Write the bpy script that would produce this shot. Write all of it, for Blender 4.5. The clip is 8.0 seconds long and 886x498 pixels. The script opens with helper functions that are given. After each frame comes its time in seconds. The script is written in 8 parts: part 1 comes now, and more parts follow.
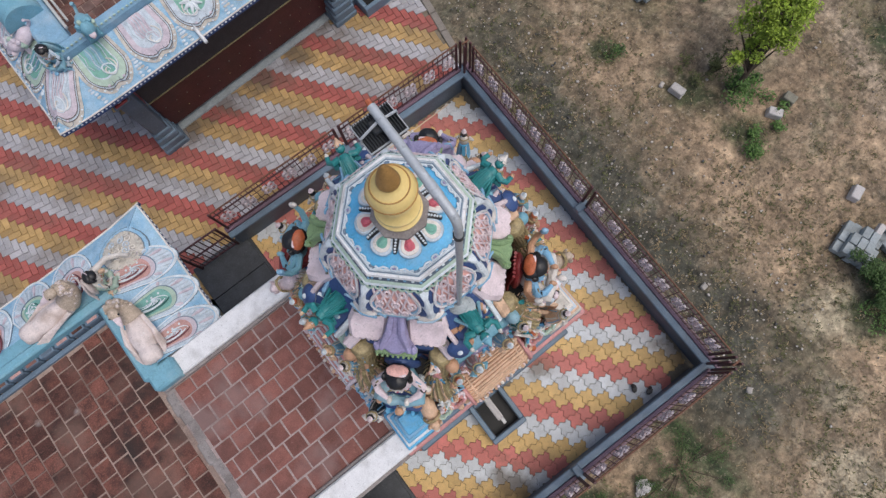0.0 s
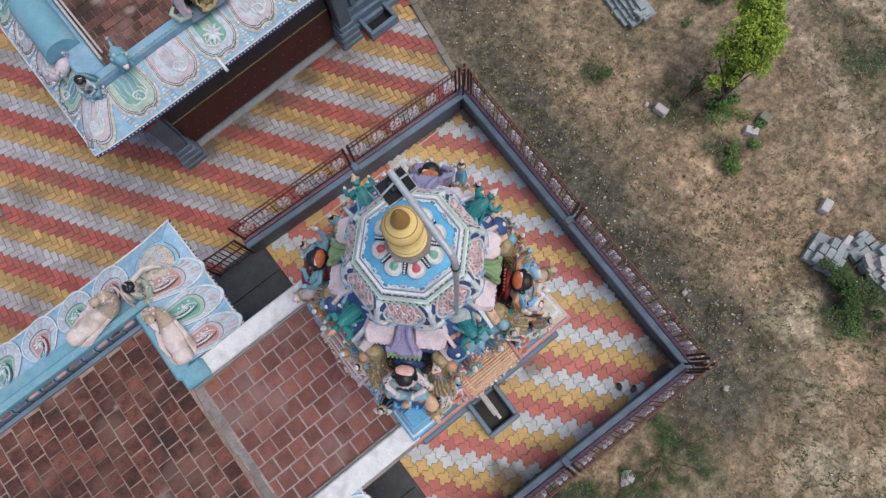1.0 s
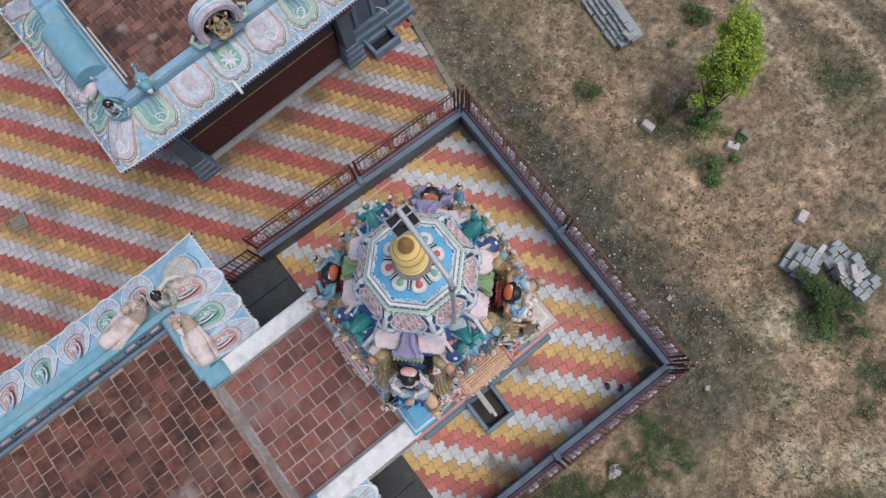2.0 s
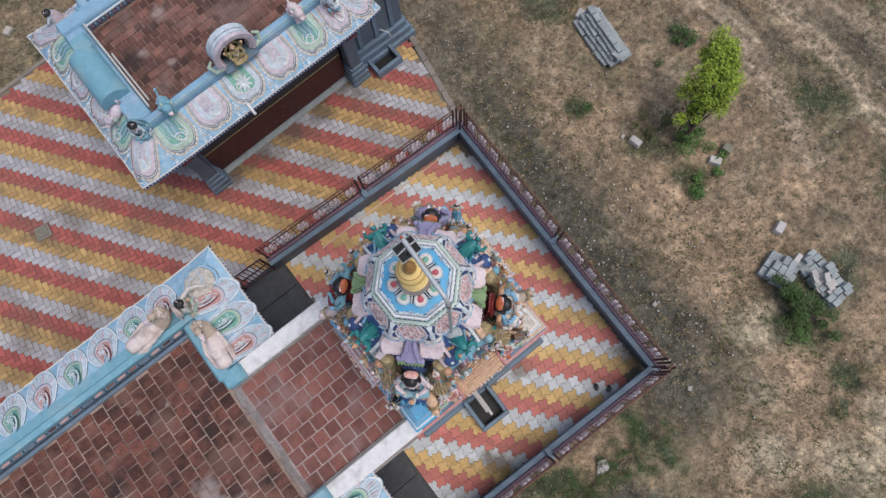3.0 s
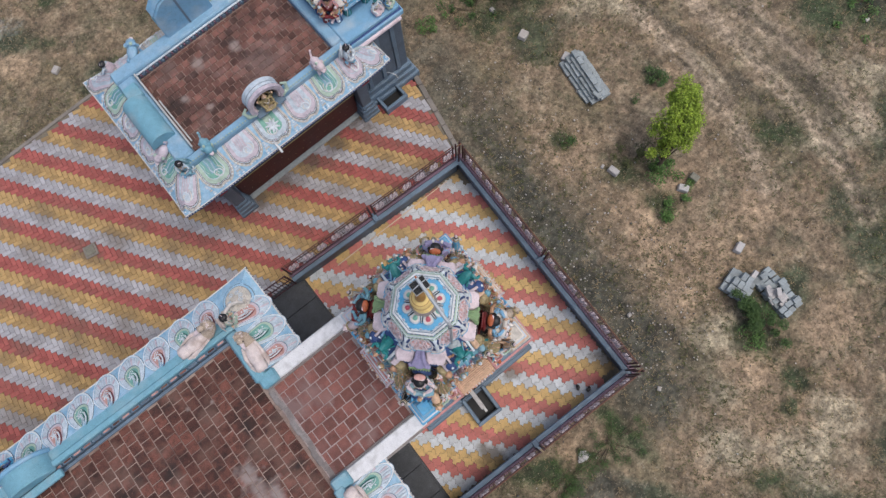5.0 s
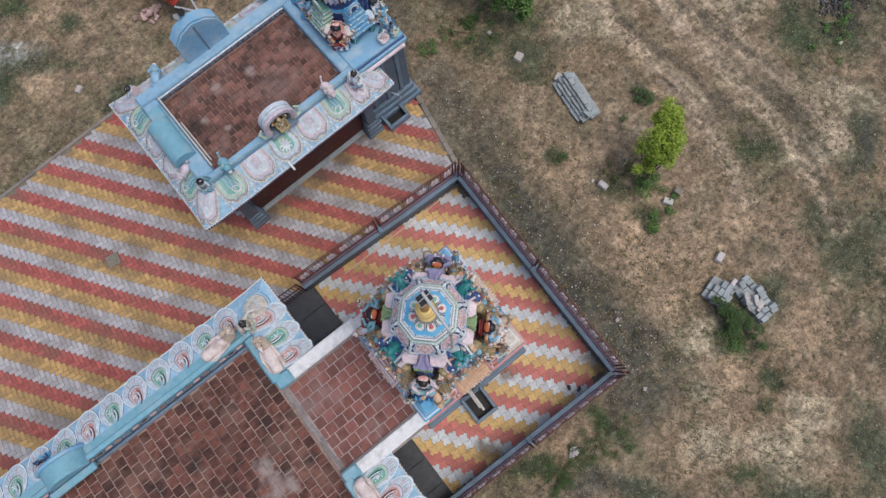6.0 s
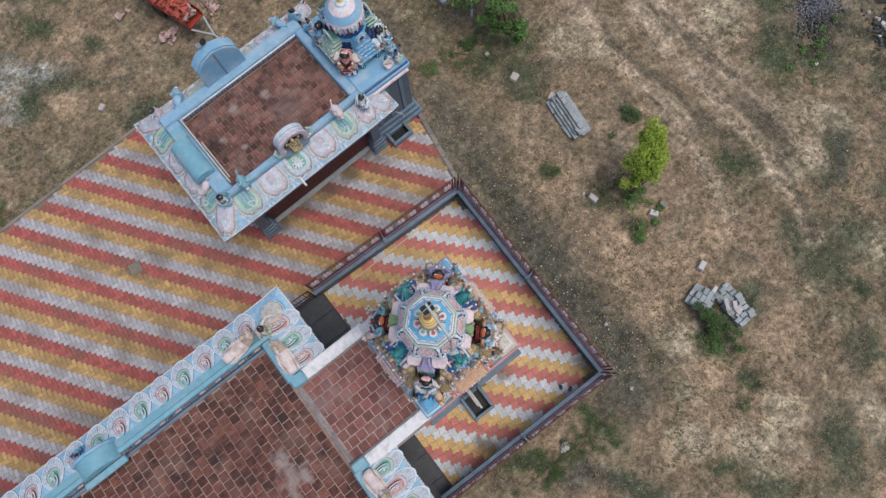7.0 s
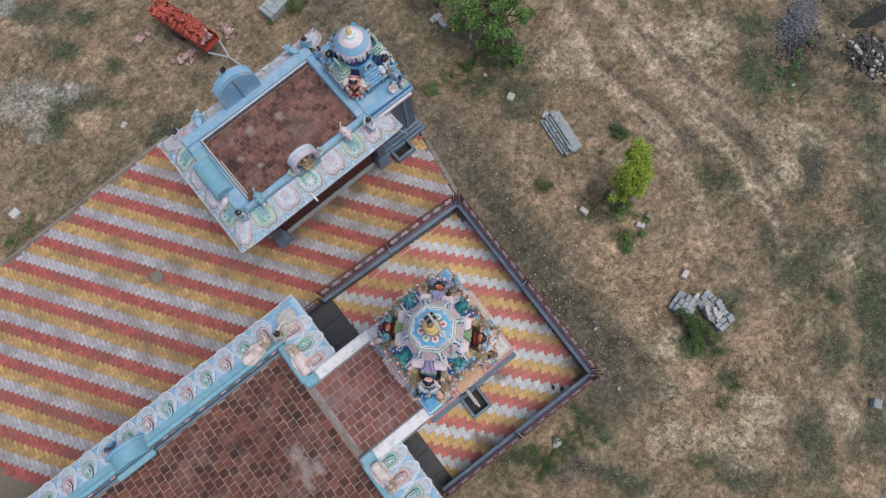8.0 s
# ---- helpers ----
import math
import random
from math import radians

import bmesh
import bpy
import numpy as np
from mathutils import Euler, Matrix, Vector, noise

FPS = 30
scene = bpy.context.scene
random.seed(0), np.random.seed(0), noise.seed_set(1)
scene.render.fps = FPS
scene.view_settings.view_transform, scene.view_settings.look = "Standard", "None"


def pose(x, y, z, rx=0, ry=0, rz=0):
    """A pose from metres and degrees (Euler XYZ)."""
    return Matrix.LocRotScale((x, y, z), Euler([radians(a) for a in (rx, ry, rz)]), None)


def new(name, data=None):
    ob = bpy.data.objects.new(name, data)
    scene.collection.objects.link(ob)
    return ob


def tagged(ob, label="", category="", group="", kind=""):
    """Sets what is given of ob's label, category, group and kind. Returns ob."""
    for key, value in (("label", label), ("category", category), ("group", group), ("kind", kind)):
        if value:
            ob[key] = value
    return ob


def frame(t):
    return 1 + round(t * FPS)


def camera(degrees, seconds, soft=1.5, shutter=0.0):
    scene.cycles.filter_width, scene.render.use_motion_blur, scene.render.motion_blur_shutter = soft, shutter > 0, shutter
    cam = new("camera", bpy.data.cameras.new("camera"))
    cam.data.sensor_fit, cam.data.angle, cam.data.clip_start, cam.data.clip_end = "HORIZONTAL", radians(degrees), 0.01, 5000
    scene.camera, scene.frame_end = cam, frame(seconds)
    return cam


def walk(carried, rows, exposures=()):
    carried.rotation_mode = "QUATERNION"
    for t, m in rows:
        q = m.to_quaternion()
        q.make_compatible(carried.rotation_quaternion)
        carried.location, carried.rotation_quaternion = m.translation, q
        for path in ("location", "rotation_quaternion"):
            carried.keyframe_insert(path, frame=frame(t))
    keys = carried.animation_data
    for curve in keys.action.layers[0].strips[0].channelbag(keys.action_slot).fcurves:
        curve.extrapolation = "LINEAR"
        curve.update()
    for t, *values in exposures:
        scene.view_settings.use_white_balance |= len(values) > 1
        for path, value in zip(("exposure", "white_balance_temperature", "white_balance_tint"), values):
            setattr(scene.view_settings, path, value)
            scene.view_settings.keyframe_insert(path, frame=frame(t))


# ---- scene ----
# ------------------------------------------------------------------ camera
cam = camera(74.0, 8.0, soft=1.4)
PATH = [
    (0.0, 0.040, -0.042, 12.828, 12.453, 1.989, -41.117),
    (0.5, 0.048, -0.064, 13.381, 12.463, 2.001, -41.129),
    (1.0, 0.052, -0.082, 13.894, 12.470, 2.022, -41.140),
    (1.5, 0.063, -0.097, 14.372, 12.478, 2.036, -41.150),
    (3.0, 0.163, -0.119, 15.839, 12.411, 2.080, -41.140),
    (3.5, 0.182, -0.119, 16.361, 12.424, 2.065, -41.143),
    (4.0, 0.192, -0.119, 16.900, 12.434, 2.057, -41.143),
    (4.5, 0.196, -0.121, 17.479, 12.450, 2.045, -41.142),
    (6.0, 0.188, -0.136, 19.425, 12.625, 1.913, -41.180),
    (6.5, 0.197, -0.154, 20.092, 12.647, 1.930, -41.183),
    (7.0, 0.214, -0.173, 20.861, 12.667, 1.959, -41.181),
    (7.5, 0.235, -0.190, 21.642, 12.692, 1.989, -41.177),
    (8.0, 0.256, -0.205, 22.441, 12.715, 2.030, -41.171),
]
walk(cam, [(t, pose(x, y, z, rx, ry, rz)) for t, x, y, z, rx, ry, rz in PATH],
     exposures=[(0.0, 0.06), (8.0, 0.06)])

# ------------------------------------------------------------------ light: an overcast day
SUN_ELEVATION, SUN_AZIMUTH = 70.0, 145.0
world = bpy.data.worlds.new("sky")
scene.world = world
world.use_nodes = True
wn = world.node_tree
wn.nodes.clear()
w_out = wn.nodes.new("ShaderNodeOutputWorld")
w_bg = wn.nodes.new("ShaderNodeBackground")
w_sky = wn.nodes.new("ShaderNodeTexSky")
w_sky.sky_type = "NISHITA"
w_sky.sun_disc = False
w_sky.sun_elevation = radians(SUN_ELEVATION)
w_sky.sun_rotation = radians(SUN_AZIMUTH)
w_sky.air_density, w_sky.dust_density, w_sky.ozone_density = 1.0, 4.0, 1.0
w_hue = wn.nodes.new("ShaderNodeHueSaturation")
w_hue.inputs["Saturation"].default_value = 1.0
wn.links.new(w_sky.outputs["Color"], w_hue.inputs["Color"])
wn.links.new(w_hue.outputs["Color"], w_bg.inputs["Color"])
w_bg.inputs["Strength"].default_value = 0.13
wn.links.new(w_bg.outputs["Background"], w_out.inputs["Surface"])
sun_data = bpy.data.lights.new("sun", "SUN")
sun_data.energy, sun_data.angle, sun_data.color = 1.0, radians(40), (1.0, 0.98, 0.95)
sun = new("sun", sun_data)
sun.matrix_world = pose(0, 0, 60, 90 - SUN_ELEVATION, 0, 180 - SUN_AZIMUTH)

# ------------------------------------------------------------------ materials


def mat(name, color, var=0.12, scale=9.0, rough=0.75, metal=0.0, bump=0.25, dirt=None, dirt_amount=0.4, dirt_scale=1.2, rand=0.0, grain=60.0, bloom=None, spots=(), spot=None, speck=0.35, relief=0.0):
    """A surface with fine grain, middle mottling and broad stains; rand varies it from piece to piece."""
    m = bpy.data.materials.new(name)
    m.use_nodes = True
    n, l = m.node_tree.nodes, m.node_tree.links
    b = n["Principled BSDF"]
    geo = n.new("ShaderNodeNewGeometry")
    col = n.new("ShaderNodeRGB")
    col.outputs[0].default_value = (*color, 1)
    last = col.outputs[0]

    def noise_at(s, detail=4.0):
        t = n.new("ShaderNodeTexNoise")
        t.inputs["Scale"].default_value, t.inputs["Detail"].default_value = s, detail
        l.new(geo.outputs["Position"], t.inputs["Vector"])
        return t

    def mix(a, factor, c, mode="MIX"):
        x = n.new("ShaderNodeMix")
        x.data_type, x.blend_type = "RGBA", mode
        l.new(a, x.inputs[6])
        if isinstance(c, tuple):
            x.inputs[7].default_value = (*c, 1)
        else:
            l.new(c, x.inputs[7])
        if isinstance(factor, float):
            x.inputs[0].default_value = factor
        else:
            l.new(factor, x.inputs[0])
        return x.outputs[2]

    def ramp(src, lo, hi, top=1.0):
        r = n.new("ShaderNodeMapRange")
        r.inputs["From Min"].default_value, r.inputs["From Max"].default_value = lo, hi
        r.inputs["To Max"].default_value = top
        l.new(src, r.inputs["Value"])
        return r.outputs["Result"]

    mid, fine = noise_at(scale), noise_at(grain, 3.0)
    last = mix(last, ramp(mid.outputs["Fac"], 0.3, 0.7), tuple(c * (1 - 1.6 * var) for c in color))
    last = mix(last, ramp(fine.outputs["Fac"], 0.45, 0.75, 0.6), tuple(min(1.0, c * (1 + 1.5 * var) + 0.01) for c in color))
    if rand:
        info = n.new("ShaderNodeObjectInfo")
        add = n.new("ShaderNodeMath")
        add.operation = "ADD"
        l.new(info.outputs["Random"], add.inputs[0])
        l.new(geo.outputs["Random Per Island"], add.inputs[1])
        fr = n.new("ShaderNodeMath")
        fr.operation = "FRACT"
        l.new(add.outputs[0], fr.inputs[0])
        hsv = n.new("ShaderNodeHueSaturation")
        l.new(ramp(fr.outputs[0], 0.0, 1.0), hsv.inputs["Value"])
        v = hsv.inputs["Value"].links[0].from_node
        v.inputs["To Min"].default_value, v.inputs["To Max"].default_value = 1 - rand, 1 + rand
        l.new(last, hsv.inputs["Color"])
        last = hsv.outputs["Color"]
    if dirt:
        big = noise_at(dirt_scale, 6.0)
        last = mix(last, ramp(big.outputs["Fac"], 0.48, 0.72, dirt_amount), dirt)
    if speck:
        # chipped and sooty specks
        last = mix(last, ramp(noise_at(grain * 0.55, 2.0).outputs["Fac"], 0.63, 0.70, speck), tuple(c * 0.30 for c in color))
        last = mix(last, ramp(noise_at(grain * 0.33, 3.0).outputs["Fac"], 0.36, 0.28, speck), tuple(min(0.8, c * 1.35 + 0.05) for c in color))
    if bloom:
        chalk = noise_at(1.3, 9.0)
        last = mix(last, ramp(chalk.outputs["Fac"], 0.50, 0.64, 0.45), bloom)
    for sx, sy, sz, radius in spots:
        # ragged-edged spots: lime splashes on tiles, darker brown patches on pavers
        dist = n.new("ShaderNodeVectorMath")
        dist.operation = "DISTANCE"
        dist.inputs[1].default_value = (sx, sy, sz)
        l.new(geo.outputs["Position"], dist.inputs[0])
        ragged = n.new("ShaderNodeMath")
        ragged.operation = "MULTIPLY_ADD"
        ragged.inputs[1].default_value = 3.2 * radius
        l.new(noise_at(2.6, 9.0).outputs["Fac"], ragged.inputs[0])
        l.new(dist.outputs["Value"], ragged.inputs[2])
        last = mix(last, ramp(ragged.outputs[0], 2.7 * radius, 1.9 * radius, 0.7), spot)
    l.new(last, b.inputs["Base Color"])
    b.inputs["Roughness"].default_value, b.inputs["Metallic"].default_value = rough, metal
    if bump:
        bp = n.new("ShaderNodeBump")
        bp.inputs["Strength"].default_value, bp.inputs["Distance"].default_value = bump, 0.012
        height = n.new("ShaderNodeMath")
        height.operation = "MULTIPLY_ADD"
        height.inputs[1].default_value = relief
        l.new(mid.outputs["Fac"], height.inputs[0])
        l.new(fine.outputs["Fac"], height.inputs[2])
        l.new(height.outputs[0], bp.inputs["Height"])
        l.new(bp.outputs["Normal"], b.inputs["Normal"])
    return m


GRIME = (0.06, 0.055, 0.05)
M = dict(
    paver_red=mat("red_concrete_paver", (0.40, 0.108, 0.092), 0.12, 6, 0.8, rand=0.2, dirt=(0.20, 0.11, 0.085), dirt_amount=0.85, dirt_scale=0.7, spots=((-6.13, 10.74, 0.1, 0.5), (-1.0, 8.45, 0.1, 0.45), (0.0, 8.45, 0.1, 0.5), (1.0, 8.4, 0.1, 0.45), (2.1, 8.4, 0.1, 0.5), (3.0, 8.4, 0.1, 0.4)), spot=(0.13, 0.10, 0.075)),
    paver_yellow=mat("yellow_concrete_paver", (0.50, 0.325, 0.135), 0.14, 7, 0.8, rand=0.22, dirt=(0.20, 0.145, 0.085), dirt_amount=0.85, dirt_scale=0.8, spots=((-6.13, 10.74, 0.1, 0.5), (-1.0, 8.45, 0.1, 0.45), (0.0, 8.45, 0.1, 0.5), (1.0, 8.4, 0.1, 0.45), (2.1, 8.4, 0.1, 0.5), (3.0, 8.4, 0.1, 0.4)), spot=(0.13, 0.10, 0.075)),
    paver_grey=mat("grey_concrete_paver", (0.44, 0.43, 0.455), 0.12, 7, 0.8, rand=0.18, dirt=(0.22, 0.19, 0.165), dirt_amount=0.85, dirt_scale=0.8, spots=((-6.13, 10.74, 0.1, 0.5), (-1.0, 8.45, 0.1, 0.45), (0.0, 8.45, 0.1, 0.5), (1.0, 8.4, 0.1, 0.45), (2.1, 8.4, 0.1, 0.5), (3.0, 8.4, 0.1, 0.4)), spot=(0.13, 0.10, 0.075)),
    yard_red=mat("clean_red_paver", (0.60, 0.205, 0.175), 0.12, 6, 0.8, rand=0.14, dirt=(0.30, 0.15, 0.12), dirt_amount=0.45, dirt_scale=0.9, spots=((-0.6, -2.3, 0.1, 0.55), (3.75, -2.55, 0.1, 0.4), (1.3, -0.9, 0.1, 0.3)), spot=(0.15, 0.11, 0.07)),
    yard_yellow=mat("clean_yellow_paver", (0.68, 0.46, 0.195), 0.14, 7, 0.8, rand=0.16, dirt=(0.28, 0.20, 0.11), dirt_amount=0.55, dirt_scale=0.8, spots=((-0.6, -2.3, 0.1, 0.55), (3.75, -2.55, 0.1, 0.4), (1.3, -0.9, 0.1, 0.3)), spot=(0.15, 0.11, 0.07)),
    yard_grey=mat("clean_grey_paver", (0.645, 0.675, 0.70), 0.12, 7, 0.8, rand=0.12, dirt=(0.32, 0.29, 0.27), dirt_amount=0.5, dirt_scale=0.8, spots=((-0.6, -2.3, 0.1, 0.55), (3.75, -2.55, 0.1, 0.4), (1.3, -0.9, 0.1, 0.3)), spot=(0.15, 0.11, 0.07)),
    joint=mat("sandy_joint", (0.21, 0.18, 0.135), 0.2, 12, 0.95),
    concrete=mat("concrete", (0.27, 0.24, 0.21), 0.15, 5, 0.9, dirt=(0.1, 0.085, 0.07), dirt_amount=0.6),
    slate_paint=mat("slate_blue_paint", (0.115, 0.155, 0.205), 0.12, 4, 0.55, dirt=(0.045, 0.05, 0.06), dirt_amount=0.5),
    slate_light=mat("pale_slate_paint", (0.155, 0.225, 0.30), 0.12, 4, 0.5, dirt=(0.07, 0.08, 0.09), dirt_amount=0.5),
    purple_paint=mat("plum_paint", (0.20, 0.125, 0.17), 0.15, 5, 0.6, dirt=GRIME, dirt_amount=0.4),
    iron=mat("maroon_painted_iron", (0.075, 0.022, 0.03), 0.2, 20, 0.5, dirt=(0.12, 0.05, 0.03), dirt_amount=0.5, dirt_scale=6),
    rust=mat("rusted_iron", (0.17, 0.075, 0.045), 0.25, 18, 0.75),
    medallion=mat("pale_pink_enamel", (0.68, 0.58, 0.61), 0.12, 20, 0.5, dirt=GRIME, dirt_amount=0.3, dirt_scale=8),
    tile=mat("weathered_clay_tile", (0.155, 0.057, 0.041), 0.45, 6, 0.85, rand=0.5, dirt=(0.026, 0.019, 0.017), dirt_amount=0.95, dirt_scale=1.5, bloom=(0.23, 0.135, 0.105), spots=((-5.0, 1.0, 3.84, 0.40), (-4.95, 1.6, 3.84, 0.28), (-5.3, 0.6, 3.84, 0.2), (-4.75, 0.7, 3.84, 0.2), (-5.22, 3.69, 3.84, 0.09), (-4.68, 3.44, 3.84, 0.08), (0.33, 11.23, 3.47, 0.22), (-0.6, 10.6, 3.47, 0.14)), spot=(0.36, 0.31, 0.29)),
    tile_pink=mat("washed_clay_tile", (0.25, 0.100, 0.080), 0.22, 7, 0.85, rand=0.28, dirt=(0.10, 0.05, 0.045), dirt_amount=0.6, dirt_scale=1.6, bloom=(0.30, 0.215, 0.205)),
    tile_joint=mat("pale_mortar", (0.38, 0.285, 0.24), 0.25, 8, 0.95, dirt=(0.09, 0.05, 0.04), dirt_amount=0.8, dirt_scale=0.9),
    vest_joint=mat("pale_grey_mortar", (0.42, 0.34, 0.32), 0.2, 10, 0.95, dirt=(0.16, 0.1, 0.09), dirt_amount=0.5, dirt_scale=1.4),
    grey_mortar=mat("grey_mortar_band", (0.30, 0.27, 0.26), 0.2, 8, 0.95, dirt=(0.12, 0.09, 0.08), dirt_amount=0.6),
    white=mat("weathered_whitewash", (0.80, 0.80, 0.81), 0.10, 9, 0.8, dirt=(0.30, 0.29, 0.28), dirt_amount=0.55, dirt_scale=3.2),
    sky=mat("sky_blue_paint", (0.21, 0.425, 0.62), 0.1, 7, 0.55, dirt=(0.5, 0.56, 0.58), dirt_amount=0.5, dirt_scale=2.0),
    aqua=mat("pale_aqua_paint", (0.19, 0.415, 0.52), 0.12, 6, 0.6, dirt=(0.42, 0.50, 0.52), dirt_amount=0.5, dirt_scale=1.8),
    eave=mat("chalky_blue_white_paint", (0.36, 0.56, 0.72), 0.16, 7, 0.65, dirt=(0.13, 0.36, 0.58), dirt_amount=0.8, dirt_scale=6.0),
    eave_cream=mat("weathered_cream_paint", (0.62, 0.58, 0.52), 0.16, 9, 0.65, dirt=(0.30, 0.28, 0.25), dirt_amount=0.65, dirt_scale=7),
    eave_pale=mat("weathered_blue_white_paint", (0.60, 0.68, 0.75), 0.16, 9, 0.65, dirt=(0.30, 0.38, 0.45), dirt_amount=0.65, dirt_scale=7),
    eave_blush=mat("weathered_blush_paint", (0.64, 0.56, 0.62), 0.16, 9, 0.65, dirt=(0.34, 0.31, 0.38), dirt_amount=0.6, dirt_scale=7),
    powder=mat("powder_blue_paint", (0.25, 0.44, 0.60), 0.12, 6, 0.6, dirt=(0.46, 0.54, 0.60), dirt_amount=0.55, dirt_scale=2.6),
    tile_old=mat("bleached_clay_tile", (0.19, 0.086, 0.066), 0.35, 5, 0.85, rand=0.55, dirt=(0.030, 0.022, 0.020), dirt_amount=0.9, dirt_scale=0.9, bloom=(0.30, 0.20, 0.175), spots=((0.33, 11.23, 3.47, 0.25), (-0.6, 10.6, 3.47, 0.16), (1.4, 10.9, 3.47, 0.2), (-0.2, 9.9, 3.47, 0.14)), spot=(0.38, 0.31, 0.28)),
    salmon=mat("salmon_lattice_paint", (0.80, 0.46, 0.41), 0.12, 14, 0.65, dirt=(0.48, 0.25, 0.23), dirt_amount=0.4, dirt_scale=7),
    oval_red=mat("dusty_terracotta_paint", (0.58, 0.34, 0.31), 0.2, 10, 0.65, dirt=(0.34, 0.17, 0.16), dirt_amount=0.6, dirt_scale=4),
    oval_green=mat("dusty_sea_green_paint", (0.19, 0.42, 0.37), 0.2, 10, 0.65, dirt=(0.09, 0.26, 0.23), dirt_amount=0.6, dirt_scale=4),
    maroon_stroke=mat("maroon_brush_stroke", (0.17, 0.045, 0.055), 0.2, 12, 0.6),
    teal_stroke=mat("dark_teal_brush_stroke", (0.025, 0.13, 0.12), 0.2, 12, 0.6),
    thatch=mat("straw_tuft_paint", (0.52, 0.43, 0.23), 0.3, 30, 0.8, dirt=(0.13, 0.10, 0.05), dirt_amount=0.7, dirt_scale=14, relief=1.0),
    outline=mat("brown_painted_outline", (0.15, 0.12, 0.11), 0.2, 14, 0.7),
    blue=mat("bright_blue_paint", (0.11, 0.44, 0.72), 0.12, 9, 0.5, dirt=(0.3, 0.4, 0.45), dirt_amount=0.35, dirt_scale=5),
    mid_blue=mat("strong_blue_paint", (0.065, 0.21, 0.38), 0.2, 9, 0.5, dirt=(0.2, 0.3, 0.38), dirt_amount=0.4, dirt_scale=4),
    deep_blue=mat("deep_blue_paint", (0.04, 0.085, 0.235), 0.15, 9, 0.5, dirt=(0.1, 0.12, 0.18), dirt_amount=0.3, dirt_scale=5),
    cream=mat("cream_paint", (0.76, 0.71, 0.66), 0.12, 12, 0.6, dirt=(0.32, 0.28, 0.25), dirt_amount=0.5, dirt_scale=4),
    pale=mat("blue_white_paint", (0.74, 0.80, 0.84), 0.12, 12, 0.6, dirt=(0.34, 0.38, 0.42), dirt_amount=0.5, dirt_scale=4),
    pink=mat("salmon_pink_paint", (0.62, 0.30, 0.29), 0.14, 12, 0.6, dirt=(0.3, 0.2, 0.18), dirt_amount=0.4, dirt_scale=5),
    rose=mat("rose_red_paint", (0.55, 0.11, 0.15), 0.14, 12, 0.55),
    blush=mat("blush_white_paint", (0.80, 0.67, 0.70), 0.12, 12, 0.65, dirt=(0.34, 0.27, 0.28), dirt_amount=0.5, dirt_scale=5),
    green=mat("sea_green_paint", (0.20, 0.46, 0.37), 0.14, 12, 0.55, dirt=(0.12, 0.22, 0.18), dirt_amount=0.4, dirt_scale=5),
    mint=mat("pale_mint_paint", (0.45, 0.58, 0.48), 0.12, 12, 0.6, dirt=(0.25, 0.28, 0.22), dirt_amount=0.4, dirt_scale=5),
    teal=mat("teal_paint", (0.025, 0.23, 0.235), 0.15, 12, 0.45),
    leafgreen=mat("leaf_green_paint", (0.24, 0.36, 0.18), 0.15, 12, 0.55),
    lilac=mat("lilac_paint", (0.34, 0.31, 0.50), 0.14, 12, 0.6, dirt=(0.2, 0.18, 0.26), dirt_amount=0.4, dirt_scale=6),
    skin=mat("warm_skin_tone_paint", (0.58, 0.33, 0.20), 0.12, 14, 0.5, dirt=(0.3, 0.2, 0.14), dirt_amount=0.3, dirt_scale=6),
    orange=mat("orange_paint", (0.50, 0.13, 0.05), 0.14, 14, 0.5),
    red=mat("dark_red_paint", (0.24, 0.028, 0.03), 0.15, 12, 0.5),
    black=mat("black_paint", (0.015, 0.014, 0.016), 0.2, 12, 0.4),
    ochre=mat("dull_gold_paint", (0.44, 0.35, 0.18), 0.25, 18, 0.55, dirt=(0.14, 0.10, 0.05), dirt_amount=0.6, dirt_scale=9),
    gold=mat("gold_paint", (0.98, 0.74, 0.30), 0.04, 8, 0.22, metal=0.1, bump=0.04, speck=0.1, dirt=(0.55, 0.38, 0.14), dirt_amount=0.3, dirt_scale=6),
    copper=mat("copper_brown_paint", (0.45, 0.25, 0.08), 0.12, 8, 0.5, metal=0.1, bump=0.05),
    straw=mat("peach_straw_paint", (0.74, 0.50, 0.34), 0.14, 14, 0.65, dirt=(0.3, 0.18, 0.12), dirt_amount=0.4, dirt_scale=7),
    olive=mat("olive_grey_stone", (0.23, 0.22, 0.17), 0.16, 12, 0.75, dirt=(0.1, 0.09, 0.07), dirt_amount=0.5, dirt_scale=5),
    swan=mat("cream_plumage_paint", (0.75, 0.65, 0.62), 0.12, 12, 0.65, dirt=(0.34, 0.24, 0.19), dirt_amount=0.6, dirt_scale=4),
    tan=mat("tan_plumage_paint", (0.52, 0.42, 0.33), 0.2, 24, 0.7),
    maroon_wall=mat("oxblood_wall_paint", (0.085, 0.022, 0.020), 0.2, 5, 0.55, dirt=(0.045, 0.022, 0.022), dirt_amount=0.6, dirt_scale=1.5),
    dull_black=mat("dull_black_paint", (0.045, 0.043, 0.048), 0.2, 6, 0.6),
    grey_metal=mat("galvanised_steel", (0.50, 0.53, 0.56), 0.08, 14, 0.45, metal=0.25, bump=0.05),
    dark_metal=mat("dark_lamp_housing", (0.035, 0.038, 0.042), 0.15, 14, 0.45, metal=0.3, bump=0.05),
    granite=mat("dark_granite", (0.062, 0.067, 0.075), 0.3, 5, 0.5, dirt=(0.022, 0.024, 0.027), dirt_amount=0.7, dirt_scale=1.5),
    water=mat("still_dark_water", (0.004, 0.004, 0.004), 0.1, 4, 0.6, bump=0.0),
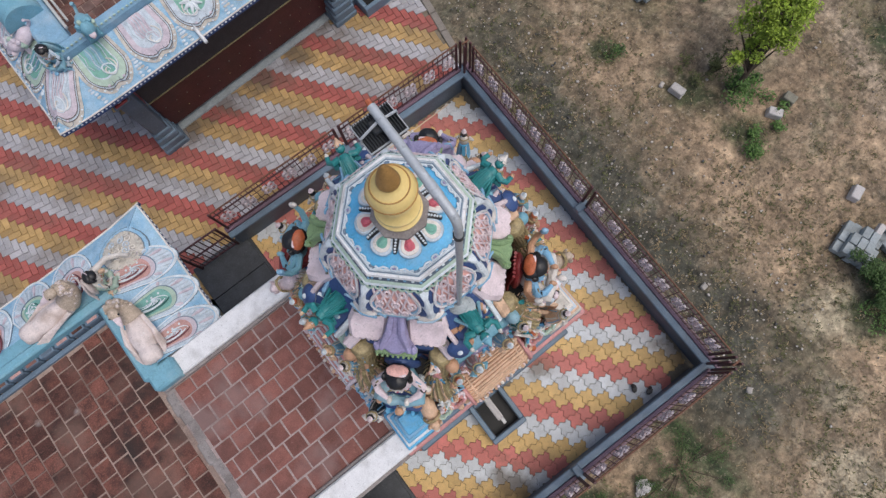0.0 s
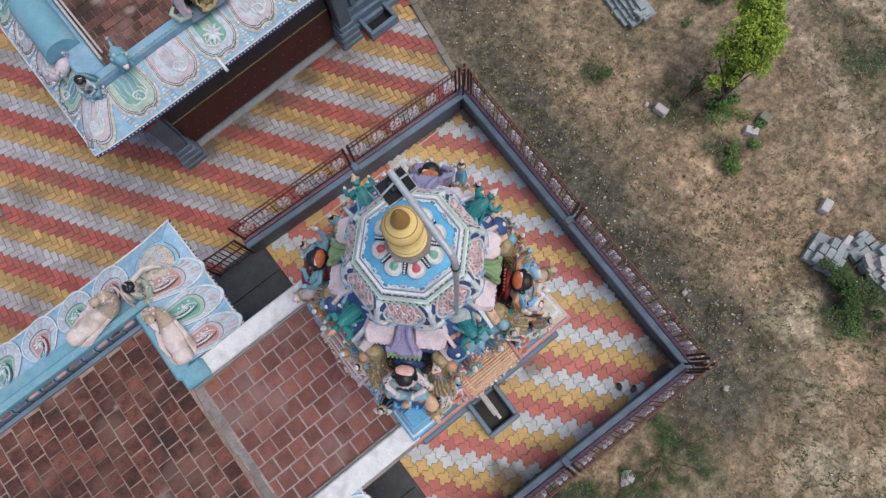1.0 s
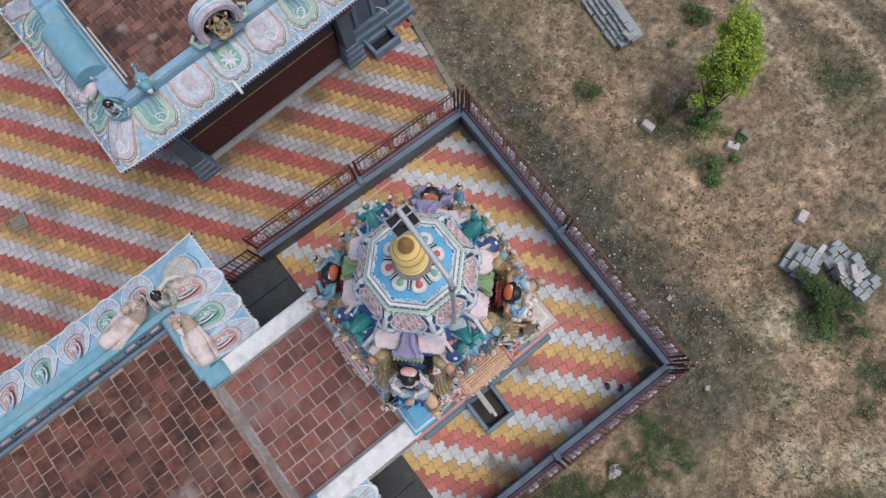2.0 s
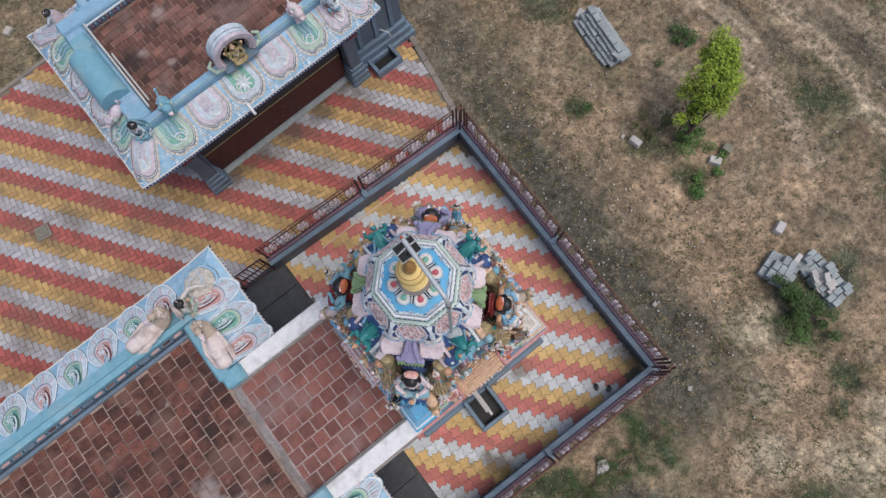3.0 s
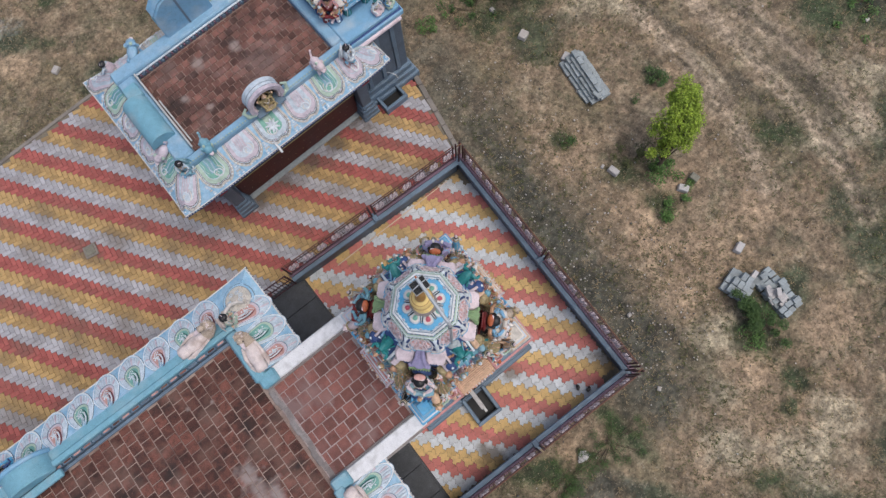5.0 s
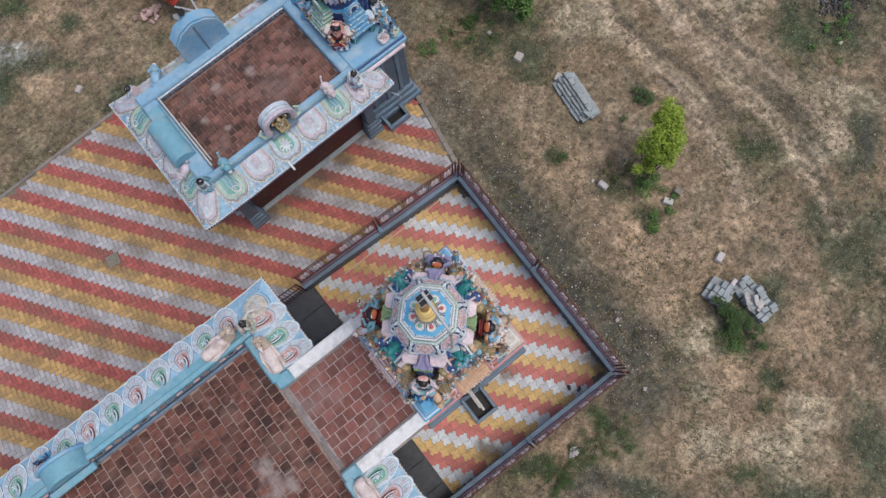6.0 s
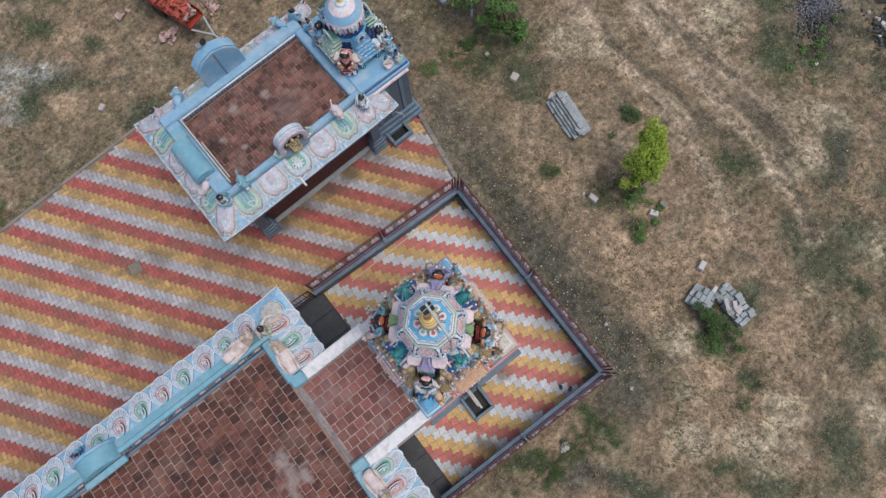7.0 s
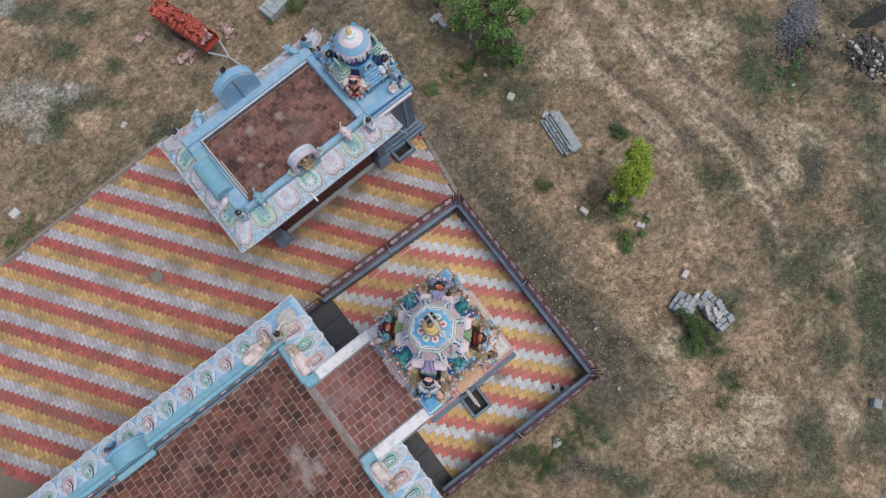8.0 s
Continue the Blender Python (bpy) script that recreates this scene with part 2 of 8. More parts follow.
    block=mat("concrete_block", (0.36, 0.40, 0.41), 0.14, 14, 0.95, rand=0.16, dirt=(0.17, 0.17, 0.15), dirt_amount=0.4, dirt_scale=3),
    pale_block=mat("pale_stone_block", (0.55, 0.52, 0.50), 0.12, 14, 0.9, rand=0.1),
    brick=mat("fired_red_brick", (0.46, 0.10, 0.07), 0.2, 14, 0.9, rand=0.25, dirt=(0.2, 0.06, 0.04), dirt_amount=0.5, dirt_scale=3),
    rubble_brick=mat("broken_pink_brick", (0.52, 0.36, 0.34), 0.2, 14, 0.95, rand=0.3),
    trailer_red=mat("faded_red_sheet_steel", (0.36, 0.045, 0.03), 0.15, 8, 0.55, dirt=(0.14, 0.05, 0.03), dirt_amount=0.6, dirt_scale=4),
    wood=mat("grey_timber", (0.27, 0.2, 0.14), 0.2, 14, 0.85),
    bark=mat("brown_bark", (0.10, 0.075, 0.05), 0.25, 18, 0.95, bump=0.6),
    leaf=mat("yellow_green_leaf", (0.31, 0.42, 0.045), 0.2, 6, 0.6, rand=0.4, bump=0.0),
    leaf_dark=mat("deep_green_leaf", (0.075, 0.14, 0.035), 0.2, 6, 0.6, rand=0.4, bump=0.0),
    leaf_mid=mat("mid_green_leaf", (0.115, 0.22, 0.05), 0.2, 6, 0.6, rand=0.4, bump=0.0),
    weed=mat("dry_green_grass", (0.12, 0.13, 0.045), 0.25, 4, 0.8, rand=0.4, bump=0.0),
    straw_grass=mat("dry_straw_grass", (0.33, 0.25, 0.14), 0.2, 4, 0.85, rand=0.35, bump=0.0),
    pebble=mat("pale_pebble", (0.50, 0.46, 0.42), 0.15, 14, 0.9, rand=0.35),
    dark_stone=mat("dark_rubble", (0.09, 0.088, 0.085), 0.2, 12, 0.9, rand=0.4),
    gravel=mat("crushed_grey_stone", (0.28, 0.29, 0.31), 0.2, 14, 0.9, rand=0.35),
    water_dark=mat("dark_pond_mud", (0.018, 0.020, 0.018), 0.25, 3, 0.85, bump=0.3),
    tarnish=mat("pvc_pipe", (0.55, 0.55, 0.53), 0.08, 14, 0.45, bump=0.0),
    bamboo=mat("pale_bamboo", (0.74, 0.58, 0.42), 0.12, 30, 0.6),
)


# kinds of soil on the field: x, y, half length, half width, turn in degrees
SOIL = {}
SOIL["red_earth"] = [(8.0, -2.1, 2.3, 1.2, -42), (7.7, -0.3, 1.3, 0.9, -42), (6.9, -5.3, 1.2, 0.9, -41), (4.2, -6.4, 1.4, 1.1, -41), (6.5, -7.3, 1.8, 1.1, -41), (9.6, -6.1, 1.1, 0.9, -41), (11.6, -9.4, 1.0, 0.9, -41), (7.5, 3.3, 1.3, 1.1, -42), (10.8, -2.4, 1.3, 0.6, -42), (17.8, -2.2, 0.5, 0.3, -42), (6.4, -9.3, 0.8, 0.6, -41), (8.7, 0.7, 1.3, 0.8, -42), (8.6, -12.0, 0.8, 0.6, -41), (-4.5, 18.2, 0.8, 0.5, -42), (-2.5, 20.8, 1.1, 0.8, -42), (6.6, -2.6, 1.3, 0.8, -41)]
SOIL["olive_turf"] = [(18.6, -4.3, 1.2, 1.0, -42), (16.1, -6.8, 1.2, 1.1, -42), (13.5, -8.6, 0.9, 1.2, -41), (12.0, -9.6, 1.0, 1.1, -41), (10.2, -11.2, 1.5, 0.9, -41), (19.7, -2.6, 0.9, 0.8, -42), (15.9, -3.0, 0.7, 1.9, -64), (11.3, -8.4, 0.8, 0.9, -41), (8.3, -9.9, 0.8, 1.4, -41), (12.6, -5.3, 1.1, 1.3, -42), (13.0, -4.1, 0.9, 0.9, -42), (16.6, -5.5, 1.0, 1.0, -42), (5.5, -9.3, 1.2, 0.6, -41), (2.2, -6.4, 1.3, 0.4, -60), (8.8, -4.5, 0.8, 0.6, -41), (9.6, 6.9, 1.0, 1.1, -42), (-3.5, 24.3, 1.5, 0.6, -43), (-4.5, 19.5, 1.7, 0.6, -42), (-2.4, 15.7, 1.3, 0.6, -3), (18.5, -0.4, 0.9, 0.8, -42), (9.6, -4.7, 0.6, 0.9, -41), (14.1, -5.7, 1.1, 0.9, -42)]
SOIL["green_turf"] = [(17.5, 1.1, 1.0, 1.4, -42), (13.0, -0.9, 1.1, 0.5, -42), (13.9, -7.9, 0.7, 1.7, -41), (12.8, -6.9, 0.4, 0.4, -41), (2.7, -4.2, 1.3, 0.3, -84), (0.2, -3.6, 0.9, 0.4, -41), (19.1, 2.9, 0.9, 0.8, -43), (-3.6, 21.8, 0.8, 0.6, -42), (-1.9, 22.5, 1.0, 0.5, -43), (-2.3, 19.6, 0.6, 0.5, -42), (-5.6, 19.1, 0.5, 0.8, -42), (7.6, -6.5, 0.5, 0.4, -41), (6.8, -7.0, 0.3, 0.4, -41), (4.9, -8.0, 0.7, 0.4, -41)]
SOIL["pale_sand"] = [(6.9, -4.3, 0.9, 0.7, -41), (4.6, -6.6, 0.9, 0.7, -41), (6.3, -8.3, 1.3, 0.9, -41), (7.7, -8.1, 0.9, 0.7, -41), (14.8, -2.4, 1.0, 0.6, -42), (13.7, -2.2, 0.7, 0.4, -42), (16.8, -1.6, 1.3, 0.6, -65), (17.1, 3.8, 1.2, 1.0, -42), (15.1, 5.5, 1.2, 0.6, -93), (14.6, -6.6, 0.9, 0.7, -42), (12.1, 6.8, 0.9, 1.0, -42), (12.6, 6.0, 1.2, 0.5, -86), (13.0, 2.2, 0.9, 0.3, -92), (9.8, -10.0, 0.5, 1.0, -22), (5.6, -5.3, 0.6, 0.4, -41), (20.8, 0.6, 0.6, 1.0, -42)]
SOIL["lime"] = [(-6.0, 20.8, 1.5, 1.0, -42), (-6.1, 19.3, 0.7, 0.7, -42), (-4.3, 25.5, 0.5, 0.5, -43), (-4.6, 20.2, 1.1, 0.4, -42)]
SOIL["green_weeds"] = [(8.4, 1.3, 0.7, 0.5, -42), (8.6, -0.2, 0.6, 0.4, -42), (7.7, 3.5, 0.4, 0.4, -42), (7.5, -5.0, 0.8, 0.6, -41), (11.5, 3.2, 0.4, 0.3, -42), (10.4, 8.4, 0.9, 1.0, -42), (8.8, 8.4, 0.9, 0.8, -42), (-3.3, 18.2, 0.6, 0.3, -42)]
SOIL["silt"] = [(5.4, 1.2, 2.0, 0.6, -93), (5.1, -0.8, 1.7, 0.7, -93), (5.0, -2.6, 1.4, 0.9, -93), (4.2, -4.0, 1.0, 1.0, -114), (1.1, -5.0, 1.1, 0.5, -41), (5.4, 3.0, 1.3, 0.6, -98), (5.8, 4.1, 0.9, 0.7, -103), (15.9, -3.3, 0.3, 1.2, -53)]
SOIL["dark_mud"] = [(20.1, 0.9, 1.4, 0.9, -70), (21.7, -1.1, 0.9, 0.8, -43), (22.4, 0.2, 1.0, 0.7, -43), (22.1, 0.7, 0.8, 0.8, -43), (23.4, -0.1, 0.9, 0.7, -43), (20.7, -0.9, 1.1, 0.4, -66), (19.3, 0.2, 0.6, 0.9, -42), (20.5, -2.3, 1.3, 0.3, -54)]
# worn tracks: points along each one and its half width
TRACKS = {}
TRACKS["pale_track"] = [([(13.6, 8.7), (13.0, 6.0), (12.8, 3.9), (12.7, 1.8), (12.1, -0.1), (11.4, -2.1)], 0.42), ([(15.2, 7.9), (14.9, 6.0), (14.5, 2.7), (14.2, -0.4), (14.0, -2.3), (13.0, -4.7)], 0.4), ([(16.2, 6.6), (15.7, 4.2), (15.5, 2.0), (15.6, -0.3), (15.4, -2.6)], 0.5)]
TRACKS["dark_track"] = [([(13.1, 5.8), (13.3, 4.3), (13.5, 2.6), (13.2, 1.0)], 0.16), ([(12.5, 4.3), (12.6, 2.4)], 0.1), ([(15.6, 5.3), (15.4, 3.5), (15.6, 1.5)], 0.18), ([(15.5, 6.2), (15.2, 4.6)], 0.12), ([(15.1, 0.4), (15.2, -0.7), (14.9, -1.8)], 0.45), ([(13.5, 1.4), (13.3, -0.7)], 0.2), ([(14.4, -1.7), (13.7, -3.5), (13.0, -4.7)], 0.2)]


def ground_material():
    """Sandy soil with dry turf, green patches, damp grey silt beside the wall and worn wheel tracks."""
    m = bpy.data.materials.new("sandy_soil_and_dry_turf")
    m.use_nodes = True
    n, l = m.node_tree.nodes, m.node_tree.links
    b = n["Principled BSDF"]
    geo = n.new("ShaderNodeNewGeometry")

    def tex(s, detail=6.0, rough=0.6, offset=0.0):
        t = n.new("ShaderNodeTexNoise")
        t.inputs["Scale"].default_value, t.inputs["Detail"].default_value = s, detail
        t.inputs["Roughness"].default_value = rough
        mp = n.new("ShaderNodeMapping")
        mp.inputs["Location"].default_value = (offset, offset * 0.7, 0)
        l.new(geo.outputs["Position"], mp.inputs["Vector"])
        l.new(mp.outputs["Vector"], t.inputs["Vector"])
        return t.outputs["Fac"]

    def ramp(src, lo, hi, top=1.0):
        r = n.new("ShaderNodeMapRange")
        r.inputs["From Min"].default_value, r.inputs["From Max"].default_value = lo, hi
        r.inputs["To Max"].default_value = top
        l.new(src, r.inputs["Value"])
        return r.outputs["Result"]

    def mul(a, c):
        x = n.new("ShaderNodeMath")
        x.operation = "MULTIPLY"
        l.new(a, x.inputs[0])
        l.new(c, x.inputs[1])
        return x.outputs[0]

    def mix(a, factor, c):
        x = n.new("ShaderNodeMix")
        x.data_type = "RGBA"
        l.new(a, x.inputs[6])
        x.inputs[7].default_value = (*c, 1)
        l.new(factor, x.inputs[0])
        return x.outputs[2]

    base = n.new("ShaderNodeRGB")
    base.outputs[0].default_value = (0.250, 0.176, 0.122, 1)
    ragged = tex(1.1, 9, 0.78, 12.0)
    broken = ramp(tex(2.6, 7, 0.78, 33.0), 0.34, 0.56)

    dense = ramp(tex(2.2, 6, 0.75, 41.0), 0.26, 0.44)

    def patches(last, field, colour, top, soft=0.55, gaps=broken):
        """Irregular patches of one kind of soil; the sheet holds how far each point lies from them."""
        d = n.new("ShaderNodeAttribute")
        d.attribute_name = field
        e = n.new("ShaderNodeMath")
        e.operation = "MULTIPLY_ADD"
        e.inputs[1].default_value = 3.4
        l.new(ragged, e.inputs[0])
        l.new(d.outputs["Fac"], e.inputs[2])
        return mix(last, mul(ramp(e.outputs[0], 2.98, 2.98 - soft, top), gaps), colour)

    sep = n.new("ShaderNodeSeparateXYZ")
    l.new(geo.outputs["Position"], sep.inputs[0])

    def linear(ax, ay, c):
        x1 = n.new("ShaderNodeMath")
        x1.operation = "MULTIPLY_ADD"
        x1.inputs[1].default_value, x1.inputs[2].default_value = ax, c
        l.new(sep.outputs[0], x1.inputs[0])
        x2 = n.new("ShaderNodeMath")
        x2.operation = "MULTIPLY_ADD"
        x2.inputs[1].default_value = ay
        l.new(sep.outputs[1], x2.inputs[0])
        l.new(x1.outputs[0], x2.inputs[2])
        return x2.outputs[0]

    last = base.outputs[0]
    # drifts of pinkish earth, pale sand and dry turf
    last = mix(last, ramp(tex(0.35, 4, 0.5, 3.0), 0.45, 0.60, 0.6), (0.275, 0.183, 0.120))
    last = mix(last, ramp(tex(0.9, 7, 0.7, 9.0), 0.50, 0.62, 0.6), (0.33, 0.255, 0.185))
    last = mix(last, ramp(tex(0.25, 8, 0.75, 20.0), 0.48, 0.58, 0.55), (0.125, 0.112, 0.068))
    last = mix(last, ramp(tex(0.85, 8, 0.78, 31.0), 0.53, 0.60, 0.6), (0.090, 0.090, 0.050))
    last = mix(last, ramp(tex(1.7, 8, 0.78, 57.0), 0.54, 0.61, 0.55), (0.11, 0.085, 0.055))
    last = patches(last, "red_earth", (0.36, 0.246, 0.168), 0.92, 0.8, dense)
    last = patches(last, "olive_turf", (0.070, 0.079, 0.047), 0.97, 0.8, dense)
    last = patches(last, "pale_sand", (0.43, 0.348, 0.255), 0.85, 0.8, dense)
    last = patches(last, "lime", (0.36, 0.355, 0.345), 0.8)
    last = patches(last, "green_turf", (0.044, 0.062, 0.028), 0.95, 0.8, dense)
    last = patches(last, "green_weeds", (0.050, 0.065, 0.030), 0.92, 0.8, dense)
    # grey silt lying along the outside of the enclosure wall
    near = n.new("ShaderNodeMath")
    near.operation = "ABSOLUTE"
    l.new(linear(1.0, -0.10, -5.15), near.inputs[0])
    low = ramp(linear(0.0, 1.0, 0.0), -8.0, -3.0)
    last = mix(last, mul(mul(ramp(near.outputs[0], 2.0, 0.5), low), ramp(tex(0.7, 7, 0.75, 50.0), 0.36, 0.52, 0.8)), (0.088, 0.082, 0.066))
    last = patches(last, "silt", (0.080, 0.077, 0.064), 0.88, 0.8, dense)
    # wheel tracks worn down to pale earth, with brown ruts
    last = patches(last, "pale_track", (0.45, 0.335, 0.255), 0.9, 0.9)
    last = patches(last, "dark_track", (0.115, 0.090, 0.066), 0.85, 0.9, dense)
    last = patches(last, "dark_mud", (0.034, 0.038, 0.026), 0.92, 0.8, dense)
    # streaks drawn out along the tracks
    mp = n.new("ShaderNodeMapping")
    mp.inputs["Rotation"].default_value = (0, 0, radians(-4))
    mp.inputs["Scale"].default_value = (2.0, 0.42, 1.0)
    l.new(geo.outputs["Position"], mp.inputs["Vector"])
    streak = n.new("ShaderNodeTexNoise")
    streak.inputs["Scale"].default_value, streak.inputs["Detail"].default_value, streak.inputs["Roughness"].default_value = 1.0, 8.0, 0.72
    l.new(mp.outputs["Vector"], streak.inputs["Vector"])
    last = mix(last, mul(ramp(linear(1.0, 0.0, 0.0), 10.5, 13.0), ramp(streak.outputs["Fac"], 0.54, 0.62, 0.5)), (0.105, 0.090, 0.066))
    # lumps, tufts and grit: lighter and darker at four sizes
    for size, lo, hi, off in ((0.8, 0.70, 1.30, 84.0), (1.9, 0.54, 1.50, 14.0), (5.0, 0.56, 1.50, 24.0), (13.0, 0.80, 1.20, 64.0)):
        gain = n.new("ShaderNodeMapRange")
        gain.inputs["From Min"].default_value, gain.inputs["From Max"].default_value = 0.34, 0.66
        gain.inputs["To Min"].default_value, gain.inputs["To Max"].default_value = lo, hi
        l.new(tex(size, 5, 0.75, off), gain.inputs["Value"])
        hsv = n.new("ShaderNodeHueSaturation")
        l.new(gain.outputs["Result"], hsv.inputs["Value"])
        l.new(last, hsv.inputs["Color"])
        last = hsv.outputs["Color"]
    last = mix(last, ramp(tex(2.3, 6, 0.8, 71.0), 0.59, 0.64, 0.7), (0.075, 0.072, 0.042))
    last = mix(last, ramp(tex(3.1, 6, 0.8, 77.0), 0.60, 0.66, 0.6), (0.41, 0.33, 0.25))
    last = mix(last, ramp(tex(5.0, 6, 0.8, 44.0), 0.60, 0.65, 0.8), (0.065, 0.058, 0.040))
    last = mix(last, ramp(tex(9.0, 4, 0.75, 4.0), 0.64, 0.69, 0.75), (0.46, 0.385, 0.30))
    last = mix(last, ramp(tex(7.0, 3, 0.6, 101.0), 0.60, 0.66, 0.7), (0.085, 0.062, 0.042))
    last = mix(last, ramp(tex(15.0, 3, 0.6, 107.0), 0.61, 0.67, 0.6), (0.40, 0.315, 0.24))
    last = mix(last, ramp(tex(13.0, 4, 0.75, 94.0), 0.64, 0.69, 0.75), (0.045, 0.042, 0.032))
    tint = n.new("ShaderNodeMix")
    tint.data_type, tint.blend_type = "RGBA", "MULTIPLY"
    tint.inputs[0].default_value = 1.0
    tint.inputs[7].default_value = (0.900, 0.945, 0.895, 1)
    l.new(last, tint.inputs[6])
    last = tint.outputs[2]
    l.new(last, b.inputs["Base Color"])
    b.inputs["Roughness"].default_value = 0.95
    bp = n.new("ShaderNodeBump")
    bp.inputs["Strength"].default_value, bp.inputs["Distance"].default_value = 0.6, 0.04
    l.new(tex(9.0, 6, 0.75, 2.0), bp.inputs["Height"])
    l.new(bp.outputs["Normal"], b.inputs["Normal"])
    return m


M["ground"] = ground_material()

# ------------------------------------------------------------------ mesh building


class Build:
    """Collects the faces of one mesh, with a material for each."""

    def __init__(self):
        self.v, self.f, self.k, self.mats = [], [], [], []

    def slot(self, m):
        if m not in self.mats:
            self.mats.append(m)
        return self.mats.index(m)

    def add(self, verts, faces, m, tf=None):
        o, s = len(self.v), self.slot(m)
        self.v += [tuple(tf @ Vector(p)) for p in verts] if tf else [tuple(p) for p in verts]
        for f in faces:
            self.f.append(tuple(i + o for i in f))
            self.k.append(s)
        return self

    def box(self, c, s, m, bevel=0.012, tf=None, taper=1.0):
        """A box with chamfered edges about c; taper shrinks its top."""
        hx, hy, hz = (d / 2 for d in s)
        e = min(bevel, hx * 0.6, hy * 0.6, hz * 0.6)
        vs, ix = [], {}
        for sx in (-1, 1):
            for sy in (-1, 1):
                for sz in (-1, 1):
                    k = taper if sz > 0 else 1.0
                    for a in range(3):
                        p = [sx * (hx * k - (e if a != 0 else 0)), sy * (hy * k - (e if a != 1 else 0)), sz * (hz - (e if a != 2 else 0))]
                        ix[sx, sy, sz, a] = len(vs)
                        vs.append((p[0] + c[0], p[1] + c[1], p[2] + c[2]))
        fs = []
        for a in range(3):
            u, w = (a + 1) % 3, (a + 2) % 3
            for s0 in (-1, 1):
                q = []
                for su, sw in ((-1, -1), (1, -1), (1, 1), (-1, 1)):
                    g = [0, 0, 0]
                    g[a], g[u], g[w] = s0, su, sw
                    q.append(ix[(*g, a)])
                fs.append(tuple(q) if s0 > 0 else tuple(reversed(q)))
            for su in (-1, 1):
                for sw in (-1, 1):
                    g0, g1 = [0, 0, 0], [0, 0, 0]
                    g0[a], g1[a] = -1, 1
                    g0[u] = g1[u] = su
                    g0[w] = g1[w] = sw
                    q = (ix[(*g0, u)], ix[(*g1, u)], ix[(*g1, w)], ix[(*g0, w)])
                    fs.append(q if su * sw < 0 else tuple(reversed(q)))
        for sx in (-1, 1):
            for sy in (-1, 1):
                for sz in (-1, 1):
                    q = tuple(ix[sx, sy, sz, a] for a in range(3))
                    fs.append(q if sx * sy * sz > 0 else tuple(reversed(q)))
        return self.add(vs, fs, m, tf)

    def lathe(self, prof, m, n=16, tf=None, turn=0.0, start=0, stop=None, sx=1.0, sy=1.0):
        """A profile of (radius, height) turned about z. m may be a list, one material a band."""
        rings = [[(r * math.cos(turn + math.tau * i / n) * sx, r * math.sin(turn + math.tau * i / n) * sy, z) for i in range(n)] for r, z in prof]
        k = len(prof)
        bands = list(m) if isinstance(m, (list, tuple)) else [m]
        o = len(self.v)
        self.add([p for ring in rings for p in ring], [], bands[0], tf)
        for j in range(k - 1):
            slot = self.slot(bands[j % len(bands)])
            for i in range(n):
                self.f.append((o + j * n + i, o + j * n + (i + 1) % n, o + (j + 1) * n + (i + 1) % n, o + (j + 1) * n + i))
                self.k.append(slot)
        if prof[0][0] > 1e-4:
            self.f.append(tuple(o + i for i in reversed(range(n))))
            self.k.append(self.slot(bands[0]))
        if prof[-1][0] > 1e-4:
            self.f.append(tuple(o + i for i in range((k - 1) * n, k * n)))
            self.k.append(self.slot(bands[min(k - 1, len(bands) - 1)]))
        return self

    def ball(self, c, r, m, n=10, k=7, tf=None):
        """An ellipsoid; r is one radius or three."""
        rx, ry, rz = (r, r, r) if isinstance(r, (int, float)) else r
        prof = [(math.sin(math.pi * j / k), -math.cos(math.pi * j / k)) for j in range(k + 1)]
        prof[0], prof[-1] = (0.001, -1.0), (0.001, 1.0)
        return self.lathe(prof, m, n, (tf or Matrix()) @ Matrix.Translation(c) @ Matrix.Diagonal((rx, ry, rz, 1)))

    def tube(self, pts, r, m, n=8, tf=None, closed=False):
        """A round tube through pts; r is one radius or one for each point."""
        pts = [Vector(p) for p in pts]
        rs = [r] * len(pts) if isinstance(r, (int, float)) else list(r)
        vs, c = [], len(pts)
        ref = None
        for i, p in enumerate(pts):
            a = pts[i - 1] if i or closed else p
            z = pts[(i + 1) % c] if i < c - 1 or closed else p
            d = (z - a).normalized()
            if ref is None:
                ref = Vector((0, 0, 1)) if abs(d.z) < 0.9 else Vector((1, 0, 0))
            u = d.cross(ref).normalized()
            w = u.cross(d).normalized()
            ref = w
            vs += [p + (u * math.cos(math.tau * k / n) + w * math.sin(math.tau * k / n)) * rs[i] for k in range(n)]
        fs = []
        for i in range(c if closed else c - 1):
            j = (i + 1) % c
            fs += [(i * n + k, i * n + (k + 1) % n, j * n + (k + 1) % n, j * n + k) for k in range(n)]
        if not closed:
            fs += [tuple(reversed(range(n))), tuple(range((c - 1) * n, c * n))]
        return self.add(vs, fs, m, tf)

    def prism(self, poly, z0, z1, m, tf=None, inset=0.0, side=None):
        """A flat outline raised from z0 to z1, with its top edge drawn in by inset."""
        n = len(poly)
        cx, cy = sum(p[0] for p in poly) / n, sum(p[1] for p in poly) / n
        low = [(x, y, z0) for x, y in poly]
        if inset:
            top = []
            for x, y in poly:
                d = math.hypot(x - cx, y - cy) or 1.0
                top.append((cx + (x - cx) * (1 - inset / d), cy + (y - cy) * (1 - inset / d), z1))
            mid = [(x, y, z1 - inset) for x, y in poly]
            self.add(low + mid, [(i, (i + 1) % n, n + (i + 1) % n, n + i) for i in range(n)], side or m, tf)
            self.add(mid + top, [(i, (i + 1) % n, n + (i + 1) % n, n + i) for i in range(n)], m, tf)
        else:
            top = [(x, y, z1) for x, y in poly]
            self.add(low + top, [(i, (i + 1) % n, n + (i + 1) % n, n + i) for i in range(n)], side or m, tf)
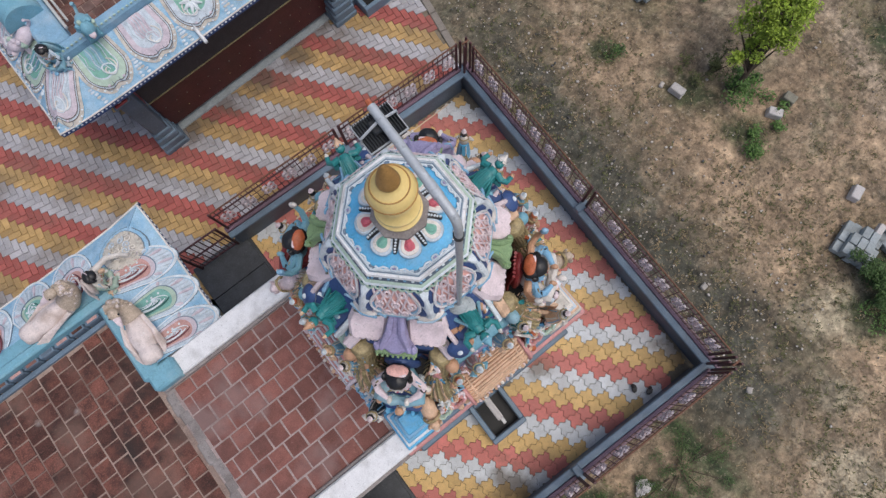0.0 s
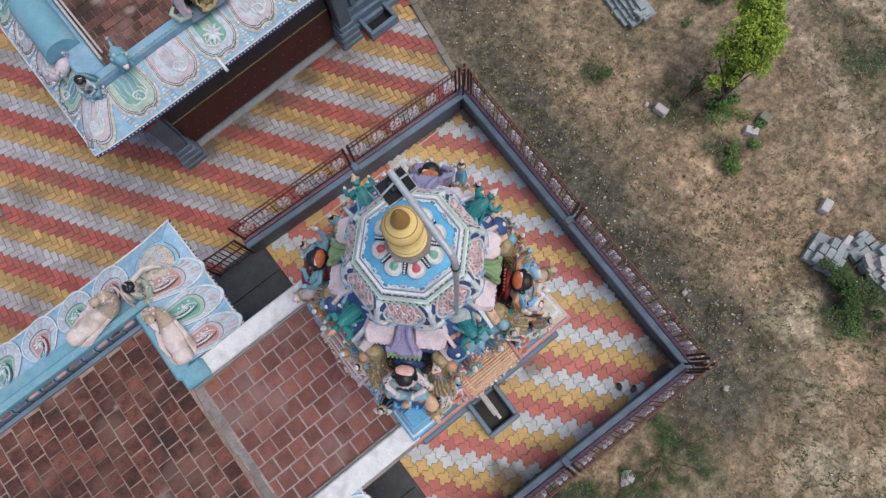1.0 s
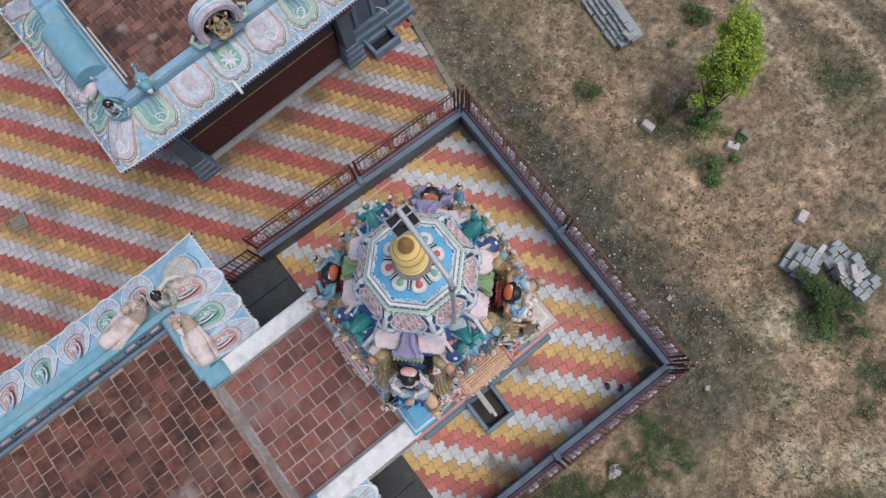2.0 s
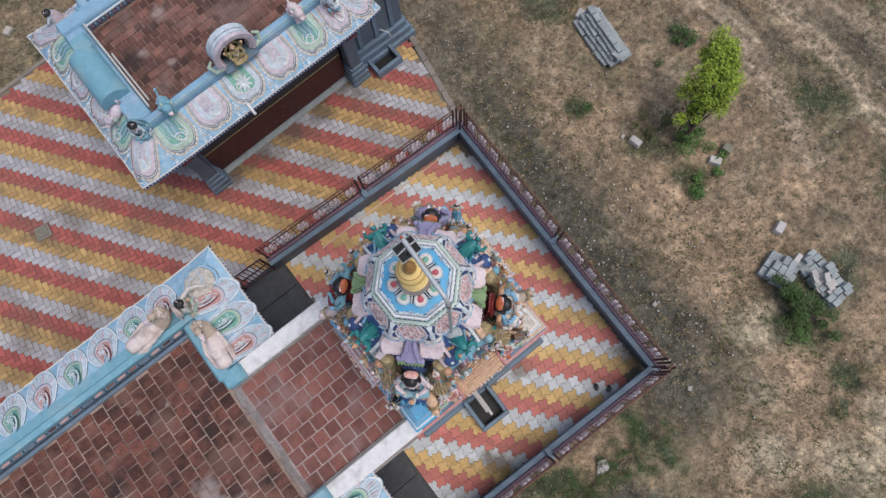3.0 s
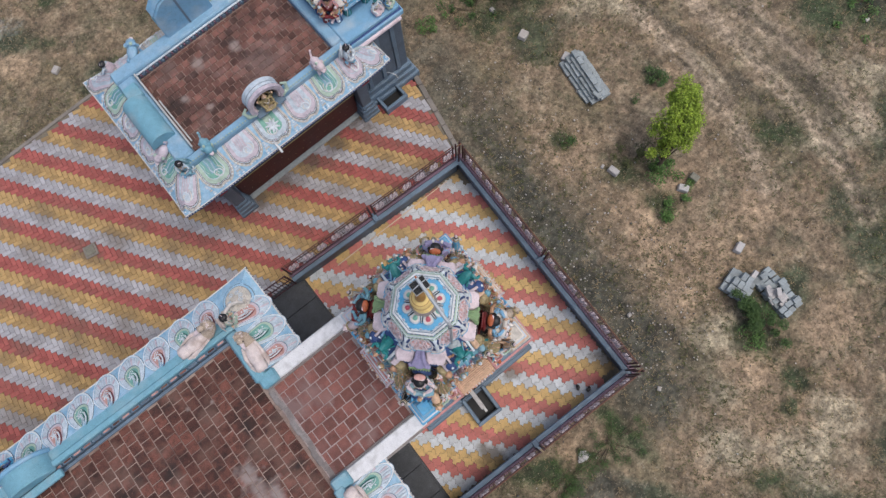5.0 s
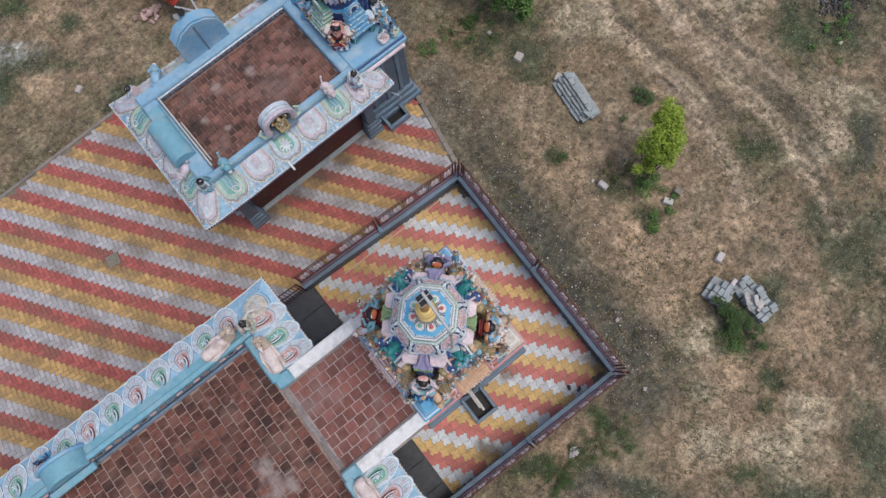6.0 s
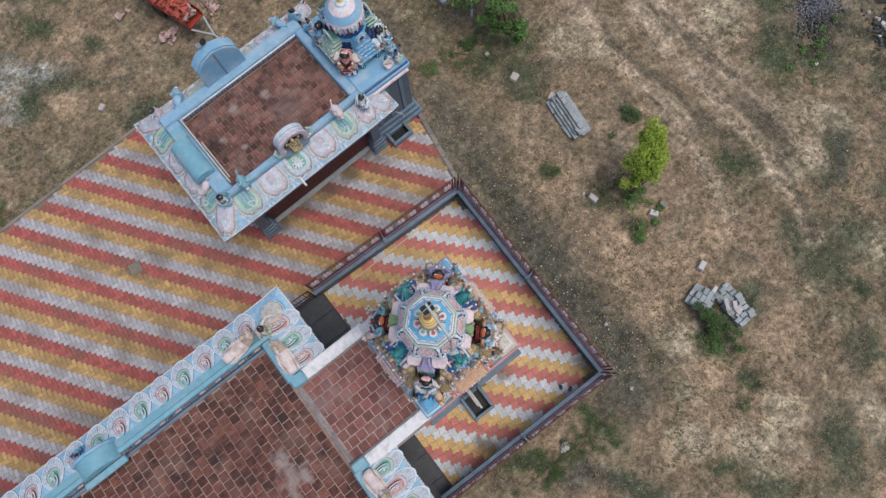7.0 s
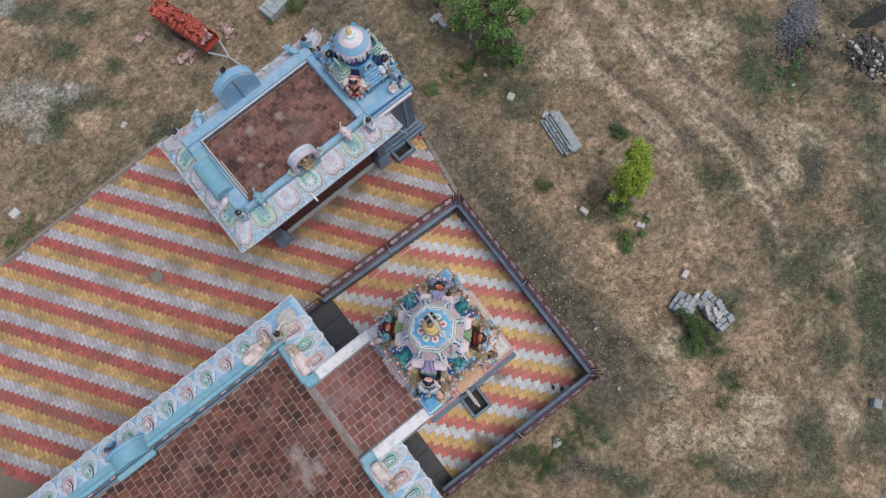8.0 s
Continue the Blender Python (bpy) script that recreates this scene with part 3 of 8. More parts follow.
        self.add(low + top, [tuple(range(n, 2 * n)), tuple(reversed(range(n)))], m, tf)
        return self

    def mesh(self, name, smooth=True):
        me = bpy.data.meshes.new(name)
        me.from_pydata(self.v, [], self.f)
        for m in self.mats:
            me.materials.append(m)
        me.polygons.foreach_set("material_index", self.k)
        me.update()
        if smooth:
            me.shade_smooth()
            me.set_sharp_from_angle(angle=radians(38))
        return me


def part(name, b, parent=None, label="", m=None, smooth=True):
    """Links a Build (or a mesh) as one object, under parent if there is one."""
    me = b if isinstance(b, bpy.types.Mesh) else b.mesh(name, smooth)
    ob = new(name, me)
    if m is not None:
        ob.matrix_basis = m
    if parent is not None:
        ob.parent = parent
    if label:
        ob["label"] = label
    return ob


def thing(name, m=None, label="", category="", group="", kind=""):
    ob = new(name)
    ob.empty_display_size = 0.2
    if m is not None:
        ob.matrix_basis = m
    return tagged(ob, label, category, group, kind)


def whole(name, b, m=None, label="", category="", group="", kind="", smooth=True):
    ob = part(name, b, None, "", m, smooth)
    return tagged(ob, label, category, group, kind)


rng = random.Random(7)
TEMPLE = pose(0.45, 1.28, 0, 0, 0, -2.7)      # axis of the main tower
YARD = pose(4.40, 4.87, 0, 0, 0, -4.6)        # inner north corner of the enclosure
SHRINE = pose(0.99, 10.51, 0, 0, 0, -1.0)     # middle of the smaller pavilion

# ------------------------------------------------------------------ ground


def ground_sheet():
    near = list(np.arange(-24.0, 30.01, 0.2))
    far_lo = [-700.0, -350.0, -180.0, -100.0, -60.0, -40.0, -30.0]
    far_hi = [36.0, 46.0, 64.0, 100.0, 180.0, 350.0, 700.0]
    xs = far_lo + near + far_hi
    n = len(xs)
    vs = []
    for y in xs:
        for x in xs:
            z = 0.05 * noise.noise(Vector((x * 0.35, y * 0.35, 0))) + 0.025 * noise.noise(Vector((x * 1.4, y * 1.4, 3)))
            built = -40 < x < 5.7 and -4.5 < y < 15.6
            vs.append((x, y, -0.06 if built else z - 0.02))
    fs = [(j * n + i, j * n + i + 1, (j + 1) * n + i + 1, (j + 1) * n + i) for j in range(n - 1) for i in range(n - 1)]
    b = Build()
    b.add(vs, fs, M["ground"])
    g = whole("ground", b, None, "dry sandy soil with sparse turf and wheel tracks", "ground", kind="structure")
    px, py = np.array([v[0] for v in vs]), np.array([v[1] for v in vs])
    for field, lines in TRACKS.items():
        far = np.full(len(vs), 4.0)
        for pts, half in lines:
            for (x0, y0), (x1, y1) in zip(pts, pts[1:]):
                k = np.clip(((px - x0) * (x1 - x0) + (py - y0) * (y1 - y0)) / ((x1 - x0) ** 2 + (y1 - y0) ** 2), 0, 1)
                far = np.minimum(far, np.hypot(px - x0 - k * (x1 - x0), py - y0 - k * (y1 - y0)) / half)
        g.data.attributes.new(field, "FLOAT", "POINT").data.foreach_set("value", far.astype(np.float32))
    for field, places in SOIL.items():
        far = np.full(len(vs), 4.0)
        for x, y, rx, ry, turn in places:
            c, k = math.cos(radians(turn)), math.sin(radians(turn))
            u, w = ((px - x) * c + (py - y) * k) / rx, ((py - y) * c - (px - x) * k) / ry
            far = np.minimum(far, np.hypot(u, w))
        g.data.attributes.new(field, "FLOAT", "POINT").data.foreach_set("value", far.astype(np.float32))


ground_sheet()

# ------------------------------------------------------------------ enclosure wall and its railings
WALL_H, RAIL_H, WALL_T = 0.9, 1.0, 0.24
LEN_A, LEN_B = 6.15, 7.8          # along the pavilion side, along the field side


def wall_run(name, tf, length, label):
    """A low plastered wall along x from 0 to length; y outwards from its inner face."""
    w = thing(name, tf, label, "wall", kind="structure")
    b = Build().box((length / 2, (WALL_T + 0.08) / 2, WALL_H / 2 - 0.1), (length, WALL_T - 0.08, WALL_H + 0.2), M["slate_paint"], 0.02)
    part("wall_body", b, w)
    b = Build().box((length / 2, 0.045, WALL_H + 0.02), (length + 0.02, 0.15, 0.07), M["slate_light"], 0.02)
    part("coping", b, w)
    b = Build().box((length / 2, 0.185, WALL_H + 0.04), (length + 0.02, 0.13, 0.09), M["purple_paint"], 0.015)
    part("rail_kerb", b, w, "plum painted kerb under the rail")
    return w


def rail_panel_parts(p, length):
    """An iron railing panel along x, standing at z 0, with a row of flower medallions."""
    h = RAIL_H
    part("top_rail", Build().box((length / 2, 0, h), (length, 0.032, 0.03), M["rust"], 0.008), p, "rusted top rail")
    for z in (0.08, h - 0.18):
        part("rail", Build().box((length / 2, 0, z), (length, 0.03, 0.025), M["iron"], 0.004), p)
    part("rail", Build().box((length / 2, 0, h * 0.5 + 0.13), (length, 0.012, 0.02), M["iron"], 0.003), p)
    part("rail", Build().box((length / 2, 0, h * 0.5 - 0.17), (length, 0.012, 0.02), M["iron"], 0.003), p)
    for x in (0.02, length - 0.02):
        part("post", Build().box((x, 0, h / 2), (0.045, 0.045, h + 0.04), M["iron"], 0.006), p)
    n = max(2, round(length / 0.125))
    bar = Build().tube([(0, 0, 0.02), (0, 0, h)], 0.009, M["iron"], 6).mesh("bar")
    for i in range(1, n):
        part("bar", bar, p, m=pose(length * i / n, 0, 0))
    k = max(1, round(length / 0.5))
    f = Build()
    for q in range(4):
        a = radians(45 + 90 * q)
        c = (math.cos(a) * 0.095, 0, math.sin(a) * 0.12)
        f.tube([(c[0] + 0.065 * math.cos(t), 0.012 * math.sin(t * 2), c[2] + 0.085 * math.sin(t)) for t in [math.tau * i / 10 for i in range(10)]], 0.024, M["medallion"], 6, closed=True)
    f.ball((0, 0, 0), (0.045, 0.03, 0.045), M["medallion"], 8, 5)
    fm = f.mesh("flower_medallion")
    for i in range(k):
        part("flower_medallion", fm, p, "pale pink cast flower", m=pose(length * (i + 0.5) / k, 0, h * 0.5 - 0.02))


def railing(tf, length, label):
    p = thing("railing", tf, label, "railing", "railings on the enclosure wall")
    rail_panel_parts(p, length)
    return p


side_field = YARD @ pose(0, 0, 0, 0, 0, -90)
wall_run("wall_east", side_field @ pose(-WALL_T, 0, 0), LEN_B + 2 * WALL_T, "low slate-blue plastered wall facing the open field")
side_shrine = YARD @ pose(-LEN_A, 0, 0)
wall_run("wall_north", side_shrine, LEN_A, "low slate-blue plastered wall beside the striped pavement")
side_back = YARD @ pose(0, -LEN_B, 0, 0, 0, 180)
wall_run("wall_south", side_back, LEN_A + 0.35, "low slate-blue plastered wall on the far side of the yard")
RAIL_LABEL = "maroon iron railing with pink flower medallions on the wall"
for run, total in ((side_field, LEN_B), (side_shrine, LEN_A), (side_back, LEN_A + 0.35)):
    count = 2
    for i in range(count):
        step = total / count
        railing(run @ pose(i * step + 0.05, 0.185, WALL_H + 0.08), step - 0.1, RAIL_LABEL)


def wall_pier(m):
    p = thing("wall_pier", m, "short slate-blue pier between railing panels", "pier", "piers on the enclosure wall")
    part("pier_block", Build().box((0, 0.0, 0.06), (0.16, 0.30, 0.2), M["slate_light"], 0.02), p)
    for s in (-0.055, 0.055):
        part("post", Build().box((s, 0.07, 0.56), (0.045, 0.045, 1.02), M["iron"], 0.006), p)


for run, total in ((side_field, LEN_B), (side_shrine, LEN_A), (side_back, LEN_A + 0.35)):
    wall_pier(run @ pose(total / 2, 0.115, WALL_H))
for c in ((0.115, 0.115), (0.115, -LEN_B - 0.115)):
    p = thing("corner_posts", YARD @ pose(c[0], c[1], WALL_H), "paired maroon iron posts at the wall corner", "post", "corner posts of the railing")
    for a in range(4):
        s, q = (0.075, -0.075)[a % 2], (0.075, -0.075)[a // 2]
        part("post", Build().box((s, q, 0.56), (0.045, 0.045, 1.06), M["iron"], 0.006), p)
    part("cap", Build().box((0, 0, 1.08), (0.17, 0.04, 0.03), M["rust"], 0.008), p)


def iron_gate(tf, width, label):
    g = thing("iron_gate", tf, label, "gate", "iron gates to the yard")
    h = 1.35
    for x in (0.03, width - 0.03):
        part("gate_post", Build().box((x, 0, h / 2), (0.05, 0.05, h), M["iron"], 0.006), g)
    for z in (0.15, 0.75, h - 0.02):
        part("rail", Build().box((width / 2, 0, z), (width, 0.035, 0.035), M["iron"], 0.005), g)
    bar = Build().tube([(0, 0, 0.1), (0, 0, h)], 0.011, M["iron"], 6).mesh("bar")
    for i in range(1, 9):
        part("bar", bar, g, m=pose(width * i / 9, 0, 0))


iron_gate(YARD @ pose(-LEN_A - 1.05, 0.12, 0.12), 1.0, "maroon iron gate between wall and hall")
iron_gate(YARD @ pose(-LEN_A - 0.9, -LEN_B - 0.12, 0.12), 0.55, "narrow maroon iron gate at the far passage")

# ------------------------------------------------------------------ cornices with painted petals


def cornice_surface(width, top, drop, lift=0.0, ends=()):
    """Points of a convex eave: u along it, v from 0 at the parapet to 1 at the rim, off above it; its mitred ends turn up by lift."""
    def at(u, v, off=0.0):
        d, z = width * v, top - drop * v ** 1.7
        slope = drop * 1.7 * max(v, 0.001) ** 0.7 / width
        k = math.hypot(1, slope)
        for end, way in ends:
            z += lift * v * v * math.exp(-abs((u - end) * way + width * v) / 0.45)
        return (u, d + off * slope / k, z + off / k)
    return at


def corner_surface(width, top, drop, lift=0.0):
    """The mitred corner of such an eave: v along the diagonal, u across it."""
    def at(u, v, off=0.0):
        d = width * math.sqrt(2) * v
        vv = (d + abs(u)) / math.sqrt(2) / width
        return (u, d, top - drop * vv ** 1.7 + off + lift * vv * vv * math.exp(-abs(u) * 1.4 / 0.45))
    return at


def cornice_side(owner, tf, u0, u1, e0, e1, width, top, drop, petals, lead, lift=0.0, upper=None):
    """One side of an eave as a part of owner, mitred where e0 or e1 is 1, with its petals as sub-parts."""
    at = cornice_surface(width, top, drop, lift, [(u0, 1)] * int(e0) + [(u1, -1)] * int(e1))
    b = Build()
    rows, cols = 9, max(6, int((u1 - u0) / 0.25))
    vs = []
    for j in range(rows + 1):
        v = j / rows
        a, z = u0 - e0 * width * v, u1 + e1 * width * v
        vs += [at(a + (z - a) * i / cols, v) for i in range(cols + 1)]
    vs += [(p[0], p[1], p[2] - 0.10) for p in vs[-(cols + 1):]]
    vs += [(p[0], 0.0, top - drop - 0.07) for p in vs[: cols + 1]]
    k = cols + 1
    fs = [(j * k + i, (j + 1) * k + i, (j + 1) * k + i + 1, j * k + i + 1) for j in range(rows + 2) for i in range(cols)]
    smooth_rows = 2 if upper else 0
    b.add(vs, fs[: smooth_rows * cols], M[upper or "eave"], tf)
    b.add(vs, fs[smooth_rows * cols: rows * cols], M["eave"], tf)
    b.add(vs, fs[rows * cols:(rows + 1) * cols], M["deep_blue"], tf)
    b.add(vs, fs[(rows + 1) * cols:], M["slate_paint"], tf)
    c = part("cornice", b, owner, "blue convex eave painted with petals")
    # white chips along the blue rim
    chips = Build()
    a, z = u0 - e0 * width, u1 + e1 * width
    n = int((z - a) / 0.085)
    for i in range(n):
        rim = at(a + (i + 0.5) * (z - a) / n, 1.0)
        chips.box((rim[0], width + 0.004, rim[2] - 0.034), (0.036, 0.016, 0.03), M["pale"], 0.004, tf)
    tagged(part("chip_row", chips, c, "white chips on a blue rim"), kind="stuff")
    edge = Build()
    edge.tube([at(a + 0.01 + (z - a - 0.02) * i / 24, 0.985, 0.005) for i in range(25)], 0.016, M["cream"], 6, tf)
    part("rim_bead", edge, c)
    for uc, hw, fill in petals:
        part("petal", petal(at, uc, hw, fill, tf) if lead else fan_petal(at, uc, hw, fill, tf, 0.44, 0.23) if upper else fan_petal(at, uc, hw, fill, tf, 0.56), c)
    return c


FILLS = {
    "pink": (M["eave_blush"], M["eave_blush"], M["pink"]),
    "green": (M["mint"], M["green"], M["aqua"]),
    "white": (M["eave_blush"], M["eave_pale"], M["eave_blush"]),
    "cream": (M["eave_cream"], M["eave_cream"], M["mint"]),
    "lotus": (M["eave_pale"], M["green"], M["mint"]),
}


def petal(at, uc, hw, fill, tf, tip=0.0):
    """A raised tongue-shaped petal, open towards the parapet, with nested bands and scrolls."""
    outer, inner, core = FILLS[fill]
    side, n = 4, 20

    def ring(s, off):
        out = []
        reach = (tip or 0.965) - (1 - s) * 0.62 * (tip or 1.0)
        bend = 0.50
        for i in range(side):
            out.append(at(uc - hw * s * (0.90 + 0.10 * i / side), 0.02 + (bend - 0.02) * i / side, off))
        for i in range(n + 1):
            t = math.pi * i / n
            notch = 1 - 0.13 * math.exp(-((t - math.pi / 2) / 0.24) ** 2) * (0.4 + s)
            out.append(at(uc - hw * s * math.cos(t), bend + (reach - bend) * math.sin(t) * notch, off))
        for i in range(side - 1, -1, -1):
            out.append(at(uc + hw * s * (0.90 + 0.10 * i / side), 0.02 + (bend - 0.02) * i / side, off))
        return out

    b = Build()
    bands = [(1.0, 0.0, M["blue"]), (0.985, 0.016, M["eave_cream"]), (0.86, 0.024, M["outline"]), (0.835, 0.016, M["eave_pale"]), (0.79, 0.026, M["outline"]), (0.765, 0.03, outer), (0.56, 0.022, M["eave_pale"]), (0.51, 0.03, inner), (0.24, 0.036, core)]
    for (s, o, m), (s2, o2, _) in zip(bands, bands[1:]):
        a, mid, z = ring(s, o), ring(s2, o), ring(s2, o2)
        q = len(a)
        b.add(a + mid, [(i, q + i, q + i + 1, i + 1) for i in range(q - 1)], m, tf)
        b.add(mid + z, [(i, q + i, q + i + 1, i + 1) for i in range(q - 1)], m, tf)
    last = ring(bands[-1][0], bands[-1][1])
    b.add(last + [at(uc, 0.02, bands[-1][1] + 0.004)], [(i, len(last), i + 1) for i in range(len(last) - 1)], core, tf)
    # scrolls: two curling strands and a small spray
    hand = 1 if rng.random() < 0.5 else -1
    for k, m in ((0, M["pale"]), (1, M["cream"]), (2, M["pale"])):
        pts = []
        for i in range(14):
            t = i / 13
            r, a = (0.50 - 0.09 * k) * (1 - 0.86 * t), hand * (2.2 - 5.4 * t + 0.5 * k)
            pts.append(at(uc + hand * hw * 0.10 + hw * r * math.sin(a), 0.50 + 0.05 * k + 0.44 * r * math.cos(a), 0.042))
        b.tube(pts, [0.012 + 0.004 * math.sin(3 * i / 13) for i in range(14)], m, 5, tf)
    if fill == "lotus":
        # a white flower lying on the green
        for k in range(9):
            a = math.tau * k / 9
            b.tube([at(uc + 0.04 * hw * math.cos(a), 0.44 + 0.02 * math.sin(a), 0.046), at(uc + 0.20 * hw * math.cos(a), 0.44 + 0.11 * math.sin(a), 0.056), at(uc + 0.42 * hw * math.cos(a), 0.44 + 0.21 * math.sin(a), 0.044)], [0.022, 0.040, 0.014], M["pale"], 6, tf)
    # the tip parts into two curling lobes
    for q in (-1, 1):
        b.tube([at(uc + q * hw * (0.34 - 0.20 * math.cos(a)), 0.77 + 0.085 * math.sin(a), 0.036) for a in [radians(-20 + 36 * i) for i in range(7)]], 0.0055, M["slate_light"], 5, tf)
        b.ball(at(uc + q * hw * 0.34, 0.77, 0.032), (0.032, 0.032, 0.012), M["eave_blush"], 8, 5, tf)
    for i in range(0 if fill == "lotus" else 7):
        u = uc + hw * (-0.40 + 0.125 * i)
        b.tube([at(u, 0.05, 0.04), at(u + hand * 0.02, 0.20, 0.044), at(u - hand * 0.02, 0.34 + 0.02 * i, 0.044), at(u + hand * 0.02, 0.46 + 0.03 * i, 0.044)], 0.009, (M["eave_pale"], core, M["eave_pale"], inner)[i % 4], 5, tf)
    # white scales filling the corners beside the tip
    for q in (-1, 1):
        for i in range(0 if tip else 6):
            b.ball(at(uc + q * hw * (1.02 - 0.07 * (i // 2)), 0.66 + 0.055 * i, 0.004), (0.045, 0.032, 0.014), M[("eave_pale", "pale", "eave_pale", "eave_cream")[i % 4]], 7, 4, tf)
    # raised dots along the outer band
    for i in range(13):
        t = math.pi * (i + 0.5) / 13
        b.ball(at(uc - hw * (0.92) * math.cos(t), 0.50 + 0.40 * math.sin(t), 0.02), (0.024, 0.024, 0.012), M["pale"], 6, 4, tf)
    return b


def fan_petal(at, uc, hw, fill, tf, oval=0.46, v0=0.02):
    """A tear-shaped petal: a ribbed cream fan round a painted oval with white brush curls."""
    main, dark = (M["oval_red"], M["maroon_stroke"]) if fill == "pink" else (M["oval_green"], M["teal_stroke"])
    hand = -1
    n = 26

    def ring(s, off, tip):
        out = [at(uc + hand * 0.10 * hw * (1 - s) - hw * s * (0.52 + 0.48 * (i / 5) ** 0.7), v0 + (0.52 - v0) * i / 5, off) for i in range(5)]
        for i in range(n + 1):
            t = math.pi * i / n
            out.append(at(uc + hand * 0.10 * hw * (1 - s) - hw * s * math.cos(t), 0.52 + (tip - 0.52) * math.sin(t), off))
        out += [at(uc + hand * 0.10 * hw * (1 - s) + hw * s * (0.52 + 0.48 * (i / 5) ** 0.7), v0 + (0.52 - v0) * i / 5, off) for i in range(4, -1, -1)]
        return out

    b = Build()
    bands = [(1.04, 0.0, 1.05, M["slate_light"]), (1.015, 0.018, 1.03, M["pale"]), (0.93, 0.026, 0.975, M["eave"]), (0.905, 0.018, 0.96, M["eave_pale"]), (oval + 0.16, 0.034, 0.72, M["slate_light"]), (oval + 0.135, 0.024, 0.705, M["eave_blush" if fill == "pink" else "mint"]), (oval, 0.034, 0.64, main)]
    for (s, o, tp, m), (s2, o2, tp2, _) in zip(bands, bands[1:]):
        a, mid, z = ring(s, o, tp), ring(s2, o, tp2), ring(s2, o2, tp2)
        q = len(a)
        b.add(a + mid, [(i, q + i, q + i + 1, i + 1) for i in range(q - 1)], m, tf)
        b.add(mid + z, [(i, q + i, q + i + 1, i + 1) for i in range(q - 1)], m, tf)
    last = ring(oval, 0.034, 0.64)
    b.add(last + [at(uc, v0 + 0.2, 0.05)], [(i, len(last), i + 1) for i in range(len(last) - 1)], main, tf)
    # ribs of the fan
    for i in range(11):
        t = math.pi * (0.06 + 0.88 * i / 10)
        pts = [at(uc + hand * 0.10 * hw * (1 - s) - hw * s * math.cos(t), 0.52 + (tp - 0.52) * math.sin(t), o) for s, tp, o in ((0.89, 0.945, 0.014), ((oval + 1.07) / 2, 0.85, 0.022), (oval + 0.18, 0.74, 0.020))]
        b.tube(pts, [0.022, 0.027, 0.012], M[("eave_pale", "eave_blush", "eave_pale")[i % 3]], 6, tf)
    # a dark brush stroke hugging one side, and white curls springing from it
    for k in range(3):
        b.tube([at(uc + hand * hw * (0.40 - 0.10 * k) * math.cos(a), 0.36 + 0.1 * v0 + (0.28 - 0.06 * k - 0.3 * v0) * math.sin(a), 0.050) for a in [radians(-75 + 14 * i) for i in range(11)]], [0.006 + 0.012 * math.sin(math.pi * i / 10) for i in range(11)], dark if k != 1 else M["pale"], 5, tf)
    for k in range(6):
        a0, r0 = radians(200 - 34 * k), 0.17 + 0.03 * (k % 3)
        pts = []
        for i in range(9):
            w = i / 8
            a = a0 - hand * 1.7 * w
            pts.append(at(uc + hw * 0.06 + hw * (0.05 + 1.7 * r0 * w * (1.1 - 0.4 * w)) * math.cos(a), 0.37 + 0.2 * v0 + (0.02 + (1.1 - v0) * r0 * w) * math.sin(a), 0.054))
        b.tube(pts, [0.013 - 0.001 * i for i in range(9)], M["pale" if k % 2 else "eave_pale"], 5, tf)
    for k in range(7):
        b.ball(at(uc + hw * 0.3 * math.sin(k * 2.4), 0.30 + 0.4 * v0 + 0.035 * k, 0.046), (0.02, 0.02, 0.010), M["pale"], 6, 4, tf)
    return b


def rosette(at, r, tf):
    """A round cream medallion of lumpy scrollwork on an eave corner."""
    rr = random.Random(12)
    b = Build()
    for k, (f, off, m) in enumerate(((1.25, 0.012, M["slate_light"]), (1.20, 0.020, M["eave"]), (1.04, 0.024, M["slate_light"]), (1.0, 0.034, M["eave_cream"]))):
        top = [at(r * f * math.cos(a), 0.44 + 0.72 * r * f * math.sin(a), off) for a in [math.tau * i / 22 for i in range(22)]]
        low = [at(r * f * math.cos(a), 0.44 + 0.72 * r * f * math.sin(a), -0.01) for a in [math.tau * i / 22 for i in range(22)]]
        b.add(top + low + [at(0, 0.44, off)], [(i, (i + 1) % 22, 44) for i in range(22)] + [((i + 1) % 22, i, 22 + i, 22 + (i + 1) % 22) for i in range(22)], m, tf)
    for k in range(16):
        cx, cv = r * 0.72 * math.sin(k * 2.4) * math.sqrt(k / 16), 0.44 + 0.52 * r * math.cos(k * 2.4) * math.sqrt(k / 16)
        q = 0.045 + 0.02 * rr.random()
        b.tube([at(cx + q * (1 - i / 12) * math.cos(i * 0.9 + k), cv + 0.8 * q * (1 - i / 12) * math.sin(i * 0.9 + k), 0.05) for i in range(10)], 0.012, M[("eave_cream", "cream", "eave_pale")[k % 3]], 5, tf)
    for k in range(22):
        a = math.tau * k / 22
        b.ball(at(r * 0.93 * math.cos(a), 0.44 + 0.67 * r * math.sin(a), 0.04), (0.022, 0.022, 0.016), M["eave_cream"], 6, 4, tf)
    return b


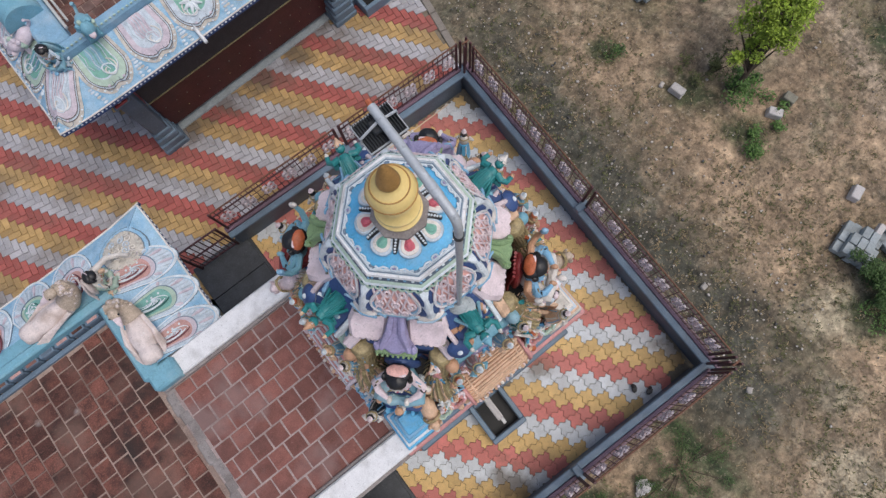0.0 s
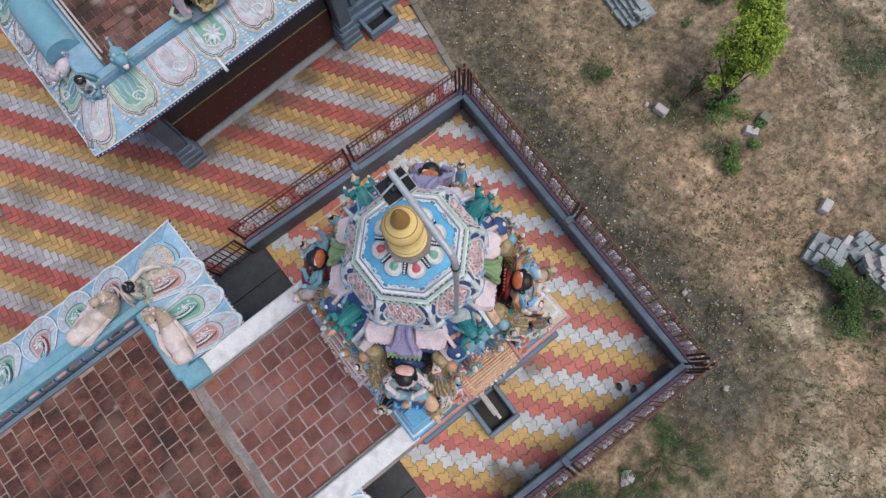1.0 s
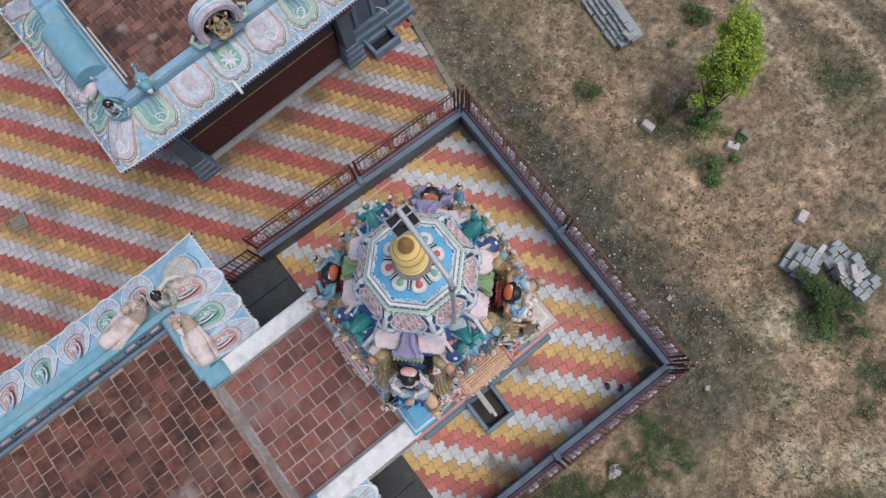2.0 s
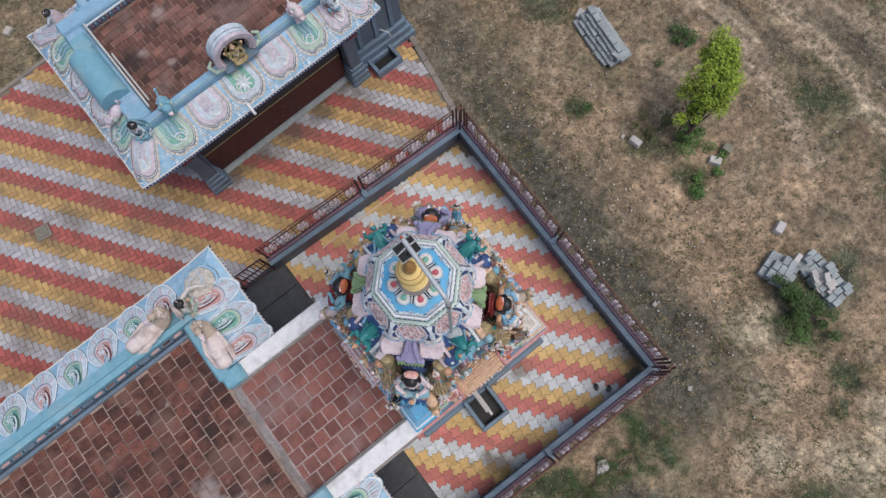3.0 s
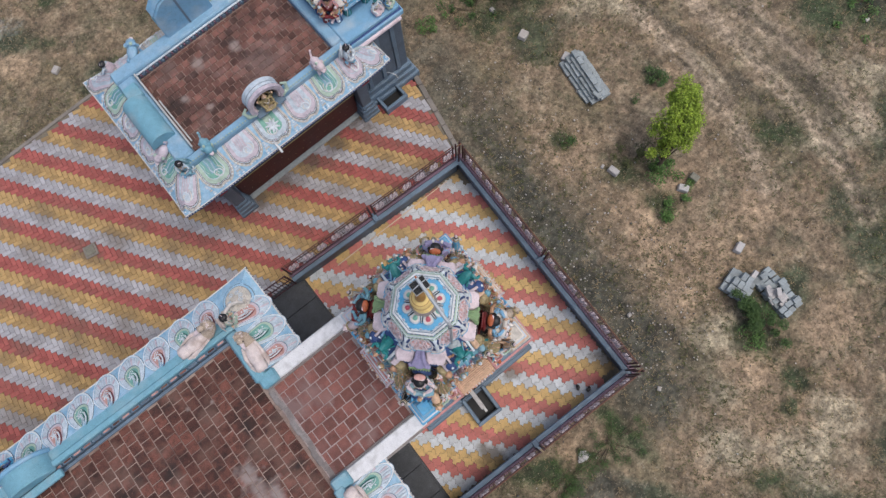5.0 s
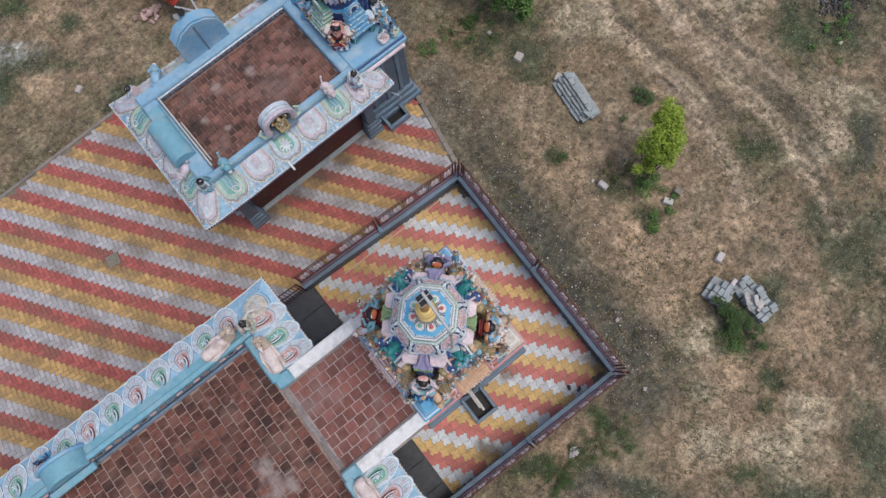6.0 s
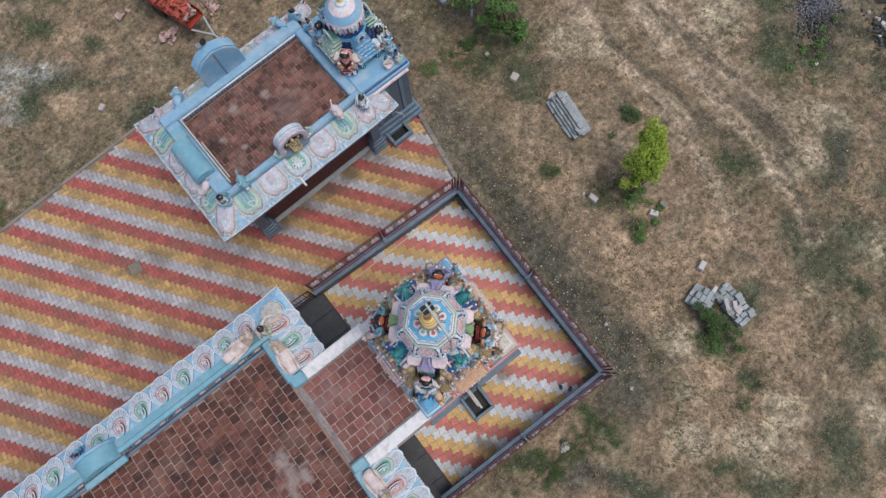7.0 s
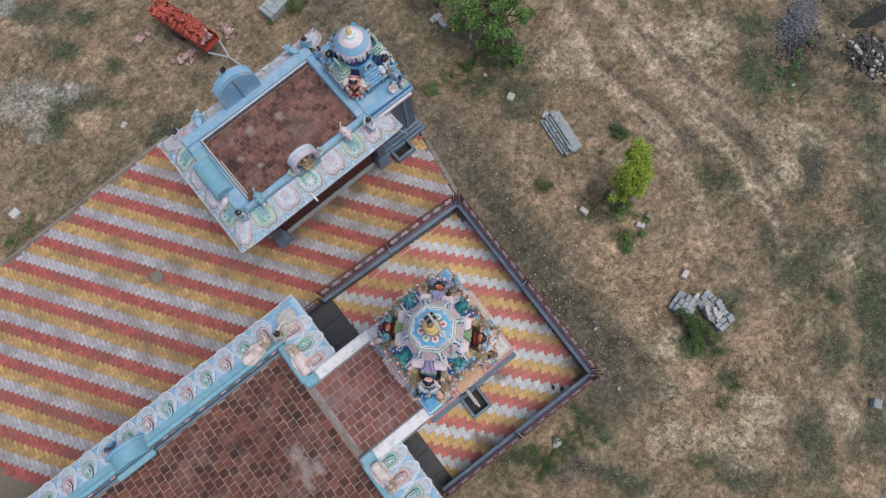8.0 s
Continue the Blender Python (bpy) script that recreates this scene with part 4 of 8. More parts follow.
def tile_field(owner, tf, x0, x1, y0, y1, z, nearest, along_x=True, size=0.262, gap=0.024, keep=lambda x, y: True, limit=300, clay="tile"):
    """Square clay tiles in running bond as parts of owner; those past the limit are joined."""
    p = size + gap
    mesh = Build().box((0, 0, 0), (size, size, 0.03), M[clay], 0.006).mesh("tile")
    spots = []
    rows, cols = int((y1 - y0) / p) + 2, int((x1 - x0) / p) + 2
    if not along_x:
        rows, cols = int((x1 - x0) / p) + 2, int((y1 - y0) / p) + 2
    for j in range(rows):
        for i in range(-1, cols):
            a, c = (i + 0.5 * (j % 2)) * p, j * p
            x, y = (x0 + a, y0 + c) if along_x else (x0 + c, y0 + a)
            x, y = x + size / 2, y + size / 2
            lo_x, hi_x, lo_y, hi_y = max(x - size / 2, x0), min(x + size / 2, x1), max(y - size / 2, y0), min(y + size / 2, y1)
            if hi_x - lo_x > 0.05 and hi_y - lo_y > 0.05 and keep(x, y):
                spots.append(((lo_x + hi_x) / 2, (lo_y + hi_y) / 2, (hi_x - lo_x) / size, (hi_y - lo_y) / size))
    spots.sort(key=lambda s: math.hypot(s[0] - nearest[0], s[1] - nearest[1]))
    rest = Build()
    for n, (x, y, sx, sy) in enumerate(spots):
        m = tf @ pose(x + rng.uniform(-0.004, 0.004), y + rng.uniform(-0.004, 0.004), z + rng.uniform(-0.005, 0.005), rng.uniform(-0.7, 0.7), rng.uniform(-0.7, 0.7), rng.uniform(-1.2, 1.2)) @ Matrix.Diagonal((sx, sy, 1, 1))
        if n < limit:
            part("tile", mesh, owner, m=m)
        else:
            rest.box((0, 0, 0), (size, size, 0.03), M[clay], 0.006, m)
    if rest.v:
        tagged(part("tiles", rest, owner), kind="stuff")


# ------------------------------------------------------------------ great hall
HALL_TILE, HALL_PAR, HALL_RIM = 3.82, 4.16, 3.72
HX, HY = -3.76, 3.06          # outer faces of the parapet, along and across
hall = thing("temple_hall", None, "flat-roofed temple hall with clay tiles and painted eaves", "building")
b = Build()
b.box((-11.3, 0, 1.7), (14.6, 6.3, 3.5), M["slate_paint"], 0.03, TEMPLE)
part("wall", b, hall)
b = Build().box((-11.3, 0, 0.2), (14.9, 6.8, 0.44), M["slate_paint"], 0.04, TEMPLE)
part("plinth", b, hall)
roof = part("roof", Build().box((-11.4, 0, 3.675), (14.9, 6.0, 0.28), M["tile_joint"], 0.01, TEMPLE), hall, "mortar bed of the tiled roof")
b = Build()
for s in (1, -1):
    b.box((HX - 7.2, s * (HY - 0.065), (HALL_PAR + 3.4) / 2), (14.4, 0.15, HALL_PAR - 3.4), M["aqua"], 0.03, TEMPLE)
    b.box((HX - 0.15, s * (1.5 + HY - 0.145) / 2, (HALL_PAR + 3.4) / 2), (0.30, HY - 0.145 - 1.5, HALL_PAR - 3.4), M["aqua"], 0.05, TEMPLE)
    b.box((HX - 0.02, s * 1.47, (HALL_PAR + 3.4) / 2 - 0.01), (0.46, 0.36, HALL_PAR - 3.42), M["aqua"], 0.05, TEMPLE)
part("parapet", b, hall, "pale aqua parapet")
# a course of small moulded cells along the inner foot of the parapet
cells = Build()
for i in range(46):
    x = -4.25 - 0.27 * i
    cells.box((x, HY - 0.175, HALL_TILE + 0.10), (0.24, 0.075, 0.20), M["slate_light"], 0.010, TEMPLE)
    cells.box((x, HY - 0.214, HALL_TILE + 0.12), (0.18, 0.012, 0.10), M["slate_paint"], 0.003, TEMPLE)
    cells.box((x + 0.01, HY - 0.178, HALL_TILE + 0.203), (0.17, 0.045, 0.012), M[("oval_red", "tile", "oval_red", "slate_paint", "tile_pink")[i % 5]], 0.003, TEMPLE)
cells.box((-10.4, HY - 0.16, HALL_TILE + 0.07), (12.9, 0.05, 0.14), M["slate_paint"], 0.01, TEMPLE)
cells.box((-10.4, HY - 0.265, HALL_TILE + 0.03), (12.9, 0.08, 0.07), M["slate_light"], 0.01, TEMPLE)
for i in range(12):
    y = 1.62 + 0.11 * i
    cells.box((-4.09, y, HALL_TILE + 0.09), (0.06, 0.085, 0.12), M["slate_light"], 0.01, TEMPLE)
part("cell_course", cells, hall, "small moulded cells under the parapet")
north_eave = TEMPLE @ pose(HX, HY, 0, 0, 0, 0) @ Matrix.Diagonal((-1, 1, 1, 1))
petals = [(0.42 + 0.72 * i, 0.352, ("pink", "green")[i % 2]) for i in range(18)]
cornice_side(hall, north_eave, 0.0, 14.0, 1.0, 0.0, 1.04, 4.10, 4.10 - HALL_RIM, petals, False, 0.18, "aqua")
for s, fills in ((1, ("pink", "green", "pink")), (-1, ("green", "pink", "green"))):
    eave = TEMPLE @ pose(HX, 0, 0) @ Matrix(((0, 1, 0, 0), (s, 0, 0, 0), (0, 0, 1, 0), (0, 0, 0, 1)))
    cornice_side(hall, eave, 1.66, HY, 0.0, 1.0, 1.01, 4.10, 4.10 - HALL_RIM, [(1.90, 0.27, fills[0]), (2.49, 0.30, fills[1]), (3.10, 0.30, fills[2])], False, 0.18)
    corner = TEMPLE @ pose(HX, s * HY, 0, 0, 0, s * 45) @ Matrix(((0, 1, 0, 0), (s, 0, 0, 0), (0, 0, 1, 0), (0, 0, 0, 1)))
    part("corner_petal", rosette(corner_surface(1.02, 4.10, 4.10 - HALL_RIM, 0.18), 0.31, corner), hall, "cream rosette petal on the eave corner")
south_eave = TEMPLE @ pose(HX, -HY, 0) @ Matrix.Diagonal((-1, -1, 1, 1))
cornice_side(hall, south_eave, 0.0, 14.0, 1.0, 0.0, 1.04, 4.10, 4.10 - HALL_RIM, [(0.42 + 0.72 * i, 0.34, ("pink", "green")[i % 2]) for i in range(6)], False, 0.18, "aqua")

# ------------------------------------------------------------------ vestibule between hall and sanctum
vest = thing("vestibule", None, "tiled flat-roofed vestibule with whitewashed parapets", "building")
part("wall", Build().box((-2.85, 0, 1.9), (2.4, 3.1, 3.8), M["slate_paint"], 0.03, TEMPLE), vest)
vroof = part("roof", Build().box((-2.8, 0, 3.842), (2.4, 2.7, 0.1), M["vest_joint"], 0.01, TEMPLE), vest, "mortar bed of the tiled roof")
for s in (1, -1):
    b = Build().box((-2.72, s * 1.49, 3.82), (2.5, 0.36, 0.42), M["white"], 0.03, TEMPLE)
    part("parapet", b, vest, "whitewashed parapet with grey stains")
    b = Build().box((-2.72, s * 1.285, 3.93), (2.5, 0.05, 0.06), M["grey_mortar"], 0.01, TEMPLE)
    part("flashing", b, vest)
    b = Build().box((-2.6, s * 1.70, 3.6), (2.3, 0.07, 0.09), M["grey_mortar"], 0.01, TEMPLE)
    part("ledge", b, vest)
b = Build()
for i in range(16):
    y = -1.3 + 2.6 * i / 15
    b.box((-3.93 + 0.03 * math.sin(i * 1.3), y, 3.865), (0.16, 0.2, 0.07), M["grey_mortar"], 0.02, TEMPLE)
part("seam", b, vest, "rough mortar seam between the two roofs")

# dark stone passages beside the vestibule
for name, y0, y1, x1 in (("floor_passage_north", 1.6, 4.25, -2.16), ("floor_passage_south", -4.3, -1.6, -2.58)):
    f = thing(name, None, "dark wet granite floor of the passage", "floor", kind="structure")
    part("slab_bed", Build().box(((x1 - 3.6) / 2, (y0 + y1) / 2, 0.05), (x1 + 3.6, y1 - y0, 0.16), M["granite"], 0.02, TEMPLE), f)
    for i in range(3):
        part("slab", Build().box(((x1 - 3.64) / 2, y0 + (y1 - y0) * (i + 0.5) / 3, 0.15), (x1 + 3.52, (y1 - y0) / 3 - 0.012, 0.05), M["granite"], 0.008, TEMPLE), f)

# ------------------------------------------------------------------ sculpture


def carve(b, start, amount, size=14.0):
    """Roughens the points added since start, like plaster shaped by hand."""
    for i in range(start, len(b.v)):
        p = Vector(b.v[i])
        p += noise.noise_vector(p * size) * amount + noise.noise_vector(p * size * 2.7) * (amount * 0.5)
        b.v[i] = tuple(p)


def figure(b, tf, s=1.0, skin="skin", dress="teal", hair="black", crown="gold", arms=2, halo=None, sash="orange", lean=0.0):
    """A seated figure facing +x with drapery and jewels, modelled as one body; about 0.9 s high."""
    t = tf @ Matrix.Diagonal((s, s, s, 1)) @ pose(0, 0, 0, 0, lean, 0)
    start = len(b.v)
    g = lambda k: M[k]
    b.lathe([(0.20, 0), (0.235, 0.03), (0.21, 0.07), (0.16, 0.09)], g(sash), 12, t)
    for i in range(12):
        a = math.tau * i / 12
        b.ball((0.215 * math.cos(a), 0.215 * math.sin(a), 0.05), (0.045, 0.045, 0.035), g((sash, "cream", "blush")[i % 3]), 7, 5, t)
    for q in (-1, 1):
        b.tube([(0.0, q * 0.10, 0.15), (0.14, q * 0.20, 0.19), (0.22, q * 0.23, 0.17), (0.30, q * 0.10, 0.13), (0.25, -q * 0.10, 0.12)], [0.09, 0.095, 0.085, 0.06, 0.045], g(dress), 10, t)
        for k in range(4):
            b.tube([(0.06 + 0.05 * k, q * (0.10 + 0.03 * k), 0.245 - 0.012 * k), (0.10 + 0.05 * k, q * (0.20 + 0.03 * k), 0.22 - 0.012 * k), (0.09 + 0.05 * k, q * (0.27 + 0.015 * k), 0.13)], 0.014, g((sash, dress, "cream", dress)[k]), 5, t)
        b.tube([(0.30 + 0.02 * math.cos(a), q * 0.09, 0.13 + 0.06 * math.sin(a)) for a in [math.tau * i / 8 for i in range(8)]], 0.014, g("ochre"), 5, t, True)
    b.ball((-0.02, 0, 0.20), (0.16, 0.19, 0.12), g(dress), 12, 7, t)
    b.ball((-0.02, 0, 0.37), (0.105, 0.125, 0.2), g(skin), 12, 8, t)
    b.ball((-0.01, 0, 0.49), (0.09, 0.18, 0.07), g(skin), 12, 7, t)
    b.tube([(-0.02 + 0.14 * math.cos(a), 0.165 * math.sin(a), 0.27) for a in [math.tau * i / 12 for i in range(12)]], 0.02, g("ochre"), 5, t, True)
    for r, z, m in ((0.10, 0.50, "ochre"), (0.13, 0.46, "cream")):
        b.tube([(0.015 + r * 0.95 * math.cos(a), r * math.sin(a), z - 0.05 * math.cos(a)) for a in [math.tau * i / 12 for i in range(12)]], 0.013, g(m), 5, t, True)
    b.tube([(0.09, 0.11, 0.5), (0.13, 0.03, 0.38), (0.12, -0.07, 0.28)], 0.028, g(sash), 6, t)
    b.tube([(-0.09, -0.13, 0.5), (-0.15, -0.05, 0.38), (-0.17, 0.08, 0.20)], 0.034, g(sash), 6, t)
    for q in (-1, 1):
        b.tube([(-0.01, q * 0.17, 0.50), (0.03, q * 0.25, 0.42), (0.08, q * 0.27, 0.34), (0.20, q * 0.22, 0.27)], [0.052, 0.048, 0.040, 0.03], g(skin), 8, t)
        b.tube([(0.02 + 0.03 * math.cos(a), q * 0.235 + 0.045 * math.sin(a), 0.43 + 0.03 * math.cos(a)) for a in [math.tau * i / 8 for i in range(8)]], 0.013, g("ochre"), 5, t, True)
        b.ball((0.22, q * 0.22, 0.27), (0.045, 0.03, 0.035), g(skin), 8, 5, t)
        if arms > 2:
            b.tube([(-0.04, q * 0.16, 0.51), (-0.04, q * 0.27, 0.50), (-0.01, q * 0.35, 0.56), (0.06, q * 0.37, 0.68)], [0.048, 0.045, 0.04, 0.028], g(skin), 8, t)
            b.ball((0.06, q * 0.37, 0.71), (0.035, 0.03, 0.045), g(skin), 8, 5, t)
            b.lathe([(0.012, 0.70), (0.045, 0.76), (0.05, 0.79), (0.01, 0.85)], g(crown), 8, t @ pose(0.06, q * 0.37, 0))
    b.lathe([(0.05, 0.54), (0.055, 0.6)], g(skin), 8, t)
    b.ball((0.015, 0, 0.66), (0.082, 0.076, 0.095), g(skin), 12, 8, t)
    b.ball((0.095, 0, 0.65), (0.02, 0.016, 0.022), g(skin), 7, 5, t)
    b.ball((-0.03, 0, 0.68), (0.088, 0.095, 0.10), g(hair), 12, 8, t)
    for q in (-1, 1):
        b.ball((-0.01, q * 0.092, 0.64), (0.022, 0.016, 0.035), g("ochre"), 7, 5, t)
        b.ball((-0.05, q * 0.09, 0.60), (0.045, 0.04, 0.06), g(hair), 8, 6, t)
    c = t @ pose(-0.015, 0, 0)
    b.lathe([(0.085, 0.715), (0.10, 0.73), (0.098, 0.75), (0.078, 0.765), (0.084, 0.785), (0.06, 0.81), (0.066, 0.83), (0.038, 0.87), (0.042, 0.885), (0.010, 0.94)], g(crown), 12, c)
    for i in range(8):
        a = math.tau * i / 8
        b.ball((0.09 * math.cos(a), 0.09 * math.sin(a), 0.755), (0.016, 0.016, 0.024), g(("cream", "straw", sash, "blush")[i % 4]), 6, 4, c)
    if halo:
        pts = [(-0.14, 0.30 * math.cos(a), 0.36 + 0.44 * math.sin(a)) for a in [radians(-30 + 240 * i / 14) for i in range(15)]]
        b.tube(pts, 0.045, g(halo), 6, t)
        for i, p in enumerate(pts):
            b.ball((p[0], p[1] * 1.14, 0.36 + (p[2] - 0.36) * 1.12), 0.03, g(("cream", halo, "straw")[i % 3]), 6, 4, t)
    carve(b, start, 0.012 * s)
    return b


def corner_figure(b, s, skin, dress, shawl, cloak, flower, lumps, arms=2, seed=1):
    """A large seated figure facing +x: a dark cloak behind, a white shawl, hair ringed in black round a flower."""
    rr = random.Random(seed)
    start = len(b.v)
    t = Matrix.Diagonal((s, s, s, 1))
    for i in range(30):
        a, d = rr.uniform(-2.1, 2.1), rr.uniform(0.22, 0.36)
        b.ball((0.06 + d * math.cos(a), d * 1.05 * math.sin(a), rr.uniform(-0.05, 0.10)), (rr.uniform(0.035, 0.07), rr.uniform(0.035, 0.065), rr.uniform(0.03, 0.06)), M[lumps[i % len(lumps)]], 9, 6, t)
    b.ball((-0.20, 0, 0.36), (0.09, 0.23, 0.36), M[cloak], 14, 9, t)
    for k in range(7):
        y = -0.21 + 0.07 * k
        b.tube([(-0.25, y * 0.7, 0.72), (-0.30, y, 0.45), (-0.27, y * 1.25, 0.05)], 0.022, M[cloak], 5, t)
    for q in (-1, 1):
        b.tube([(-0.02, q * 0.10, 0.16), (0.13, q * 0.22, 0.20), (0.23, q * 0.25, 0.17), (0.30, q * 0.10, 0.13), (0.25, -q * 0.12, 0.12)], [0.10, 0.10, 0.09, 0.065, 0.05], M[dress], 10, t)
        for k in range(4):
            b.tube([(0.05 + 0.055 * k, q * 0.08, 0.27 - 0.02 * k), (0.09 + 0.05 * k, q * 0.20, 0.25 - 0.02 * k), (0.08 + 0.05 * k, q * 0.31, 0.12)], 0.015, M[(shawl, dress, "ochre", dress)[k]], 5, t)
    b.ball((-0.02, 0, 0.25), (0.17, 0.20, 0.16), M[dress], 12, 7, t)
    b.ball((0.02, 0, 0.42), (0.12, 0.15, 0.19), M[skin], 12, 8, t)
    # the shawl crosses the chest in two folds and falls over both arms
    for q in (-1, 1):
        b.tube([(-0.06, q * 0.10, 0.58), (0.02, q * 0.20, 0.55), (0.08, q * 0.29, 0.46), (0.18, q * 0.25, 0.36), (0.26, q * 0.14, 0.32)], [0.05, 0.058, 0.052, 0.044, 0.03], M[shawl], 9, t)
        b.tube([(-0.02, q * 0.14, 0.60), (0.10, q * 0.09, 0.50), (0.15, -q * 0.02, 0.38)], [0.05, 0.045, 0.03], M[shawl], 8, t)
        b.ball((0.28, q * 0.11, 0.32), (0.05, 0.035, 0.04), M[skin], 8, 5, t)
        for k in range(3):
            b.tube([(0.02 + 0.05 * k, q * (0.21 + 0.03 * k), 0.62 - 0.05 * k), (0.05 + 0.05 * k, q * (0.27 + 0.02 * k), 0.55 - 0.06 * k), (0.02 + 0.05 * k, q * (0.31 + 0.01 * k), 0.44 - 0.05 * k)], 0.011, M[("sky", "ochre", "black")[k]], 5, t)
        if arms > 2:
            b.tube([(-0.05, q * 0.16, 0.58), (-0.06, q * 0.30, 0.58), (0.0, q * 0.40, 0.66), (0.05, q * 0.42, 0.80)], [0.05, 0.046, 0.038, 0.026], M[skin], 8, t)
            b.ball((0.06, q * 0.42, 0.84), (0.05, 0.04, 0.06), M[("cream", "sky")[q > 0]], 8, 5, t)
    for i in range(9):
        a = radians(-70 + 140 * i / 8)
        b.ball((0.03 + 0.14 * math.cos(a), 0.15 * math.sin(a), 0.50), (0.018, 0.018, 0.02), M[("ochre", "rose", "cream")[i % 3]], 6, 4, t)
    b.lathe([(0.055, 0.56), (0.055, 0.66)], M[skin], 9, t)
    b.ball((0.08, 0, 0.70), (0.085, 0.082, 0.10), M[skin], 12, 8, t)
    b.ball((0.165, 0, 0.69), (0.02, 0.016, 0.022), M[skin], 7, 5, t)
    # thick black hair swept back round a flower
    b.ball((0.035, 0, 0.755), (0.115, 0.13, 0.09), M["black"], 12, 7, t)
    h = t @ pose(-0.05, 0, 0.79, 0, -24, 0)
    b.ball((-0.02, 0, -0.03), (0.115, 0.165, 0.07), M["black"], 14, 8, h)
    b.ball((-0.01, 0, 0.03), (0.085, 0.135, 0.045), M[flower], 14, 7, h)
    b.ball((0.03, 0.02, 0.04), (0.04, 0.10, 0.02), M["blush"], 10, 6, h)
    for q in (-1, 1):
        b.ball((0.03, q * 0.15, -0.08), (0.05, 0.035, 0.07), M["black"], 8, 6, h)
    carve(b, start, 0.013 * s)
    return b


def leaning(b, robe, head, crown, sash):
    """A robed figure leaning far out from the wall, broad folds down its back; 0.95 high along its own axis."""
    b.tube([(0, 0, 0.0), (0.0, 0, 0.22), (0.02, 0, 0.45), (0.05, 0, 0.60)], [0.20, 0.185, 0.17, 0.10], M[robe], 14)
    for k in range(7):
        y = -0.15 + 0.05 * k
        b.tube([(-0.17 + 1.6 * y * y, y * 1.1, 0.0), (-0.165 + 1.6 * y * y, y, 0.28), (-0.11 + 1.2 * y * y, y * 0.8, 0.52)], 0.022, M[robe], 5)
    for q in (-1, 1):
        b.tube([(0.02, q * 0.12, 0.55), (0.0, q * 0.27, 0.52), (0.10, q * 0.36, 0.56), (0.20, q * 0.34, 0.68)], [0.085, 0.078, 0.062, 0.05], M[robe], 9)
        b.tube([(0.05, q * 0.15, 0.42), (0.16, q * 0.26, 0.40), (0.28, q * 0.16, 0.44)], [0.07, 0.062, 0.045], M[robe], 8)
        b.ball((0.21, q * 0.34, 0.72), (0.055, 0.045, 0.06), M[head], 9, 6)
        b.ball((0.30, q * 0.14, 0.45), (0.05, 0.045, 0.04), M[crown], 9, 6)
        b.tube([(-0.10, q * 0.16, 0.40), (-0.02, q * 0.22, 0.20), (-0.03, q * 0.30, 0.0)], [0.03, 0.04, 0.05], M[sash], 7)
    b.ball((0.08, 0, 0.72), (0.095, 0.09, 0.105), M[head], 12, 8)
    b.ball((0.02, 0, 0.74), (0.10, 0.105, 0.10), M[robe], 12, 8)
    b.lathe([(0.10, 0.79), (0.115, 0.81), (0.09, 0.84), (0.095, 0.86), (0.05, 0.91), (0.012, 0.98)], M[crown], 12, pose(0.03, 0, 0))
    for i in range(9):
        a = math.tau * i / 9
        b.ball((0.03 + 0.11 * math.cos(a), 0.11 * math.sin(a), 0.82), (0.022, 0.022, 0.024), M[(crown, "cream", sash)[i % 3]], 6, 4)
    carve(b, 0, 0.016)
    return b


def statue(name, tf, label, group="", **kw):
    b = Build()
    figure(b, Matrix(), **kw)
    return whole(name, b, tf, label, "statue", group)


def standing(b, tf, s=1.0, skin="skin", dress="teal", hair="black", wrap="orange"):
    """A standing figure in a long pleated dress, 1.0 s high."""
    t = tf @ Matrix.Diagonal((s, s, s, 1))
    start = len(b.v)
    b.lathe([(0.14, 0), (0.17, 0.03), (0.14, 0.25), (0.11, 0.45), (0.10, 0.52)], M[dress], 10, t)
    for i in range(9):
        a = math.tau * i / 9
        b.tube([(0.16 * math.cos(a), 0.16 * math.sin(a), 0.02), (0.135 * math.cos(a + 0.2), 0.135 * math.sin(a + 0.2), 0.26), (0.10 * math.cos(a + 0.3), 0.10 * math.sin(a + 0.3), 0.5)], 0.018, M[(wrap, dress, "cream")[i % 3]], 5, t)
    b.ball((0, 0, 0.62), (0.085, 0.115, 0.15), M[skin], 9, 6, t)
    b.tube([(0.0, 0.13, 0.72), (0.1, 0.05, 0.6), (0.09, -0.1, 0.5)], 0.035, M[wrap], 6, t)
    for q in (-1, 1):
        b.tube([(0, q * 0.12, 0.71), (0.05, q * 0.20, 0.58), (0.15, q * 0.12, 0.55)], [0.042, 0.036, 0.028], M[skin], 6, t)
        b.ball((-0.02, q * 0.08, 0.86), (0.02, 0.016, 0.03), M["ochre"], 6, 4, t)
    b.tube([(0.10 * math.cos(a), 0.11 * math.sin(a), 0.73) for a in [math.tau * i / 10 for i in range(10)]], 0.016, M["ochre"], 5, t, True)
    b.ball((0.01, 0, 0.86), (0.068, 0.062, 0.082), M[skin], 9, 6, t)
    b.ball((-0.02, 0, 0.885), (0.075, 0.076, 0.078), M[hair], 9, 6, t)
    b.lathe([(0.06, 0.93), (0.066, 0.945), (0.045, 0.97), (0.05, 0.985), (0.01, 1.04)], M["blush" if hair == "black" else "pale"], 8, t)
    carve(b, start, 0.012 * s, 18.0)
    return b


